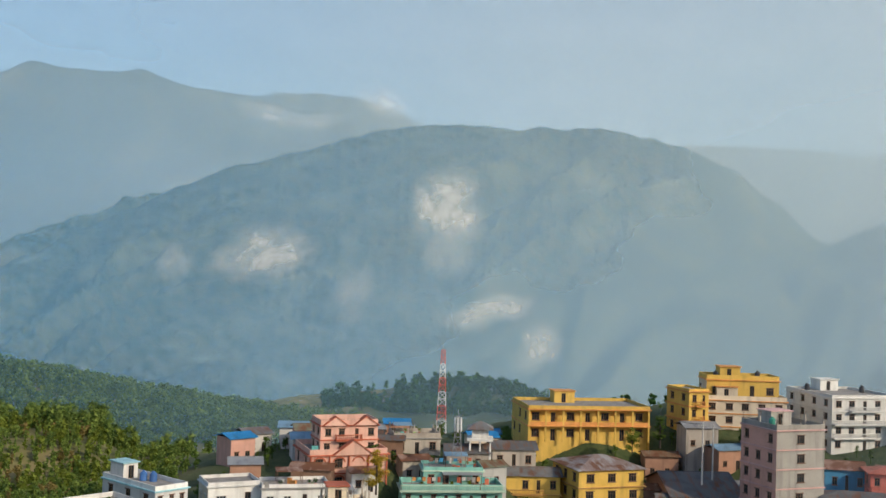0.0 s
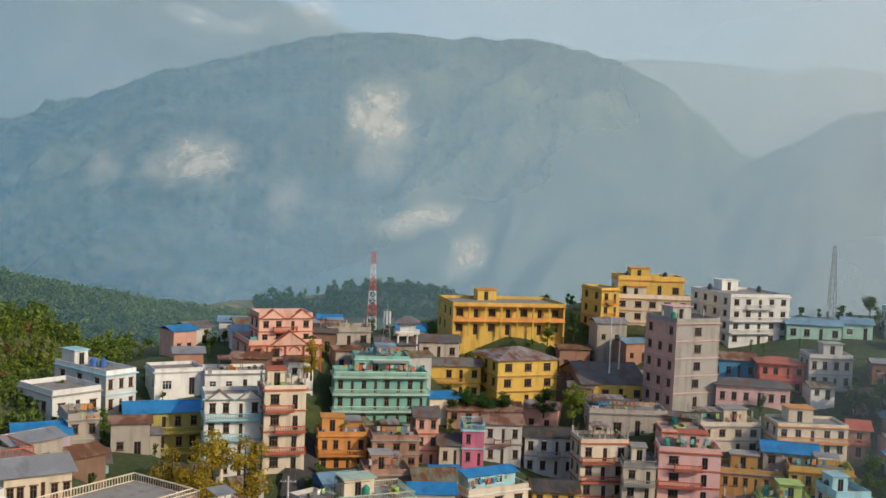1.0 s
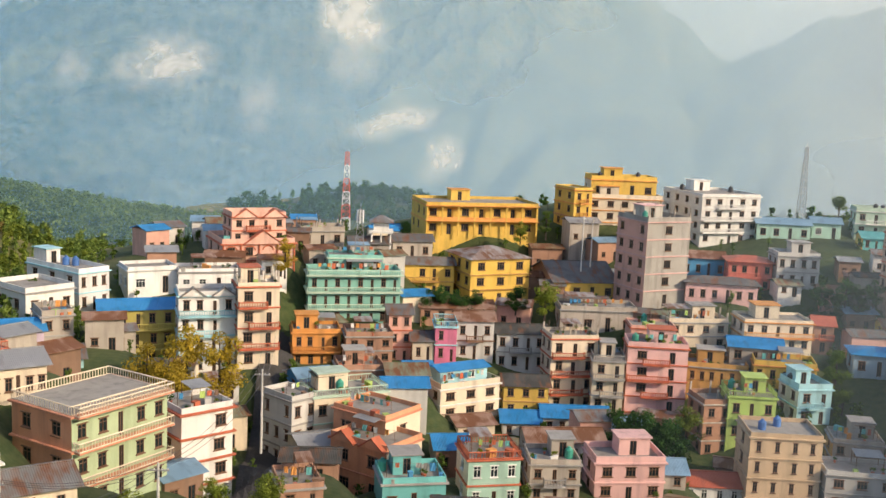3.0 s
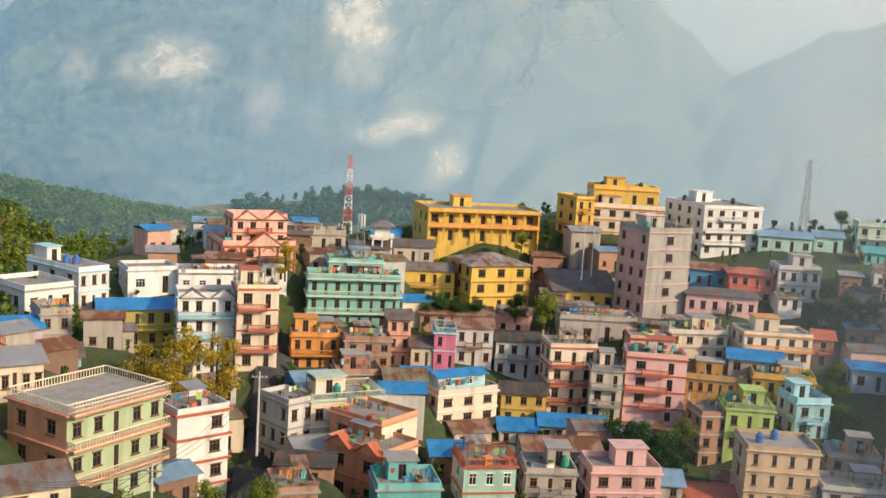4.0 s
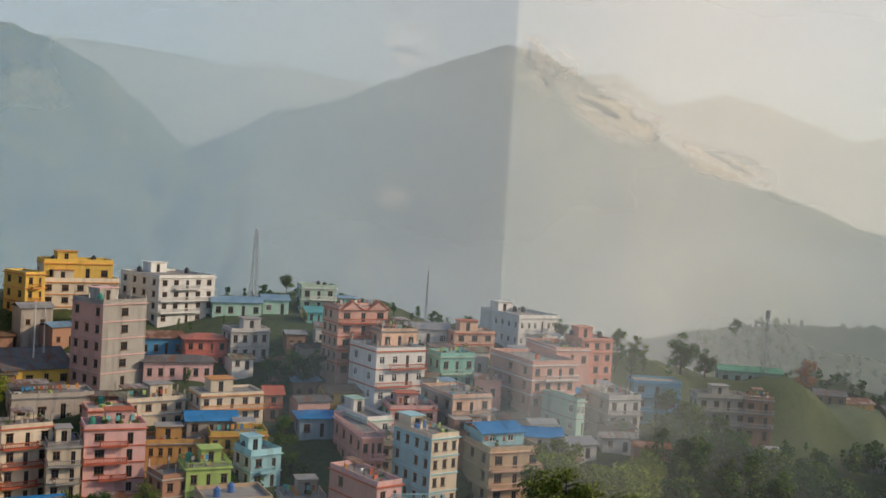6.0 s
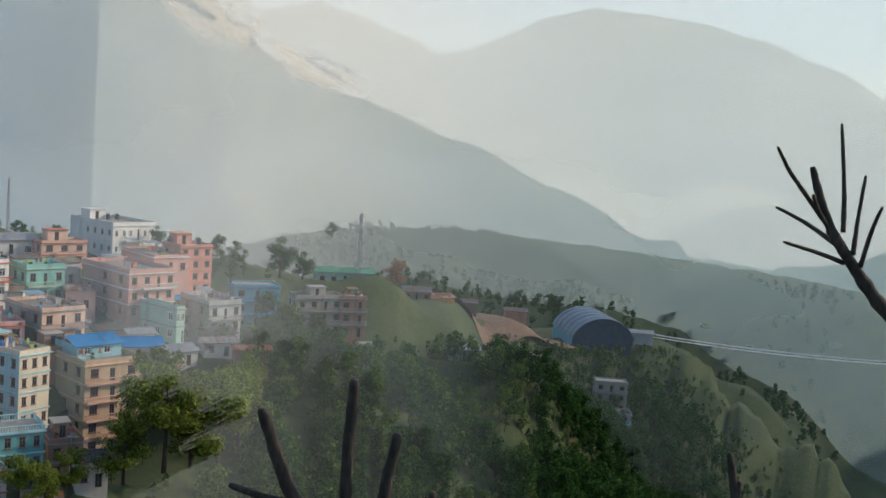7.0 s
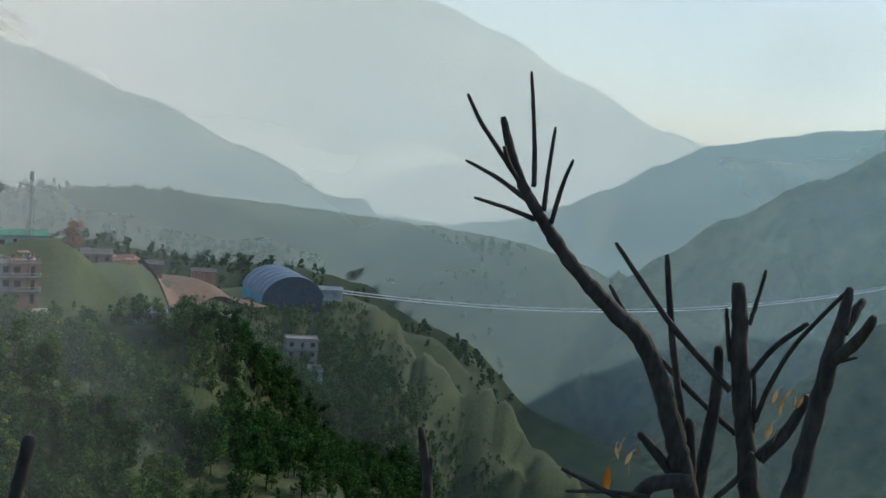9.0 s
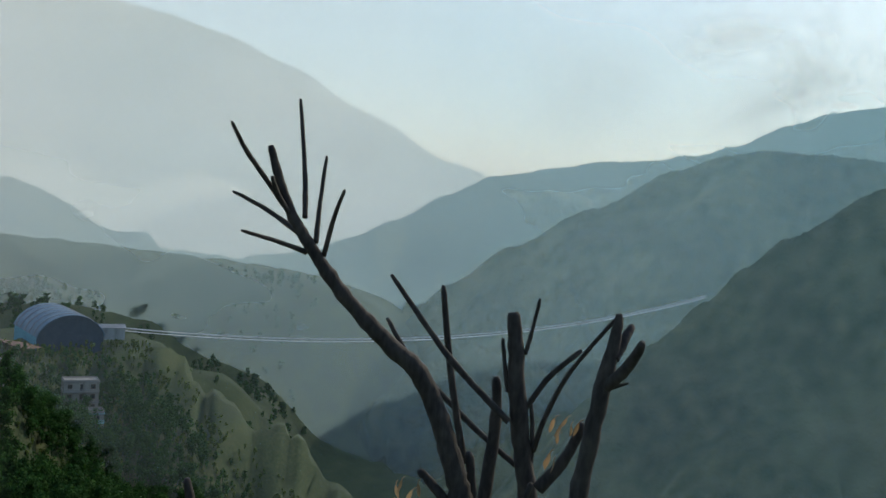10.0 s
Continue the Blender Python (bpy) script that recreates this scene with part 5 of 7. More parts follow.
# Pale sheet reaches high so that it also whitens the sky.
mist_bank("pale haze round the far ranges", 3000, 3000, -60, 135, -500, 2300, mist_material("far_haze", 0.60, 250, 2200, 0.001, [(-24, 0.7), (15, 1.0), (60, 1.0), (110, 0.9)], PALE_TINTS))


def cloud_material(name, density, scale, seed, passing):
    m = bpy.data.materials.new(name)
    m.cycles.use_bump_map_correction = False
    m.use_nodes = True
    nt = m.node_tree
    nt.nodes.remove(nt.nodes["Principled BSDF"])
    tc = nt.nodes.new("ShaderNodeTexCoord")
    n = nt.nodes.new("ShaderNodeTexNoise")
    n.noise_dimensions = "4D"
    for k, v in (("Scale", scale), ("Detail", 9.0), ("Roughness", 0.6), ("W", seed), ("Distortion", 0.6)):
        n.inputs[k].default_value = v
    nt.links.new(tc.outputs["Object"], n.inputs["Vector"])
    ln = nt.nodes.new("ShaderNodeVectorMath")
    ln.operation = "LENGTH"
    nt.links.new(tc.outputs["Object"], ln.inputs[0])
    ma = nt.nodes.new("ShaderNodeMath")
    ma.operation = "MULTIPLY_ADD"
    nt.links.new(ln.outputs["Value"], ma.inputs[0])
    ma.inputs[1].default_value = -0.55
    nt.links.new(n.outputs[0], ma.inputs[2])
    r = add(nt, "ShaderNodeMapRange", From_Min=0.04, From_Max=0.62, To_Min=0.0, To_Max=density)
    r.interpolation_type = "SMOOTHSTEP"
    nt.links.new(ma.outputs[0], r.inputs[0])
    torn = times(nt, r.outputs[0], smooth_step(nt, ln.outputs["Value"], 0.55, 0.98, 1.0, 0.0))
    d = nt.nodes.new("ShaderNodeBsdfDiffuse")
    t = nt.nodes.new("ShaderNodeBsdfTranslucent")
    d.inputs[0].default_value = t.inputs[0].default_value = (0.97, 0.95, 0.92, 1)
    toward = Vector((0.6 * sun_dir.x, 0.6 * sun_dir.y, 0.8)).normalized()
    for node, sign in ((d, 1), (t, -1)):
        level = add(nt, "ShaderNodeCombineXYZ", X=sign * toward.x, Y=sign * toward.y, Z=sign * toward.z)
        nt.links.new(level.outputs[0], node.inputs["Normal"])
    s = nt.nodes.new("ShaderNodeMixShader")
    s.inputs[0].default_value = passing
    clear = nt.nodes.new("ShaderNodeBsdfTransparent")
    out = nt.nodes.new("ShaderNodeMixShader")
    nt.links.new(d.outputs[0], s.inputs[1])
    nt.links.new(t.outputs[0], s.inputs[2])
    nt.links.new(torn, out.inputs[0])
    nt.links.new(clear.outputs[0], out.inputs[1])
    nt.links.new(s.outputs[0], out.inputs[2])
    nt.links.new(out.outputs[0], nt.nodes["Material Output"].inputs[0])
    return m


def cloud(az, el, dist, wide, high, lean, density, seed, label="white wisp of cloud lined up with the mountain side", passing=0.5):
    """A billowing wisp: a bulging, uneven skin with soft, torn edges, placed and sized by angle to fit the camera's
    view.
    """
    bm = bmesh.new()
    n = 22
    g = [[bm.verts.new(((2 * i / n - 1), 0.5 * (1 - (2 * i / n - 1) ** 2) * (1 - (2 * j / n - 1) ** 2) * -0.5
                        + 0.12 * noise.noise(Vector((i * 0.3, j * 0.3, seed))), (2 * j / n - 1))) for j in range(n + 1)] for i in range(n + 1)]
    for i in range(n):
        for j in range(n):
            if math.hypot(2 * (i + 0.5) / n - 1, 2 * (j + 0.5) / n - 1) < 1.0:
                bm.faces.new((g[i][j], g[i + 1][j], g[i + 1][j + 1], g[i][j + 1]))
    bmesh.ops.delete(bm, geom=[v for v in bm.verts if not v.link_faces], context="VERTS")
    ob = new("cloud", mesh_of("cloud", bm, cloud_material("cloud_wisp", density * (0.7 if passing < 0.8 else 1.0), 1.5, seed, passing)))
    for p in ob.data.polygons:
        p.use_smooth = True
    a = radians(az)
    w, h = dist * math.tan(radians(wide)) / 2, dist * math.tan(radians(high)) / 2
    ob.matrix_basis = pose(dist * math.sin(a), dist * math.cos(a), dist * math.tan(radians(el)), 0, 0, -az) @ pose(0, 0, 0, 0, lean, 0)
    ob.scale = (w, w * 0.14, h)
    return tagged(ob, label, "cloud", "cloud wisps", "stuff")

cloud(-1.9, 4.1, 735, 6.0, 6.5, -25, 0.98, 1.3)
cloud(-1.6, 1.6, 735, 4.0, 5.4, 32, 0.5, 2.1)
cloud(-11.3, 1.2, 735, 7.8, 4.4, -12, 0.9, 3.7)
cloud(-15.9, 0.7, 735, 2.9, 3.7, 0, 0.45, 4.4)
cloud(0.6, -1.6, 735, 8.6, 2.9, -6, 0.7, 5.2)
cloud(3.3, -3.4, 735, 3.7, 4.4, 12, 0.85, 6.8)
cloud(-6.7, -0.9, 735, 3.9, 5.0, 35, 0.35, 8.8)

cloud(-11.5, 8.5, 2900, 5.2, 1.8, 10, 0.8, 9.9)
cloud(-8.9, 8.2, 2880, 4.7, 1.6, -8, 0.7, 10.2)
cloud(-5.5, 9.3, 2900, 4.4, 2.9, 25, 0.8, 11.7)
cloud(37.0, 8.0, 735, 6.0, 4.6, 30, 1.25, 13.1)
cloud(40.8, 5.6, 735, 9.4, 4.4, 27, 1.35, 15.3)
cloud(46.6, 3.2, 735, 8.4, 2.8, 20, 1.35, 17.5)
cloud(29.8, 8.5, 735, 6.1, 4.0, 20, 0.35, 18.2)
cloud(29.2, 0.4, 735, 4.0, 2.7, 0, 0.35, 19.4)
cloud(89.0, 5.3, 2850, 12.2, 8.7, -8, 0.76, 31.0, 'bright cloud low over the far plain', 0.9)
cloud(99.4, 4.9, 2850, 12.2, 7.5, -8, 0.9, 33.0, 'bright cloud low over the far plain', 0.9)
cloud(96.7, 8.5, 2850, 12.2, 4.6, -8, 0.76, 34.0, 'bright cloud low over the far plain', 0.9)
cloud(101.6, 6.6, 2850, 9.3, 9.3, -8, 0.9, 35.0, 'bright cloud low over the far plain', 0.9)
cloud(82.4, 5.8, 2850, 8.7, 2.6, -8, 0.28, 37.0, 'bright cloud low over the far plain', 0.9)


# ---- trees ----
TREES = {}


def tree_meshes(kind, variant):
    key = (kind, variant)
    if key in TREES:
        return TREES[key]
    rng = random.Random(variant * 31 + len(kind))
    bm = bmesh.new()
    hgt, spread, leaves, size, mat = {"broad": (7.0, 2.6, 3600, 0.15, LEAF_GREEN), "dark": (6.0, 2.8, 3600, 0.16, LEAF_DARK), "yellow": (8.0, 2.4, 3400, 0.14, LEAF_YELLOW),
                                      "bright": (7.0, 2.9, 4200, 0.16, LEAF_BRIGHT), "pine": (9.0, 2.3, 3000, 0.14, LEAF_BRIGHT), "rust": (6.0, 2.4, 2200, 0.16, LEAF_RUST),
                                      "slim": (8.0, 1.5, 2200, 0.14, LEAF_GREEN)}[kind]
    lobes = []
    tube(bm, [(0, 0, -0.6), (0.05, 0, hgt * 0.2), (-0.05, 0.06, hgt * 0.45), (0.06, -0.04, hgt * 0.72), (0, 0, hgt * 0.93)], [0.22, 0.17, 0.13, 0.08, 0.03], 8)
    for k in range(14 if kind != "pine" else 16):
        z0 = hgt * rng.uniform(0.12, 0.85) if kind != "pine" else hgt * rng.uniform(0.45, 0.9)
        a = k * 2.4 + rng.uniform(-0.4, 0.4)
        reach = spread * rng.uniform(0.45, 0.95) * (1.15 - 0.6 * z0 / hgt)
        tip = (reach * math.cos(a), reach * math.sin(a), z0 + rng.uniform(0.3, 1.1))
        mid = (tip[0] * 0.5, tip[1] * 0.5, z0 + 0.15)
        tube(bm, [(0, 0, z0 - 0.2), mid, tip], [0.07, 0.05, 0.02], 5)
        lobes.append((*tip, spread * rng.uniform(0.3, 0.5)))
        if rng.random() < 0.8:
            lobes.append((*mid, spread * rng.uniform(0.2, 0.3)))
    lobes.append((0, 0, hgt * 0.95, spread * 0.33))
    trunk = mesh_of("trunk", bm, BARK)
    bm = bmesh.new()
    leaf_cloud(bm, lobes, leaves, size, rng, 0.75)
    TREES[key] = (trunk, mesh_of("crown", bm, mat))
    return TREES[key]


TREE_WORDS = {"broad": "leafy green tree", "dark": "dense dark green tree", "yellow": "tree with yellowing leaves", "bright": "sunlit light green tree",
              "pine": "tall pine with open tufted crown", "rust": "tree in rust-red autumn leaf", "slim": "slender upright green tree"}


def plant(kind, x, y, z, height, where):
    rng = random.Random(int(x * 13) + int(y * 7))
    tr, cr = tree_meshes(kind, rng.randrange(3))
    base = {"broad": 7.0, "dark": 6.0, "yellow": 8.0, "bright": 7.0, "pine": 9.0, "rust": 6.0, "slim": 8.0}[kind]
    ob = tagged(new("tree"), f"{TREE_WORDS[kind]} {where}", "tree", "town trees")
    ob.location = (x, y, z)
    ob.rotation_euler = (0, 0, rng.uniform(0, 6.28))
    s = height / base
    ob.scale = (s, s, s)
    part("trunk", tr, None, ob)
    part("crown", cr, None, ob)


def seat(kind, az, dist, height, where="among the houses", lift=0.0):
    a = radians(az)
    x, y = dist * math.sin(a), dist * math.cos(a)
    plant(kind, x, y, up_at(x, y) + lift, height, where)


plant('yellow', -23.4, 136.0, -42.6, 12.5, 'beside the road')
plant('yellow', -27.6, 133.2, -41.9, 10, 'beside the road')
plant('yellow', -19.1, 134.6, -41.6, 11, 'beside the road')
plant('yellow', -24.3, 129.7, -41.4, 10, 'beside the road')
plant('pine', -28.4, 74.8, -30.7, 9.5, 'in front of the houses')
plant('pine', -26.5, 75.5, -30.9, 6, 'in front of the houses')
plant('bright', -14.2, 99.0, -39.3, 3.5, 'among the houses')
plant('bright', -9.3, 99.6, -39.6, 4.2, 'among the houses')
plant('bright', -21.1, 95.7, -38.6, 3, 'among the houses')
plant('dark', -4.1, 192.0, -39.8, 4.6, 'in the hotel garden')
plant('dark', 25.0, 190.4, -38.4, 4.6, 'in the hotel garden')
plant('dark', 17.7, 191.2, -39.3, 4.6, 'in the hotel garden')
plant('dark', 14.3, 191.5, -39.5, 4.6, 'in the hotel garden')
plant('dark', 11.3, 191.7, -39.3, 4.6, 'in the hotel garden')
plant('dark', 9.3, 191.8, -39.6, 4.6, 'in the hotel garden')
plant('bright', 29.8, 187.6, -38.4, 6.2, 'in the hotel garden')
plant('bright', 28.1, 212.1, -28.7, 4.2, 'in the school yard')
plant('slim', 33.7, 215.4, -27.8, 7.5, 'in the school yard')
plant('dark', 5.5, 224.9, -29.8, 3, 'among the houses')
plant('yellow', -15.7, 183.3, -31.8, 6.5, 'beside the pink house')
plant('dark', 35.0, 147.9, -48.9, 5.5, 'in a hollow between houses')
plant('dark', 36.8, 147.5, -49.0, 5.5, 'in a hollow between houses')
plant('dark', 38.8, 147.0, -50.4, 5.5, 'in a hollow between houses')
plant('dark', 40.6, 146.5, -50.6, 5.5, 'in a hollow between houses')
plant('dark', 42.4, 146.0, -51.1, 5.5, 'in a hollow between houses')
plant('dark', 35.9, 147.7, -50.8, 5.5, 'in a hollow between houses')
plant('dark', 41.2, 146.3, -49.3, 5.5, 'in a hollow between houses')
plant('dark', 38.3, 147.1, -48.5, 5.5, 'in a hollow between houses')
plant('bright', 45.6, 151.3, -48.7, 5.2, 'among the houses')
plant('broad', 102.6, 234.5, -25.3, 6.5, 'on the ridge crest')
plant('dark', 131.4, 212.7, -28.1, 3, 'on the ridge crest')
plant('dark', 155.0, 193.6, -29.4, 4.5, 'beside the white hotel')
plant('slim', 160.8, 186.1, -33.5, 5, 'on the ridge crest')
plant('slim', 163.9, 183.4, -35.7, 6, 'on the ridge crest')
plant('slim', 166.7, 180.9, -36.6, 7.5, 'on the ridge crest')
plant('slim', 168.8, 179.0, -34.9, 6, 'on the ridge crest')
plant('dark', 80.6, 189.6, -35.5, 4.5, 'on a terrace')
plant('dark', 84.3, 187.9, -34.6, 4.5, 'on a terrace')
plant('dark', 82.9, 188.6, -37.7, 4.5, 'on a terrace')
plant('dark', 86.6, 186.9, -36.2, 4.5, 'on a terrace')
plant('dark', 79.2, 190.2, -40.5, 4.5, 'on a terrace')
plant('dark', 88.6, 186.0, -34.2, 4.5, 'on a terrace')
plant('dark', 83.7, 188.2, -41.3, 4.5, 'on a terrace')
plant('broad', 71.1, 161.0, -44.7, 5, 'among the houses')
plant('broad', 72.7, 160.3, -47.8, 5, 'among the houses')
plant('broad', 71.4, 160.9, -41.6, 5, 'among the houses')
plant('bright', 93.2, 117.6, -45.7, 11, 'on the wooded slope')
plant('bright', 99.5, 122.7, -45.2, 11, 'on the wooded slope')
plant('bright', 87.9, 106.3, -45.5, 12, 'on the wooded slope')
plant('bright', 91.9, 105.6, -45.5, 12, 'on the wooded slope')
plant('bright', 95.9, 104.7, -45.4, 12, 'on the wooded slope')
plant('bright', 84.0, 109.5, -47.3, 9, 'on the wooded slope')
plant('bright', 100.3, 118.1, -47.2, 10, 'on the wooded slope')
plant('bright', 103.3, 108.7, -45.7, 11, 'on the wooded slope')
plant('bright', 77.0, 110.9, -48.1, 6, 'on the wooded slope')
plant('bright', 70.4, 111.7, -48.0, 6, 'on the wooded slope')
plant('bright', 71.8, 108.4, -47.2, 5, 'on the wooded slope')
plant('bright', 106.3, 119.6, -47.2, 9, 'on the wooded slope')
plant('bright', 117.6, 122.8, -46.0, 9, 'on the wooded slope')
plant('slim', 178.7, 215.6, -36.1, 7, 'on the ridge crest')
plant('slim', 182.9, 212.0, -37.4, 7, 'on the ridge crest')
plant('broad', 190.2, 212.2, -36.9, 7, 'on the ridge crest')
plant('broad', 197.0, 212.8, -38.1, 6, 'on the ridge crest')
plant('dark', 206.0, 204.1, -40.6, 10, 'on the ridge crest')
plant('dark', 211.9, 200.9, -41.4, 7, 'on the ridge crest')
plant('dark', 475.5, 428.4, -65.2, 9, 'on the ridge crest')
plant('rust', 258.8, 204.7, -48.5, 9, 'on the ridge crest')
plant('dark', 168.9, 170.5, -46.3, 8, 'on the ridge crest')
plant('broad', 170.8, 165.8, -51.3, 11, 'on the ridge crest')
plant('broad', 180.6, 165.6, -54.7, 11, 'on the ridge crest')
plant('broad', 166.8, 166.9, -56.6, 9, 'on the ridge crest')


def forest(label, count, patches, height, leaves, size, material, seed, lump=0.55, edge=()):
    """Woodland too dense to count: stems with lobed crowns of leaf sprays, joined. edge: camera sight lines as
    (azimuth, elevation) pairs; trees whose tops would show above them are left out."""
    g = np.random.default_rng(seed)
    pick = g.integers(0, len(patches), count)
    P = np.array(patches)[pick]
    az = np.radians(P[:, 0] + (P[:, 1] - P[:, 0]) * g.random(count))
    d = np.sqrt(P[:, 2] ** 2 + (P[:, 3] ** 2 - P[:, 2] ** 2) * g.random(count))
    x, y = d * np.sin(az), d * np.cos(az)
    z = ground(x, y)
    h = height * g.uniform(0.55, 1.25, count)
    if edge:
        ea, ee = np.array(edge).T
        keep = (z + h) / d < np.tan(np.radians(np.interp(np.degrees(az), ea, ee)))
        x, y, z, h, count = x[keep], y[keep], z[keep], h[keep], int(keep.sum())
    lob = 9
    la = g.uniform(0, 6.28, (count, lob))
    lr = g.uniform(0.02, 0.24, (count, lob)) * h[:, None]
    lz = g.uniform(0.22, 0.92, (count, lob)) * h[:, None]
    rad = g.uniform(0.11, 0.22, (count, lob)) * h[:, None]
    L = g.integers(0, lob, (count, leaves))
    t = np.arange(count)[:, None]
    v = g.normal(size=(count, leaves, 3))
    v /= np.linalg.norm(v, axis=-1, keepdims=True)
    rr = rad[t, L] * g.random((count, leaves)) ** 0.35
    taper = 1.15 - 0.7 * lz[t, L] / h[:, None]
    c = np.stack([x[:, None] + lr[t, L] * taper * np.cos(la[t, L]), y[:, None] + lr[t, L] * taper * np.sin(la[t, L]), z[:, None] + lz[t, L]], -1)
    c = c + v * rr[..., None] * np.array([1, 1, 0.8])
    n = v + g.normal(size=v.shape) * 0.5 + np.array([0, 0, 0.3])
    n /= np.linalg.norm(n, axis=-1, keepdims=True)
    a = np.cross(n, g.normal(size=v.shape))
    a /= np.linalg.norm(a, axis=-1, keepdims=True)
    b = np.cross(n, a)
    s = (size * h / height)[:, None, None] * g.uniform(0.6, 1.4, (count, leaves, 1))
    q = np.stack([c + a * s, c + b * s * lump, c - a * s, c - b * s * lump], 2).reshape(-1, 3)
    k = len(q) // 4
    # stems
    st = np.stack([np.stack([x + ox, y + oy, z + zz], -1) for zz, w in ((-0.5, 0.16), (h * 0.8, 0.05)) for ox, oy in ((w, 0), (-0.5 * w, 0.87 * w), (-0.5 * w, -0.87 * w))], 1)
    verts = np.concatenate([q, st.reshape(-1, 3)])
    faces = np.arange(4 * k).reshape(-1, 4)
    o = 4 * k + np.arange(count)[:, None] * 6
    sf = np.concatenate([o + np.array([[i, (i + 1) % 3, (i + 1) % 3 + 3, i + 3]]) for i in range(3)])
    faces = np.concatenate([faces, sf])
    me = bpy.data.meshes.new("woods")
    me.vertices.add(len(verts))
    me.vertices.foreach_set("co", verts.astype(np.float32).ravel())
    me.loops.add(faces.size)
    me.loops.foreach_set("vertex_index", faces.astype(np.int32).ravel())
    me.polygons.add(len(faces))
    me.polygons.foreach_set("loop_start", (np.arange(len(faces)) * 4).astype(np.int32))
    me.update(calc_edges=True)
    me.validate()
    me.materials.append(material)
    return tagged(new("woods", me), label, "woods", "woods", "stuff")

# Sight lines from the camera that the tree tops must stay under.
WOOD_SIGHT_LINE = [(40, -10.6), (46, -9.6), (49, -10.6), (52, -10.9), (55, -10.4), (58, -10.2), (61, -10.5), (65.5, -10.7), (67.4, -11.5), (69.2, -13.5), (71.7, -16.2), (74.6, -19), (80, -24)]
SPUR_SIGHT_LINE = [(60, -10.3), (65.5, -9.9), (67.4, -10.2), (69.2, -11.8), (71.7, -14.2), (74.6, -16.5), (80, -21.5)]
forest("mixed green woods covering the left hill", 2600, [(-30, -7, 330, 480), (-30, -12, 260, 420), (-22, -6, 420, 500)], 6.5, 105, 0.52, LEAF_HILL, 11)
forest("yellowing scrub on the sunny spur", 1300, [(-32, -15, 215, 360), (-32, -20, 300, 420)], 3.2, 90, 0.38, LEAF_BRIGHT, 12)
forest("low yellow scrub on the near hillside", 2200, [(-32, -14, 150, 300)], 2.2, 60, 0.26, LEAF_HILL, 24)
forest("dry reddish scrub on the spur", 260, [(-32, -19, 190, 320)], 2.6, 80, 0.3, LEAF_DRY, 21)
forest("hazy woods on the small hill behind the mast", 700, [(-8, 7, 520, 720)], 8.0, 90, 0.9, LEAF_DARK, 13)
forest("dense woods on the slope below the hall", 1300, [(46, 68, 190, 330), (57, 72, 270, 390), (44, 60, 130, 230), (60, 72, 220, 330)], 8.0, 320, 0.33, LEAF_WOOD, 14, edge=WOOD_SIGHT_LINE)
forest("sunlit trees on the upper slope", 300, [(42, 60, 130, 290)], 8.0, 420, 0.3, LEAF_GREEN, 15, edge=WOOD_SIGHT_LINE)
forest("woods on the hazy saddle beyond the hall", 1100, [(56, 76, 560, 960), (42, 62, 700, 920)], 8.0, 70, 1.0, LEAF_DARK, 16)
forest("scrub along the grassy spur", 2200, [(58, 80, 270, 440)], 1.9, 60, 0.36, LEAF_HILL, 17, edge=SPUR_SIGHT_LINE)
forest("dark bushes in the gullies of the spur", 420, [(62, 80, 270, 420)], 4.0, 110, 0.36, LEAF_WOOD, 25, edge=[(a, e - 1.2) for a, e in SPUR_SIGHT_LINE])
forest("bushes scattered between the houses", 420, [(-20, 40, 115, 240)], 2.6, 110, 0.22, LEAF_GREEN, 18)
forest("low bushes behind the ridge crest", 90, [(5, 45, 262, 330)], 3.0, 160, 0.3, LEAF_DARK, 19)
forest("undergrowth between the trees of the slope", 1700, [(44, 74, 130, 420), (58, 77, 250, 420)], 2.8, 60, 0.42, LEAF_WOOD, 23, edge=WOOD_SIGHT_LINE)


# ---- masts, poles and the small pavilion ----
def lattice_mast(x, y, z, height, half, striped, label, panels=False):
    t = tagged(new("lattice_mast"), label, "mast", "masts")
    t.location = (x, y, z)
    bays = max(5, int(height / (1.6 if half > 0.4 else 1.0)))
    for k in range(bays):
        z0, z1 = height * k / bays, height * (k + 1) / bays
        a, b = half * (1 - 0.7 * k / bays), half * (1 - 0.7 * (k + 1) / bays)
        bm = bmesh.new()
        r = max(0.045, half * 0.075)
        for i in range(4):
            s0, s1 = ((-1, -1), (1, -1), (1, 1), (-1, 1))[i], ((1, -1), (1, 1), (-1, 1), (-1, -1))[i]
            beam(bm, (s0[0] * a, s0[1] * a, z0), (s0[0] * b, s0[1] * b, z1), r)
            beam(bm, (s0[0] * a, s0[1] * a, z0), (s1[0] * b, s1[1] * b, z1), r * 0.6)
            beam(bm, (s0[0] * b, s0[1] * b, z1), (s1[0] * b, s1[1] * b, z1), r * 0.6)
        part("mast_section", bm, (MAST_RED if (k // 2) % 2 == 0 else MAST_WHITE) if striped else STEEL, t)
    bm = bmesh.new()
    beam(bm, (0, 0, height * 0.98), (0, 0, height + 1.2), 0.03)
    part("lightning_rod", bm, STEEL, t)
    if panels:
        for i in range(6):
            a = i * math.tau / 6
            bm = bmesh.new()
            box(bm, -0.16, 0.5, height - 2.2 - (i % 2) * 0.3, 0.16, 0.66, height - 0.2)
            bmesh.ops.rotate(bm, verts=bm.verts, cent=(0, 0, 0), matrix=Matrix.Rotation(a, 3, "Z"))
            part("panel_antenna", bm, MAST_WHITE, t)
    return t


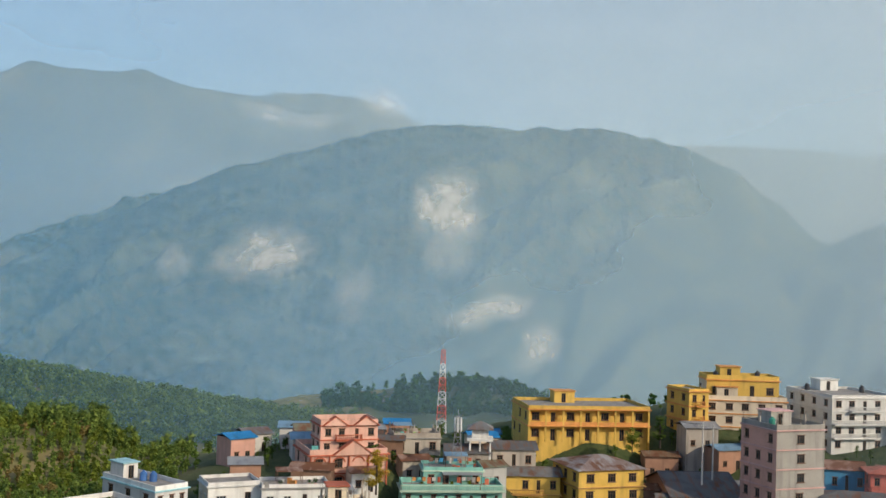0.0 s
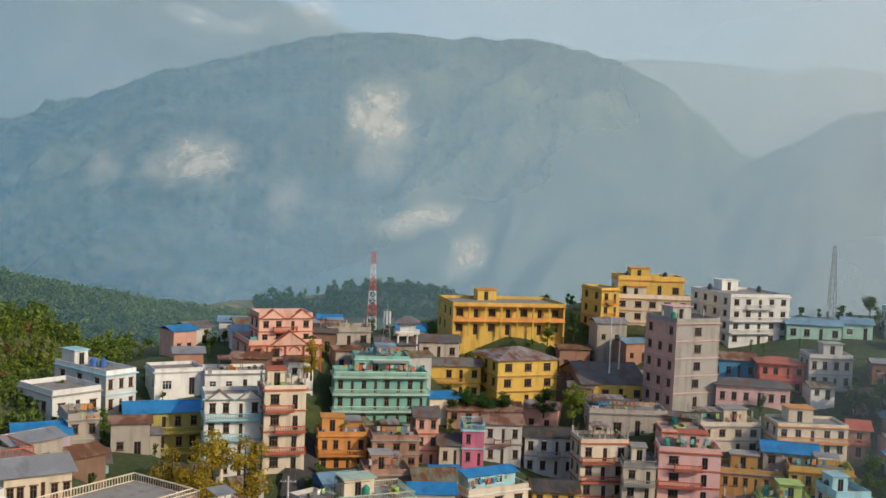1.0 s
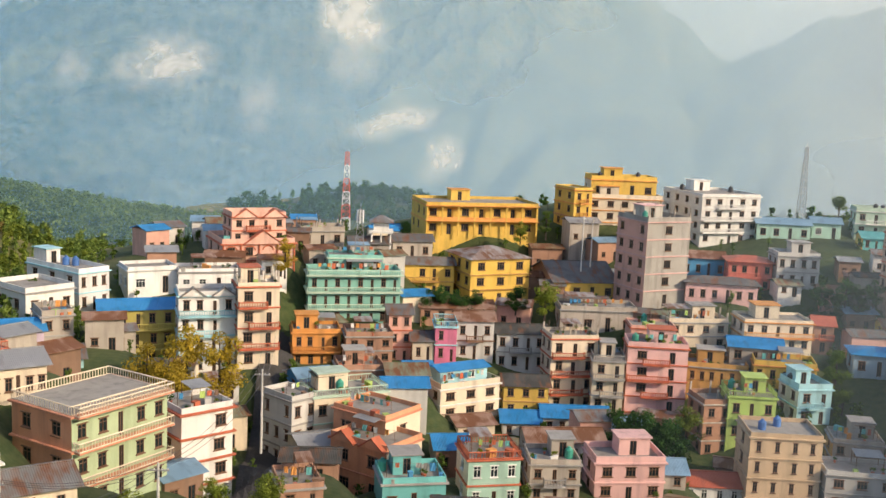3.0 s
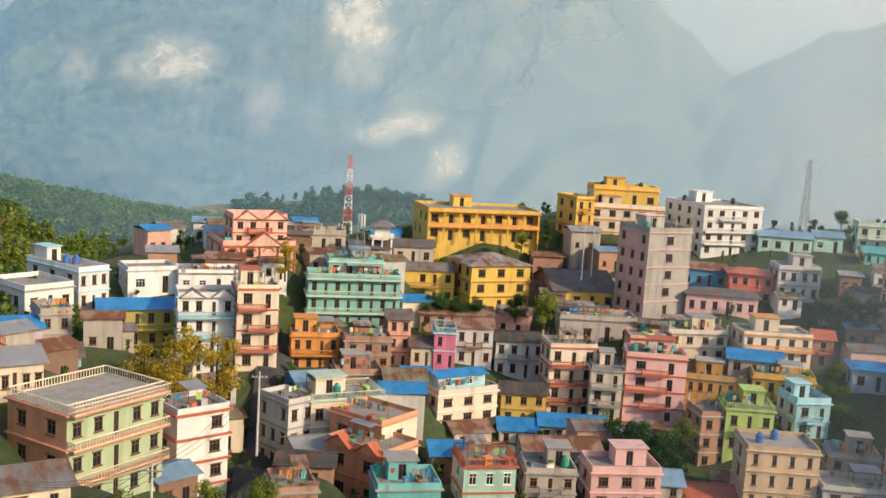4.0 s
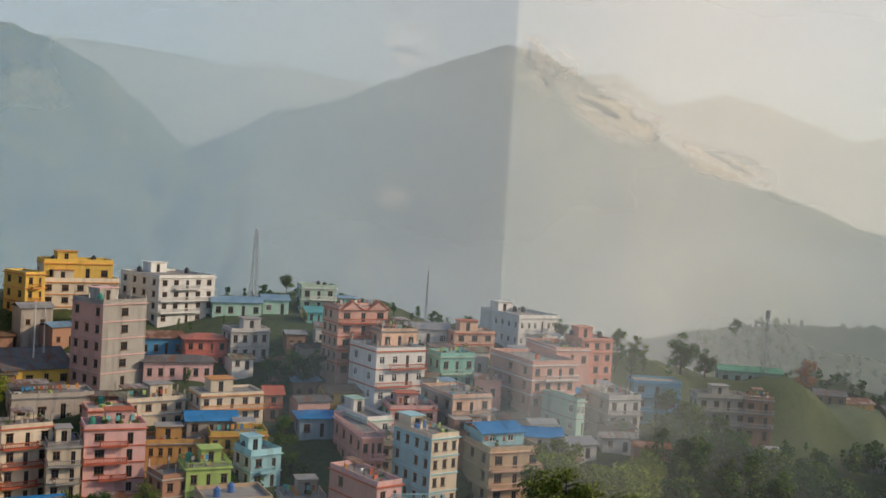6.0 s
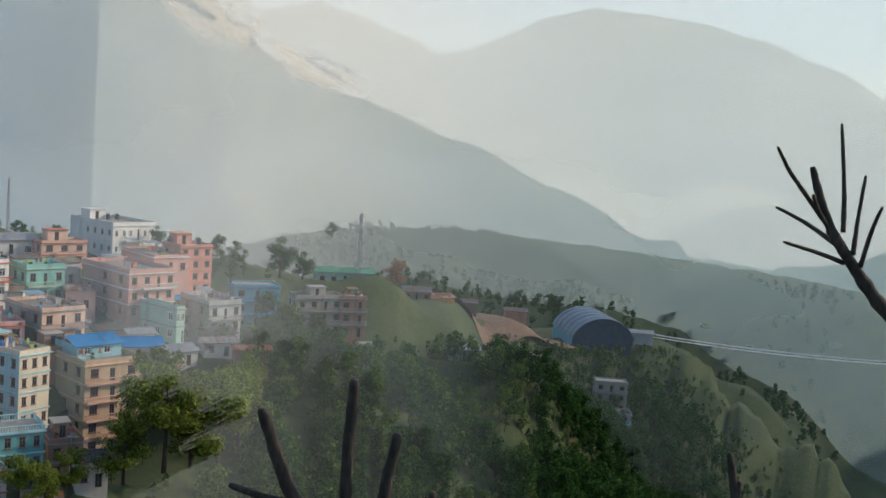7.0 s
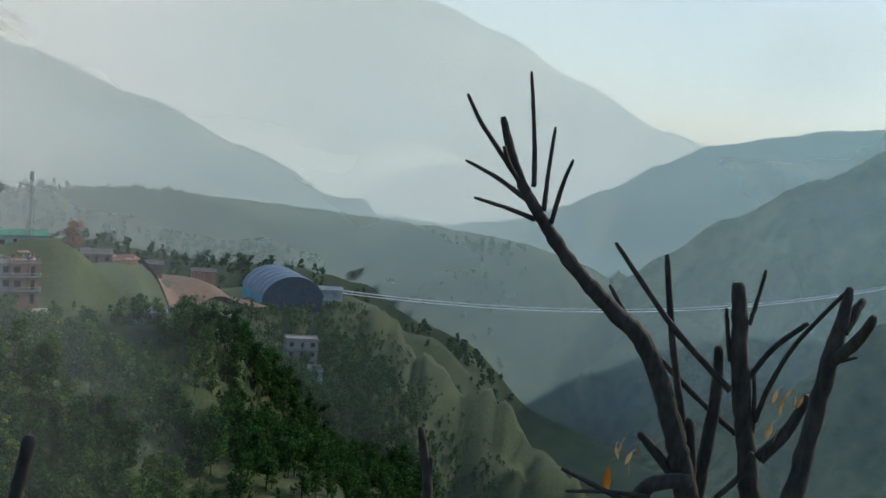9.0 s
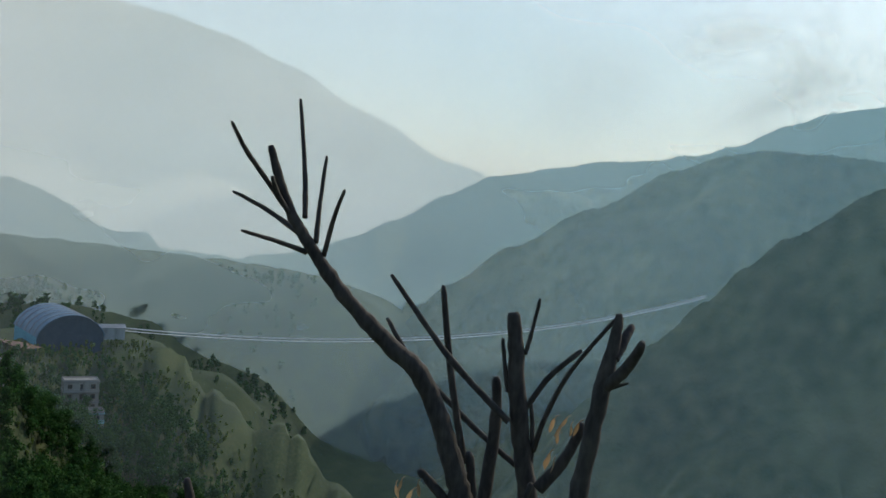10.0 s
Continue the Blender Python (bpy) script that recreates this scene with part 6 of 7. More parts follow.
def pole(x, y, z, height):
    t = tagged(new("utility_pole"), "weathered utility pole with a crossarm beside the houses", "pole", "utility poles")
    t.location = (x, y, z)
    bm = bmesh.new()
    tube(bm, [(0, 0, -1), (0, 0, height * 0.5), (0, 0, height)], [0.16, 0.13, 0.10], 8)
    part("shaft", bm, PAINT["pale"], t)
    bm = bmesh.new()
    box(bm, -0.9, -0.06, height - 0.7, 0.9, 0.06, height - 0.58)
    part("crossarm", bm, STEEL, t)
    for q in (-0.8, -0.3, 0.3, 0.8):
        bm = bmesh.new()
        tube(bm, [(q, 0, height - 0.58), (q, 0, height - 0.44)], [0.05, 0.04], 6)
        part("insulator", bm, PAINT["white"], t)
    return t


def pavilion(x, y, z, w):
    t = tagged(new("pavilion"), "small white two-tier pavilion with a grey roof", "pavilion")
    t.location = (x, y, z)
    h = w / 2
    for sx in (-1, 0, 1):
        for sy in (-1, 1):
            bm = bmesh.new()
            tube(bm, [(sx * h * 0.85, sy * h * 0.85, -2), (sx * h * 0.85, sy * h * 0.85, 3.2)], [0.2, 0.18], 8)
            part("column", bm, PAINT["white"], t)
    bm = bmesh.new()
    box(bm, -h * 1.1, -h * 1.1, 3.2, h * 1.1, h * 1.1, 3.6)
    part("slab", bm, PAINT["white"], t)
    bm = bmesh.new()
    box(bm, -h * 0.7, -h * 0.7, 3.6, h * 0.7, h * 0.7, 5.2)
    part("upper_room", bm, PAINT["white"], t)
    bm = bmesh.new()
    hip_roof(bm, w * 0.95, w * 0.95, 5.2, 1.3, 0.35)
    part("roof", bm, ROOF["grey"], t)
    return t


lattice_mast(-8.3, 261.9, -37.3, 22.5, 1.3, True, 'red and white lattice radio mast behind the town')
lattice_mast(101.3, 252.4, -26.3, 17.7, 0.9, False, 'grey steel lattice mast on the ridge')
lattice_mast(136.1, 223.8, -29.7, 13.1, 0.28, False, 'thin guyed steel antenna mast')
lattice_mast(229.8, 195.9, -42.7, 19.7, 0.8, False, 'grey mobile phone mast with panel antennas', True)
lattice_mast(-3.4, 192.5, -29.3, 8.4, 0.9, False, 'white mobile phone mast on a hotel roof', True)
pavilion(0.4, 208.0, -30.1, 4.2)
pole(38.7, 202.3, -31.4, 9.7)
pole(40.6, 203.0, -30.6, 8.5)
pole(-17.3, 90.4, -40.1, 9.0)
pole(-12.7, 124.3, -41.2, 9.0)
pole(-26.7, 79.7, -36.9, 8.5)
pole(-16.5, 179.2, -41.1, 9.0)


# ---- vaulted sports hall, its yard, and the footbridge ----
def sports_hall(az, el, dist, width, length, high):
    a = radians(az)
    x, y, z = dist * math.sin(a), dist * math.cos(a), dist * math.tan(radians(el))
    t = tagged(new("sports_hall"), "large hall with a blue-grey vaulted sheet roof", "hall")
    t.matrix_basis = pose(x, y, z, 0, 0, -az + 18)
    n = 18
    arc = [(-width / 2 * math.cos(math.pi * (0.06 + 0.88 * k / n)) / math.cos(math.pi * 0.06), high * (0.35 + 0.65 * math.sin(math.pi * k / n))) for k in range(n + 1)]
    bm = bmesh.new()
    rows = 8
    for q0, q1 in ((0.0, 0.0), (0.25, 0.25)):
        pass
    g = [[bm.verts.new((u, -length / 2 - 0.8 + (length + 1.6) * j / rows, v)) for u, v in arc] for j in range(rows + 1)]
    g2 = [[bm.verts.new((u * 0.985, -length / 2 - 0.8 + (length + 1.6) * j / rows, v - 0.2)) for u, v in arc] for j in range(rows + 1)]
    for j in range(rows):
        for k in range(n):
            bm.faces.new((g[j][k], g[j][k + 1], g[j + 1][k + 1], g[j + 1][k]))
            bm.faces.new((g2[j][k], g2[j + 1][k], g2[j + 1][k + 1], g2[j][k + 1]))
    for j in (0, rows):
        for k in range(n):
            bm.faces.new((g[j][k], g[j][k + 1], g2[j][k + 1], g2[j][k]))
    part("vault_roof", bm, ROOF["hall"], t)
    for yy in (-length / 2, length / 2):
        bm = bmesh.new()
        f = [bm.verts.new((u * 0.98, yy, v - 0.2)) for u, v in arc]
        f = [bm.verts.new((-width / 2 * 0.98, yy, -3))] + f + [bm.verts.new((width / 2 * 0.98, yy, -3))]
        bm.faces.new(f)
        part("end_wall", bm, PAINT["hallwall"], t)
    for sx in (-1, 1):
        bm = bmesh.new()
        box(bm, sx * width * 0.485 - 0.15, -length / 2 + 0.01, -3, sx * width * 0.485 + 0.15, length / 2 - 0.01, high * 0.36)
        part("side_wall", bm, PAINT["bluewall"], t)
    for j in range(5):
        yy = -length / 2 + length * (j + 0.5) / 5
        bm = bmesh.new()
        tube(bm, [(u * 1.01, yy, v + 0.05) for u, v in arc], [0.16] * (n + 1), 5)
        part("roof_rib", bm, STEEL, t)
    return t


def ground_strip(name, label, path, width, material, lift, category):
    """A level-edged strip laid on the ground along a path of (x, y)."""
    pts = []
    for (ax, ay), (bx, by) in zip(path, path[1:]):
        k = max(2, int(math.hypot(bx - ax, by - ay) / 3))
        pts += [(ax + (bx - ax) * i / k, ay + (by - ay) * i / k) for i in range(k)]
    pts.append(path[-1])
    verts, faces = [], []
    cols = 6
    for i, (px, py) in enumerate(pts):
        qx, qy = pts[min(i + 1, len(pts) - 1)]
        rx, ry = pts[max(i - 1, 0)]
        d = Vector((qx - rx, qy - ry, 0)).normalized()
        n = Vector((-d.y, d.x, 0))
        for c in range(cols + 1):
            p = Vector((px, py, 0)) + n * width * (c / cols - 0.5)
            verts.append((p.x, p.y, up_at(p.x, p.y) + lift))
    for i in range(len(pts) - 1):
        for c in range(cols):
            q = i * (cols + 1) + c
            faces.append((q, q + 1, q + cols + 2, q + cols + 1))
    me = bpy.data.meshes.new(name)
    me.from_pydata(verts, [], faces)
    me.materials.append(material)
    return tagged(new(name, me), label, category, kind="structure")


ASPHALT = earth("worn_asphalt", [(0.3, (0.035, 0.034, 0.033)), (0.6, (0.06, 0.058, 0.055)), (0.8, (0.11, 0.10, 0.09))], 0.3, 3.0)
RED_SOIL = earth("red_soil_yard", [(0.3, (0.14, 0.085, 0.055)), (0.6, (0.21, 0.13, 0.085)), (0.8, (0.27, 0.19, 0.13))], 0.06, 0.8)
ground_strip("road", "steep worn asphalt road between the houses", ROAD, 4.6, ASPHALT, 0.75, "road")
ground_strip("yard", "bare red-soil playing field by the hall", [polar(54.5, 0, 360)[:2], polar(60.2, 0, 418)[:2]], 34, RED_SOIL, 1.6, "yard")
sports_hall(62.7, -10.4, 450, 27.0, 30.0, 13.5)


def low_shed(az, el, dist, w, d, h, yaw, wall, sheet, label):
    a = radians(az)
    t = tagged(new("shed"), label, "shed", "low sheds")
    t.matrix_basis = pose(dist * math.sin(a), dist * math.cos(a), dist * math.tan(radians(el)), 0, 0, -az + yaw)
    bm = bmesh.new()
    panel(bm, (-w / 2, -d / 2, -2), (1, 0, 0), (0, -1, 0), w, h + 2, [(w * 0.2, 2.8, w * 0.2 + 1.2, 3.9), (w * 0.6, 2.0, w * 0.6 + 1.0, 4.0)] if h > 2.5 else [])
    panel(bm, (w / 2, -d / 2, -2), (0, 1, 0), (1, 0, 0), d, h + 2, [])
    panel(bm, (-w / 2, d / 2, -2), (0, -1, 0), (-1, 0, 0), d, h + 2, [])
    panel(bm, (w / 2, d / 2, -2), (-1, 0, 0), (0, 1, 0), w, h + 2, [])
    part("walls", bm, PAINT[wall], t)
    bm = bmesh.new()
    gable_roof(bm, w, d, h, d * 0.15, 0.5)
    part("roof", bm, ROOF[sheet], t)
    return t


low_shed(65.3, -9.9, 446, 10, 6, 3, 10, "pale", "greymetal", "long grey-roofed shed beside the hall")
low_shed(58.4, -9.4, 420, 9, 6, 3, 5, "brick", "slate", "small brick shed by the yard")
low_shed(55.6, -9.2, 372, 8, 6, 3, 5, "brown", "slate", "small brown shed by the yard")
low_shed(54.0, -9.1, 350, 10, 7, 3.2, 30, "ochre", "rust", "low ochre shed on the yard's edge")


def bridge(p, q, sag, width, label):
    """A suspension footbridge: two main cables, two handrail cables, hangers and a plank deck."""
    t = tagged(new("suspension_bridge"), label, "bridge")
    p, q = Vector(p), Vector(q)
    side = (q - p).cross(Vector((0, 0, 1))).normalized() * width / 2
    n = 90

    def at(k):
        s = k / n
        return p.lerp(q, s) - Vector((0, 0, 4 * sag * s * (1 - s)))

    bm = bmesh.new()
    v = [(bm.verts.new(at(k) - side), bm.verts.new(at(k) + side), bm.verts.new(at(k) + side - Vector((0, 0, 0.12))), bm.verts.new(at(k) - side - Vector((0, 0, 0.12)))) for k in range(n + 1)]
    for k in range(n):
        for i in range(4):
            bm.faces.new((v[k][i], v[k][(i + 1) % 4], v[k + 1][(i + 1) % 4], v[k + 1][i]))
    # White on deck, cables and hangers imitates sunlight glinting on the steel.
    part("deck", bm, MAST_WHITE, t)
    for s in (-1, 1):
        bm = bmesh.new()
        tube(bm, [at(k) + side * s + Vector((0, 0, 1.1)) for k in range(n + 1)], [0.13] * (n + 1), 5)
        part("hand_cable", bm, MAST_WHITE, t)
        bm = bmesh.new()
        for k in range(0, n + 1):
            beam(bm, at(k) + side * s, at(k) + side * s + Vector((0, 0, 1.1)), 0.03, 3)
        part("hangers", bm, MAST_WHITE, t)
    return t


bridge(polar(65.6, -9.7, 446), polar(97.0, -5.25, 640), 13.5, 1.6, "long steel suspension footbridge across the gorge")

# ---- water glinting on the far plain ----
WATER, _nt, _b = nodes_of("river_water")
_b.inputs["Base Color"].default_value = (0.25, 0.3, 0.33, 1)
_b.inputs["Roughness"].default_value = 0.18
bump(_nt, _b, noise_tex(_nt, 0.08, 3).outputs[0], 0.3, 1.0)


def pool(az, el, dist, w, d, seed):
    x, y, z = polar(az, el, dist)
    bm = bmesh.new()
    ring = []
    for k in range(26):
        a = k * math.tau / 26
        r = 1 + 0.45 * noise.noise(Vector((math.cos(a) * 1.3, math.sin(a) * 1.3, seed)))
        ring.append(bm.verts.new((w * r * math.cos(a), d * r * math.sin(a), 0.0)))
    bm.faces.new(ring)
    ob = new("river", mesh_of("river", bm, WATER))
    ob.matrix_basis = pose(x, y, z, 0, 0, -az)
    return tagged(ob, "bright reach of river on the far plain", "river", "river reaches", "structure")


pool(83.9, -0.75, 4550, 30, 130, 1.0)
pool(83.7, -1.15, 4400, 22, 90, 2.0)
pool(83.4, -1.5, 4250, 18, 60, 3.0)
pool(81.6, -2.1, 4000, 26, 60, 4.0)
pool(80.6, -2.5, 3800, 20, 40, 5.0)


# ---- the pruned bare tree in front of the camera ----
TREE_BARK, _nt, _b = nodes_of("pruned_bark")
_n1, _n2 = noise_tex(_nt, 9, 6), noise_tex(_nt, 60, 4, stretch=(1, 1, 0.35))
_c = ramp(_nt, _n1.outputs[0], [(0.3, (0.018, 0.014, 0.011)), (0.55, (0.045, 0.036, 0.028)), (0.75, (0.09, 0.074, 0.058))])
_nt.links.new(blend(_nt, 0.4, _c.outputs[0], ramp(_nt, _n2.outputs[0], [(0.35, (0.012, 0.010, 0.008)), (0.7, (0.10, 0.084, 0.066))]).outputs[0]), _b.inputs["Base Color"])
_b.inputs["Roughness"].default_value = 0.85
bump(_nt, _b, _n2.outputs[0], 0.7, 0.006)
LEAF_ORANGE = leafy("dry_orange_leaf", (0.40, 0.12, 0.02), (0.62, 0.25, 0.04))
LEAF_PALE = leafy("dry_pale_leaf", (0.36, 0.22, 0.10), (0.55, 0.38, 0.20))
BARE = tagged(new("bare_tree"), "pruned leafless tree with stubby limbs and a few dry leaves", "tree")
STUMPS = tagged(new("cut_shrub"), "cut-back bare stems beside the path", "shrub")


def wood(root, name, stations):
    """A gnarled limb through (x, y, z, radius) stations, subdivided with knots and slight bends."""
    rng = random.Random(int(stations[0][0] * 1000) + len(stations))
    P, Rr = [], []
    m = len(stations)
    for i in range(m - 1):
        p0, p1, p2, p3 = (Vector(stations[min(max(k, 0), m - 1)][:3]) for k in (i - 1, i, i + 1, i + 2))
        r1, r2 = stations[i][3], stations[i + 1][3]
        for j in range(6):
            t = j / 6
            c = 0.5 * ((2 * p1) + (p2 - p0) * t + (2 * p0 - 5 * p1 + 4 * p2 - p3) * t * t + (3 * p1 - p0 - 3 * p2 + p3) * t ** 3)
            r = r1 + (r2 - r1) * t
            P.append(c + Vector((rng.gauss(0, 1), rng.gauss(0, 1), rng.gauss(0, 1))) * r * 0.05)
            Rr.append(r * rng.uniform(0.95, 1.04) * (1.12 if rng.random() < 0.08 else 1))
    P.append(Vector(stations[-1][:3]))
    Rr.append(stations[-1][3] * 0.7)
    bm = bmesh.new()
    tube(bm, P, Rr, 10)
    ob = part(name, bm, TREE_BARK, root)
    for f in ob.data.polygons:
        f.use_smooth = True


def limb(name, *stations):
    wood(BARE, name, stations)


def stump(name, *stations):
    wood(STUMPS, name, stations)


def leaf(x, y, z, size, tone):
    """A drooping dry leaf: a folded blade on a short stalk."""
    rng = random.Random(int(x * 9973) + int(z * 7919))
    bm = bmesh.new()
    rows = []
    for i in range(6):
        s = i / 5
        wd = size * 0.3 * math.sin(math.pi * (0.1 + 0.88 * s)) ** 0.8
        rows.append([bm.verts.new((q * wd, -0.3 * abs(q) * wd + size * 0.25 * s * s, -size * 2 * s)) for q in (-1, 0, 1)])
    for a, b in zip(rows, rows[1:]):
        for k in range(2):
            bm.faces.new((a[k], a[k + 1], b[k + 1], b[k]))
    tube(bm, [(0, 0, 0), (size * 0.2, 0, size * 0.5), (size * 0.5, 0, size * 0.7)], [0.0012, 0.0014, 0.0016], 5)
    ob = part("leaf", bm, LEAF_ORANGE if tone == "orange" else LEAF_PALE, BARE, "dry orange leaf" if tone == "orange" else "curled pale dry leaf")
    ob.matrix_basis = pose(x, y, z, rng.uniform(-20, 20), rng.uniform(-25, 25), rng.uniform(-120, 0))


limb('limb', (3.193, 0.216, -1.187, 0.0406), (3.190, 0.252, -1.017, 0.0372), (3.187, 0.284, -0.917, 0.0339), (3.184, 0.320, -0.818, 0.0322), (3.179, 0.367, -0.703, 0.0305), (3.171, 0.429, -0.591, 0.0288), (3.156, 0.530, -0.509, 0.0254), (3.139, 0.622, -0.425, 0.0220), (3.121, 0.706, -0.332, 0.0203), (3.108, 0.763, -0.253, 0.0186), (3.093, 0.820, -0.173, 0.0152), (3.082, 0.863, -0.076, 0.0135), (3.072, 0.897, 0.026, 0.0102))
limb('twig', (3.093, 0.820, -0.173, 0.0085), (3.022, 0.890, -0.066, 0.0075), (2.957, 0.930, 0.007, 0.0066), (2.897, 0.955, 0.078, 0.0048))
limb('twig', (3.101, 0.788, -0.170, 0.0085), (3.157, 0.815, -0.037, 0.0069), (3.207, 0.859, 0.171, 0.0056))
limb('twig', (3.110, 0.753, -0.238, 0.0085), (3.159, 0.763, -0.135, 0.0069), (3.210, 0.767, 0.010, 0.0052))
limb('twig', (3.116, 0.728, -0.273, 0.0085), (3.072, 0.696, -0.159, 0.0067), (3.028, 0.663, -0.079, 0.0049))
limb('twig', (3.097, 0.805, -0.213, 0.0085), (3.144, 0.917, -0.159, 0.0069), (3.186, 1.035, -0.118, 0.0053))
limb('twig', (3.104, 0.777, -0.268, 0.0085), (3.026, 0.838, -0.240, 0.0066), (2.940, 0.919, -0.213, 0.0049))
limb('twig', (3.093, 0.819, -0.183, 0.0068), (3.052, 0.856, -0.112, 0.0067), (3.017, 0.869, -0.060, 0.0058))
limb('limb', (3.300, 0.036, -1.184, 0.0332), (3.299, 0.074, -1.013, 0.0314), (3.298, 0.104, -0.859, 0.0297), (3.297, 0.136, -0.705, 0.0279), (3.296, 0.165, -0.500, 0.0244), (3.295, 0.180, -0.399, 0.0192))
limb('limb', (3.100, -0.034, -1.097, 0.0295), (3.100, -0.048, -0.964, 0.0279), (3.099, -0.070, -0.775, 0.0246), (3.099, -0.095, -0.560, 0.0246), (3.098, -0.115, -0.430, 0.0180), (3.098, -0.121, -0.347, 0.0098))
limb('branch', (3.098, -0.102, -0.559, 0.0180), (3.046, -0.162, -0.474, 0.0161), (2.994, -0.184, -0.405, 0.0111))
limb('branch', (3.098, -0.118, -0.477, 0.0164), (3.137, -0.144, -0.423, 0.0150), (3.176, -0.164, -0.386, 0.0101))
limb('twig', (3.098, -0.116, -0.557, 0.0066), (3.096, -0.165, -0.536, 0.0033))
limb('branch', (3.342, 0.229, -1.131, 0.0230), (3.343, 0.215, -0.927, 0.0213), (3.344, 0.206, -0.745, 0.0177), (3.343, 0.216, -0.607, 0.0142))
limb('twig', (3.387, 0.293, -0.898, 0.0126), (3.381, 0.361, -0.615, 0.0117), (3.375, 0.408, -0.350, 0.0090))
limb('twig', (3.246, 0.161, -0.720, 0.0103), (3.266, 0.334, -0.574, 0.0104), (3.288, 0.436, -0.469, 0.0088), (3.303, 0.560, -0.327, 0.0071))
limb('twig', (3.347, 0.133, -0.873, 0.0089), (3.406, 0.273, -0.788, 0.0099), (3.450, 0.478, -0.626, 0.0092), (3.500, 0.596, -0.489, 0.0075))
limb('twig', (3.298, 0.119, -0.688, 0.0087), (3.300, 0.054, -0.579, 0.0087), (3.300, -0.032, -0.492, 0.0079))
limb('twig', (3.299, 0.082, -0.810, 0.0087), (3.233, 0.051, -0.677, 0.0077), (3.167, -0.007, -0.530, 0.0067), (3.098, -0.119, -0.354, 0.0049))
limb('twig', (3.297, 0.134, -0.522, 0.0070), (3.298, 0.119, -0.442, 0.0061), (3.298, 0.106, -0.351, 0.0052))
limb('twig', (3.295, 0.174, -0.641, 0.0070), (3.295, 0.189, -0.573, 0.0070), (3.294, 0.205, -0.480, 0.0052))
limb('twig', (3.299, 0.083, -0.872, 0.0070), (3.299, 0.092, -0.733, 0.0070), (3.298, 0.107, -0.648, 0.0052))
limb('branch', (3.187, 0.292, -0.988, 0.0169), (3.180, 0.359, -0.920, 0.0152), (3.174, 0.406, -0.875, 0.0102))
limb('branch', (3.091, 0.234, -0.966, 0.0213), (3.081, 0.343, -0.999, 0.0230), (3.072, 0.414, -1.092, 0.0197))
limb('twig', (3.024, 0.395, -1.047, 0.0097), (3.012, 0.479, -1.013, 0.0081), (2.992, 0.592, -0.972, 0.0065))
limb('twig', (3.032, 0.334, -1.019, 0.0081), (3.017, 0.446, -1.021, 0.0065), (2.996, 0.574, -1.038, 0.0048))
limb('branch', (3.250, 0.056, -0.907, 0.0206), (3.250, -0.017, -0.806, 0.0172), (3.250, -0.055, -0.696, 0.0138))
limb('branch', (3.241, 0.240, -1.029, 0.0172), (3.240, 0.254, -0.907, 0.0155), (3.239, 0.269, -0.822, 0.0120))
limb('twig', (3.196, 0.162, -1.038, 0.0085), (3.198, 0.099, -0.953, 0.0085), (3.199, 0.076, -0.879, 0.0085))
limb('stub', (2.840, 0.967, -1.230, 0.0175), (2.847, 0.947, -1.093, 0.0159), (2.842, 0.962, -0.972, 0.0143), (2.835, 0.981, -0.881, 0.0095))
limb('twig', (2.847, 0.947, -1.038, 0.0095), (2.848, 0.944, -0.967, 0.0079))
stump('stem', (1.911, 1.763, -1.220, 0.0201), (1.915, 1.759, -1.063, 0.0185), (1.915, 1.759, -0.840, 0.0170), (1.919, 1.754, -0.670, 0.0155))
stump('stem', (1.974, 1.692, -1.224, 0.0201), (1.983, 1.681, -1.065, 0.0185), (1.995, 1.668, -0.934, 0.0170), (2.007, 1.653, -0.820, 0.0155))
stump('stem', (1.892, 1.784, -1.218, 0.0247), (1.827, 1.850, -1.059, 0.0232), (1.783, 1.892, -0.930, 0.0201), (1.736, 1.935, -0.763, 0.0170))
stump('branch', (1.821, 1.856, -1.034, 0.0124), (1.767, 1.907, -1.024, 0.0108), (1.678, 1.986, -0.983, 0.0093))
stump('stem', (2.068, 1.576, -1.226, 0.0139), (2.073, 1.570, -1.065, 0.0124), (2.076, 1.565, -0.984, 0.0108))
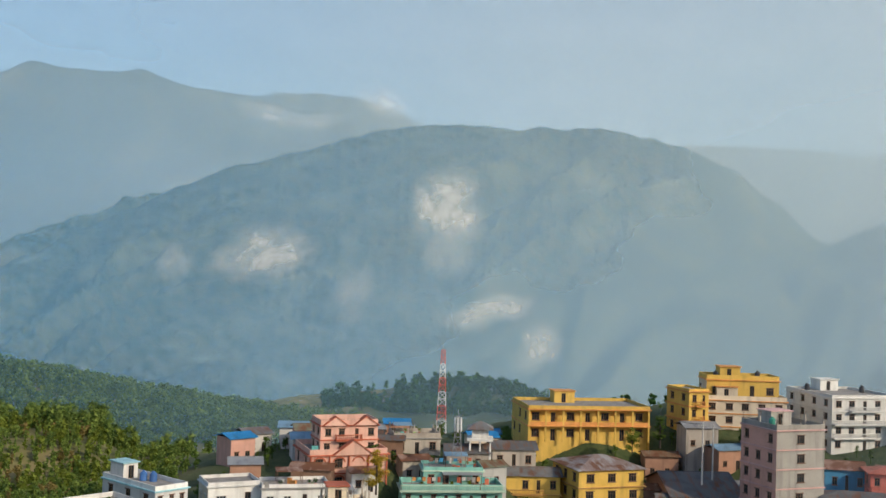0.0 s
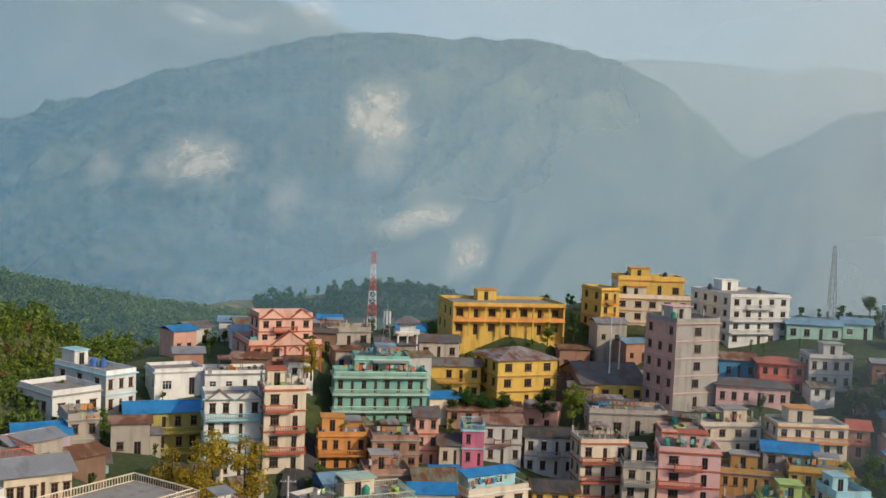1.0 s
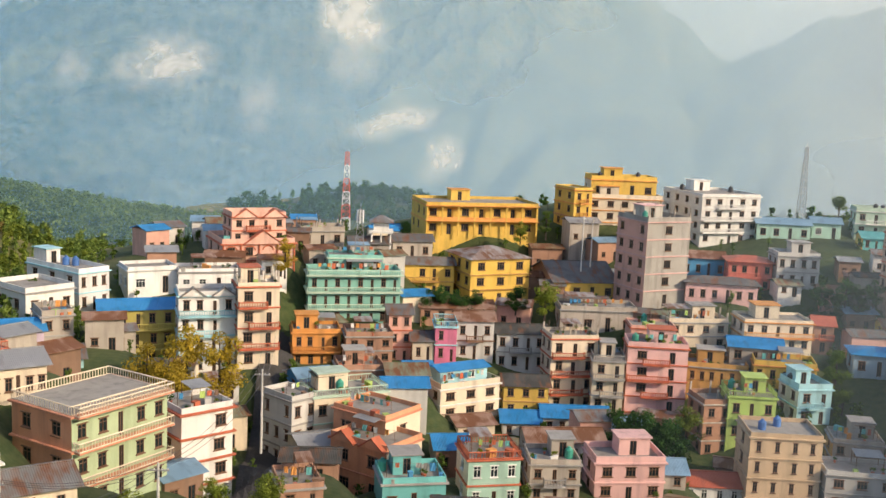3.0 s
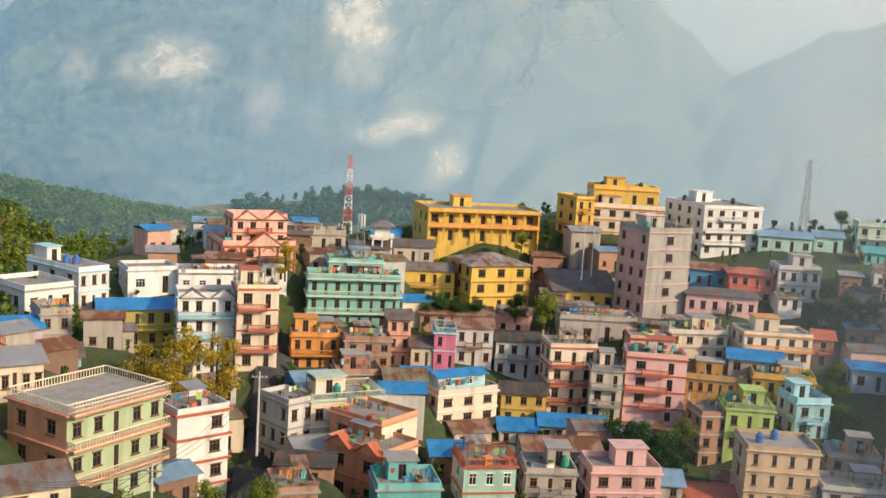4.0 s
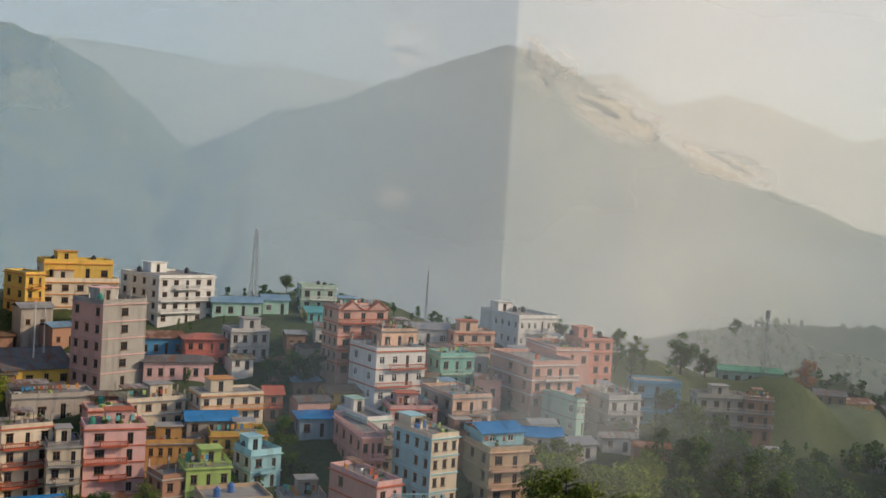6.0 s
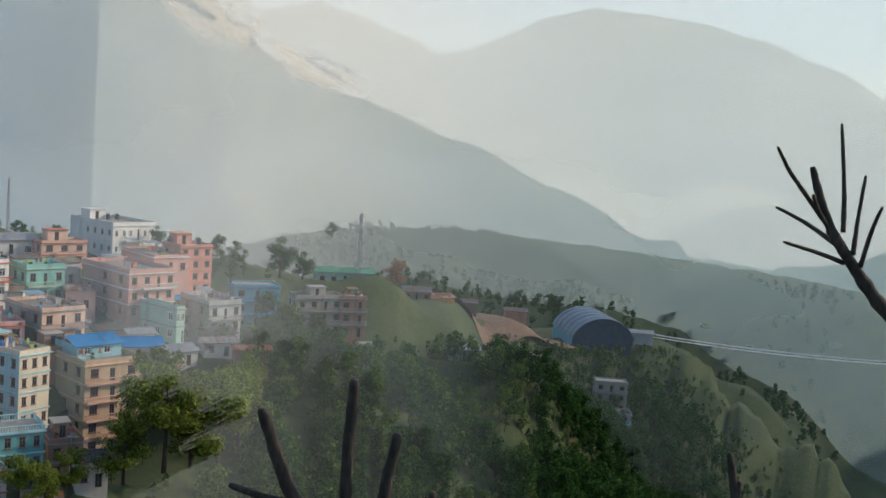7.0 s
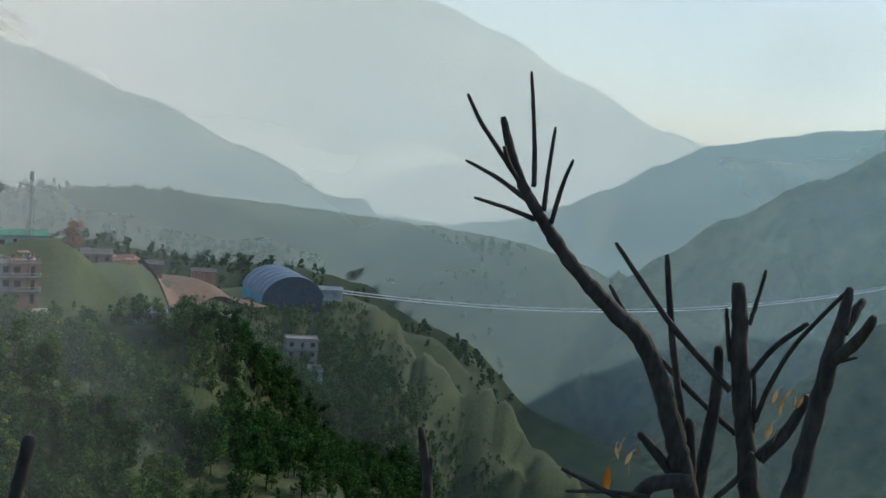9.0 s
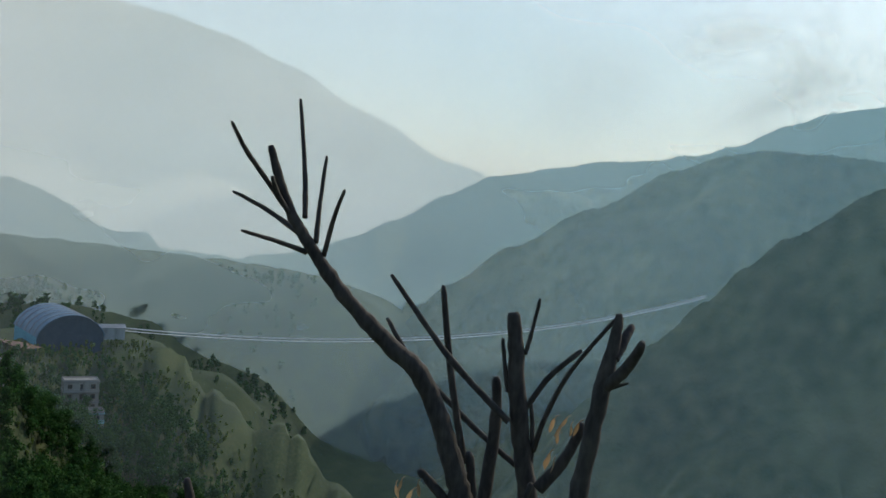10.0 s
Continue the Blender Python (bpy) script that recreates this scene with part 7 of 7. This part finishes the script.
stump('branch', (2.084, 1.554, -1.078, 0.0093), (2.090, 1.546, -1.053, 0.0077), (2.095, 1.539, -1.025, 0.0062))
leaf(3.143, 0.481, -0.993, 0.045, 'orange')
leaf(3.153, 0.416, -0.933, 0.022, 'pale')
leaf(3.148, 0.449, -0.906, 0.020, 'pale')
leaf(3.155, 0.401, -0.913, 0.020, 'pale')
leaf(3.146, 0.464, -0.923, 0.020, 'pale')
leaf(3.152, 0.422, -0.969, 0.020, 'pale')
leaf(3.200, 0.029, -0.684, 0.022, 'pale')
leaf(3.200, 0.007, -0.697, 0.022, 'pale')
leaf(3.200, 0.012, -0.728, 0.02, 'pale')
leaf(3.200, 0.032, -0.786, 0.02, 'pale')
leaf(3.200, 0.018, -0.809, 0.020, 'pale')
leaf(3.200, -0.021, -0.700, 0.018, 'pale')
leaf(3.200, -0.042, -0.688, 0.020, 'pale')
leaf(3.200, -0.007, -0.677, 0.017, 'pale')
leaf(3.200, 0.041, -0.804, 0.020, 'pale')


# ---- power lines ----
def power_line(a, b, sag, label):
    """Three sagging wires between two pole tops."""
    t = tagged(new("power_line"), label, "power line", "power lines")
    a, b = Vector(a), Vector(b)
    side = (b - a).cross(Vector((0, 0, 1))).normalized()
    for off in (-0.7, 0.0, 0.7):
        bm = bmesh.new()
        tube(bm, [a.lerp(b, k / 16) + side * off - Vector((0, 0, 4 * sag * (k / 16) * (1 - k / 16))) for k in range(17)], [0.022] * 17, 4)
        part("wire", bm, TANK_BLACK, t)


power_line((-26.7, 79.7, -28.7), (-17.3, 90.4, -31.4), 1.0, 'sagging black power wires between poles')
power_line((-17.3, 90.4, -31.4), (-12.7, 124.3, -32.5), 1.5, 'sagging black power wires between poles')
power_line((-12.7, 124.3, -32.5), (-16.4, 179.2, -32.5), 1.5, 'sagging black power wires between poles')
power_line((-17.3, 90.4, -31.7), (-21.0, 77.2, -29.8), 0.6, 'sagging black power wires between poles')
power_line((38.2, 202.4, -22.0), (28.5, 220.2, -19.6), 1.2, 'sagging black power wires between poles')
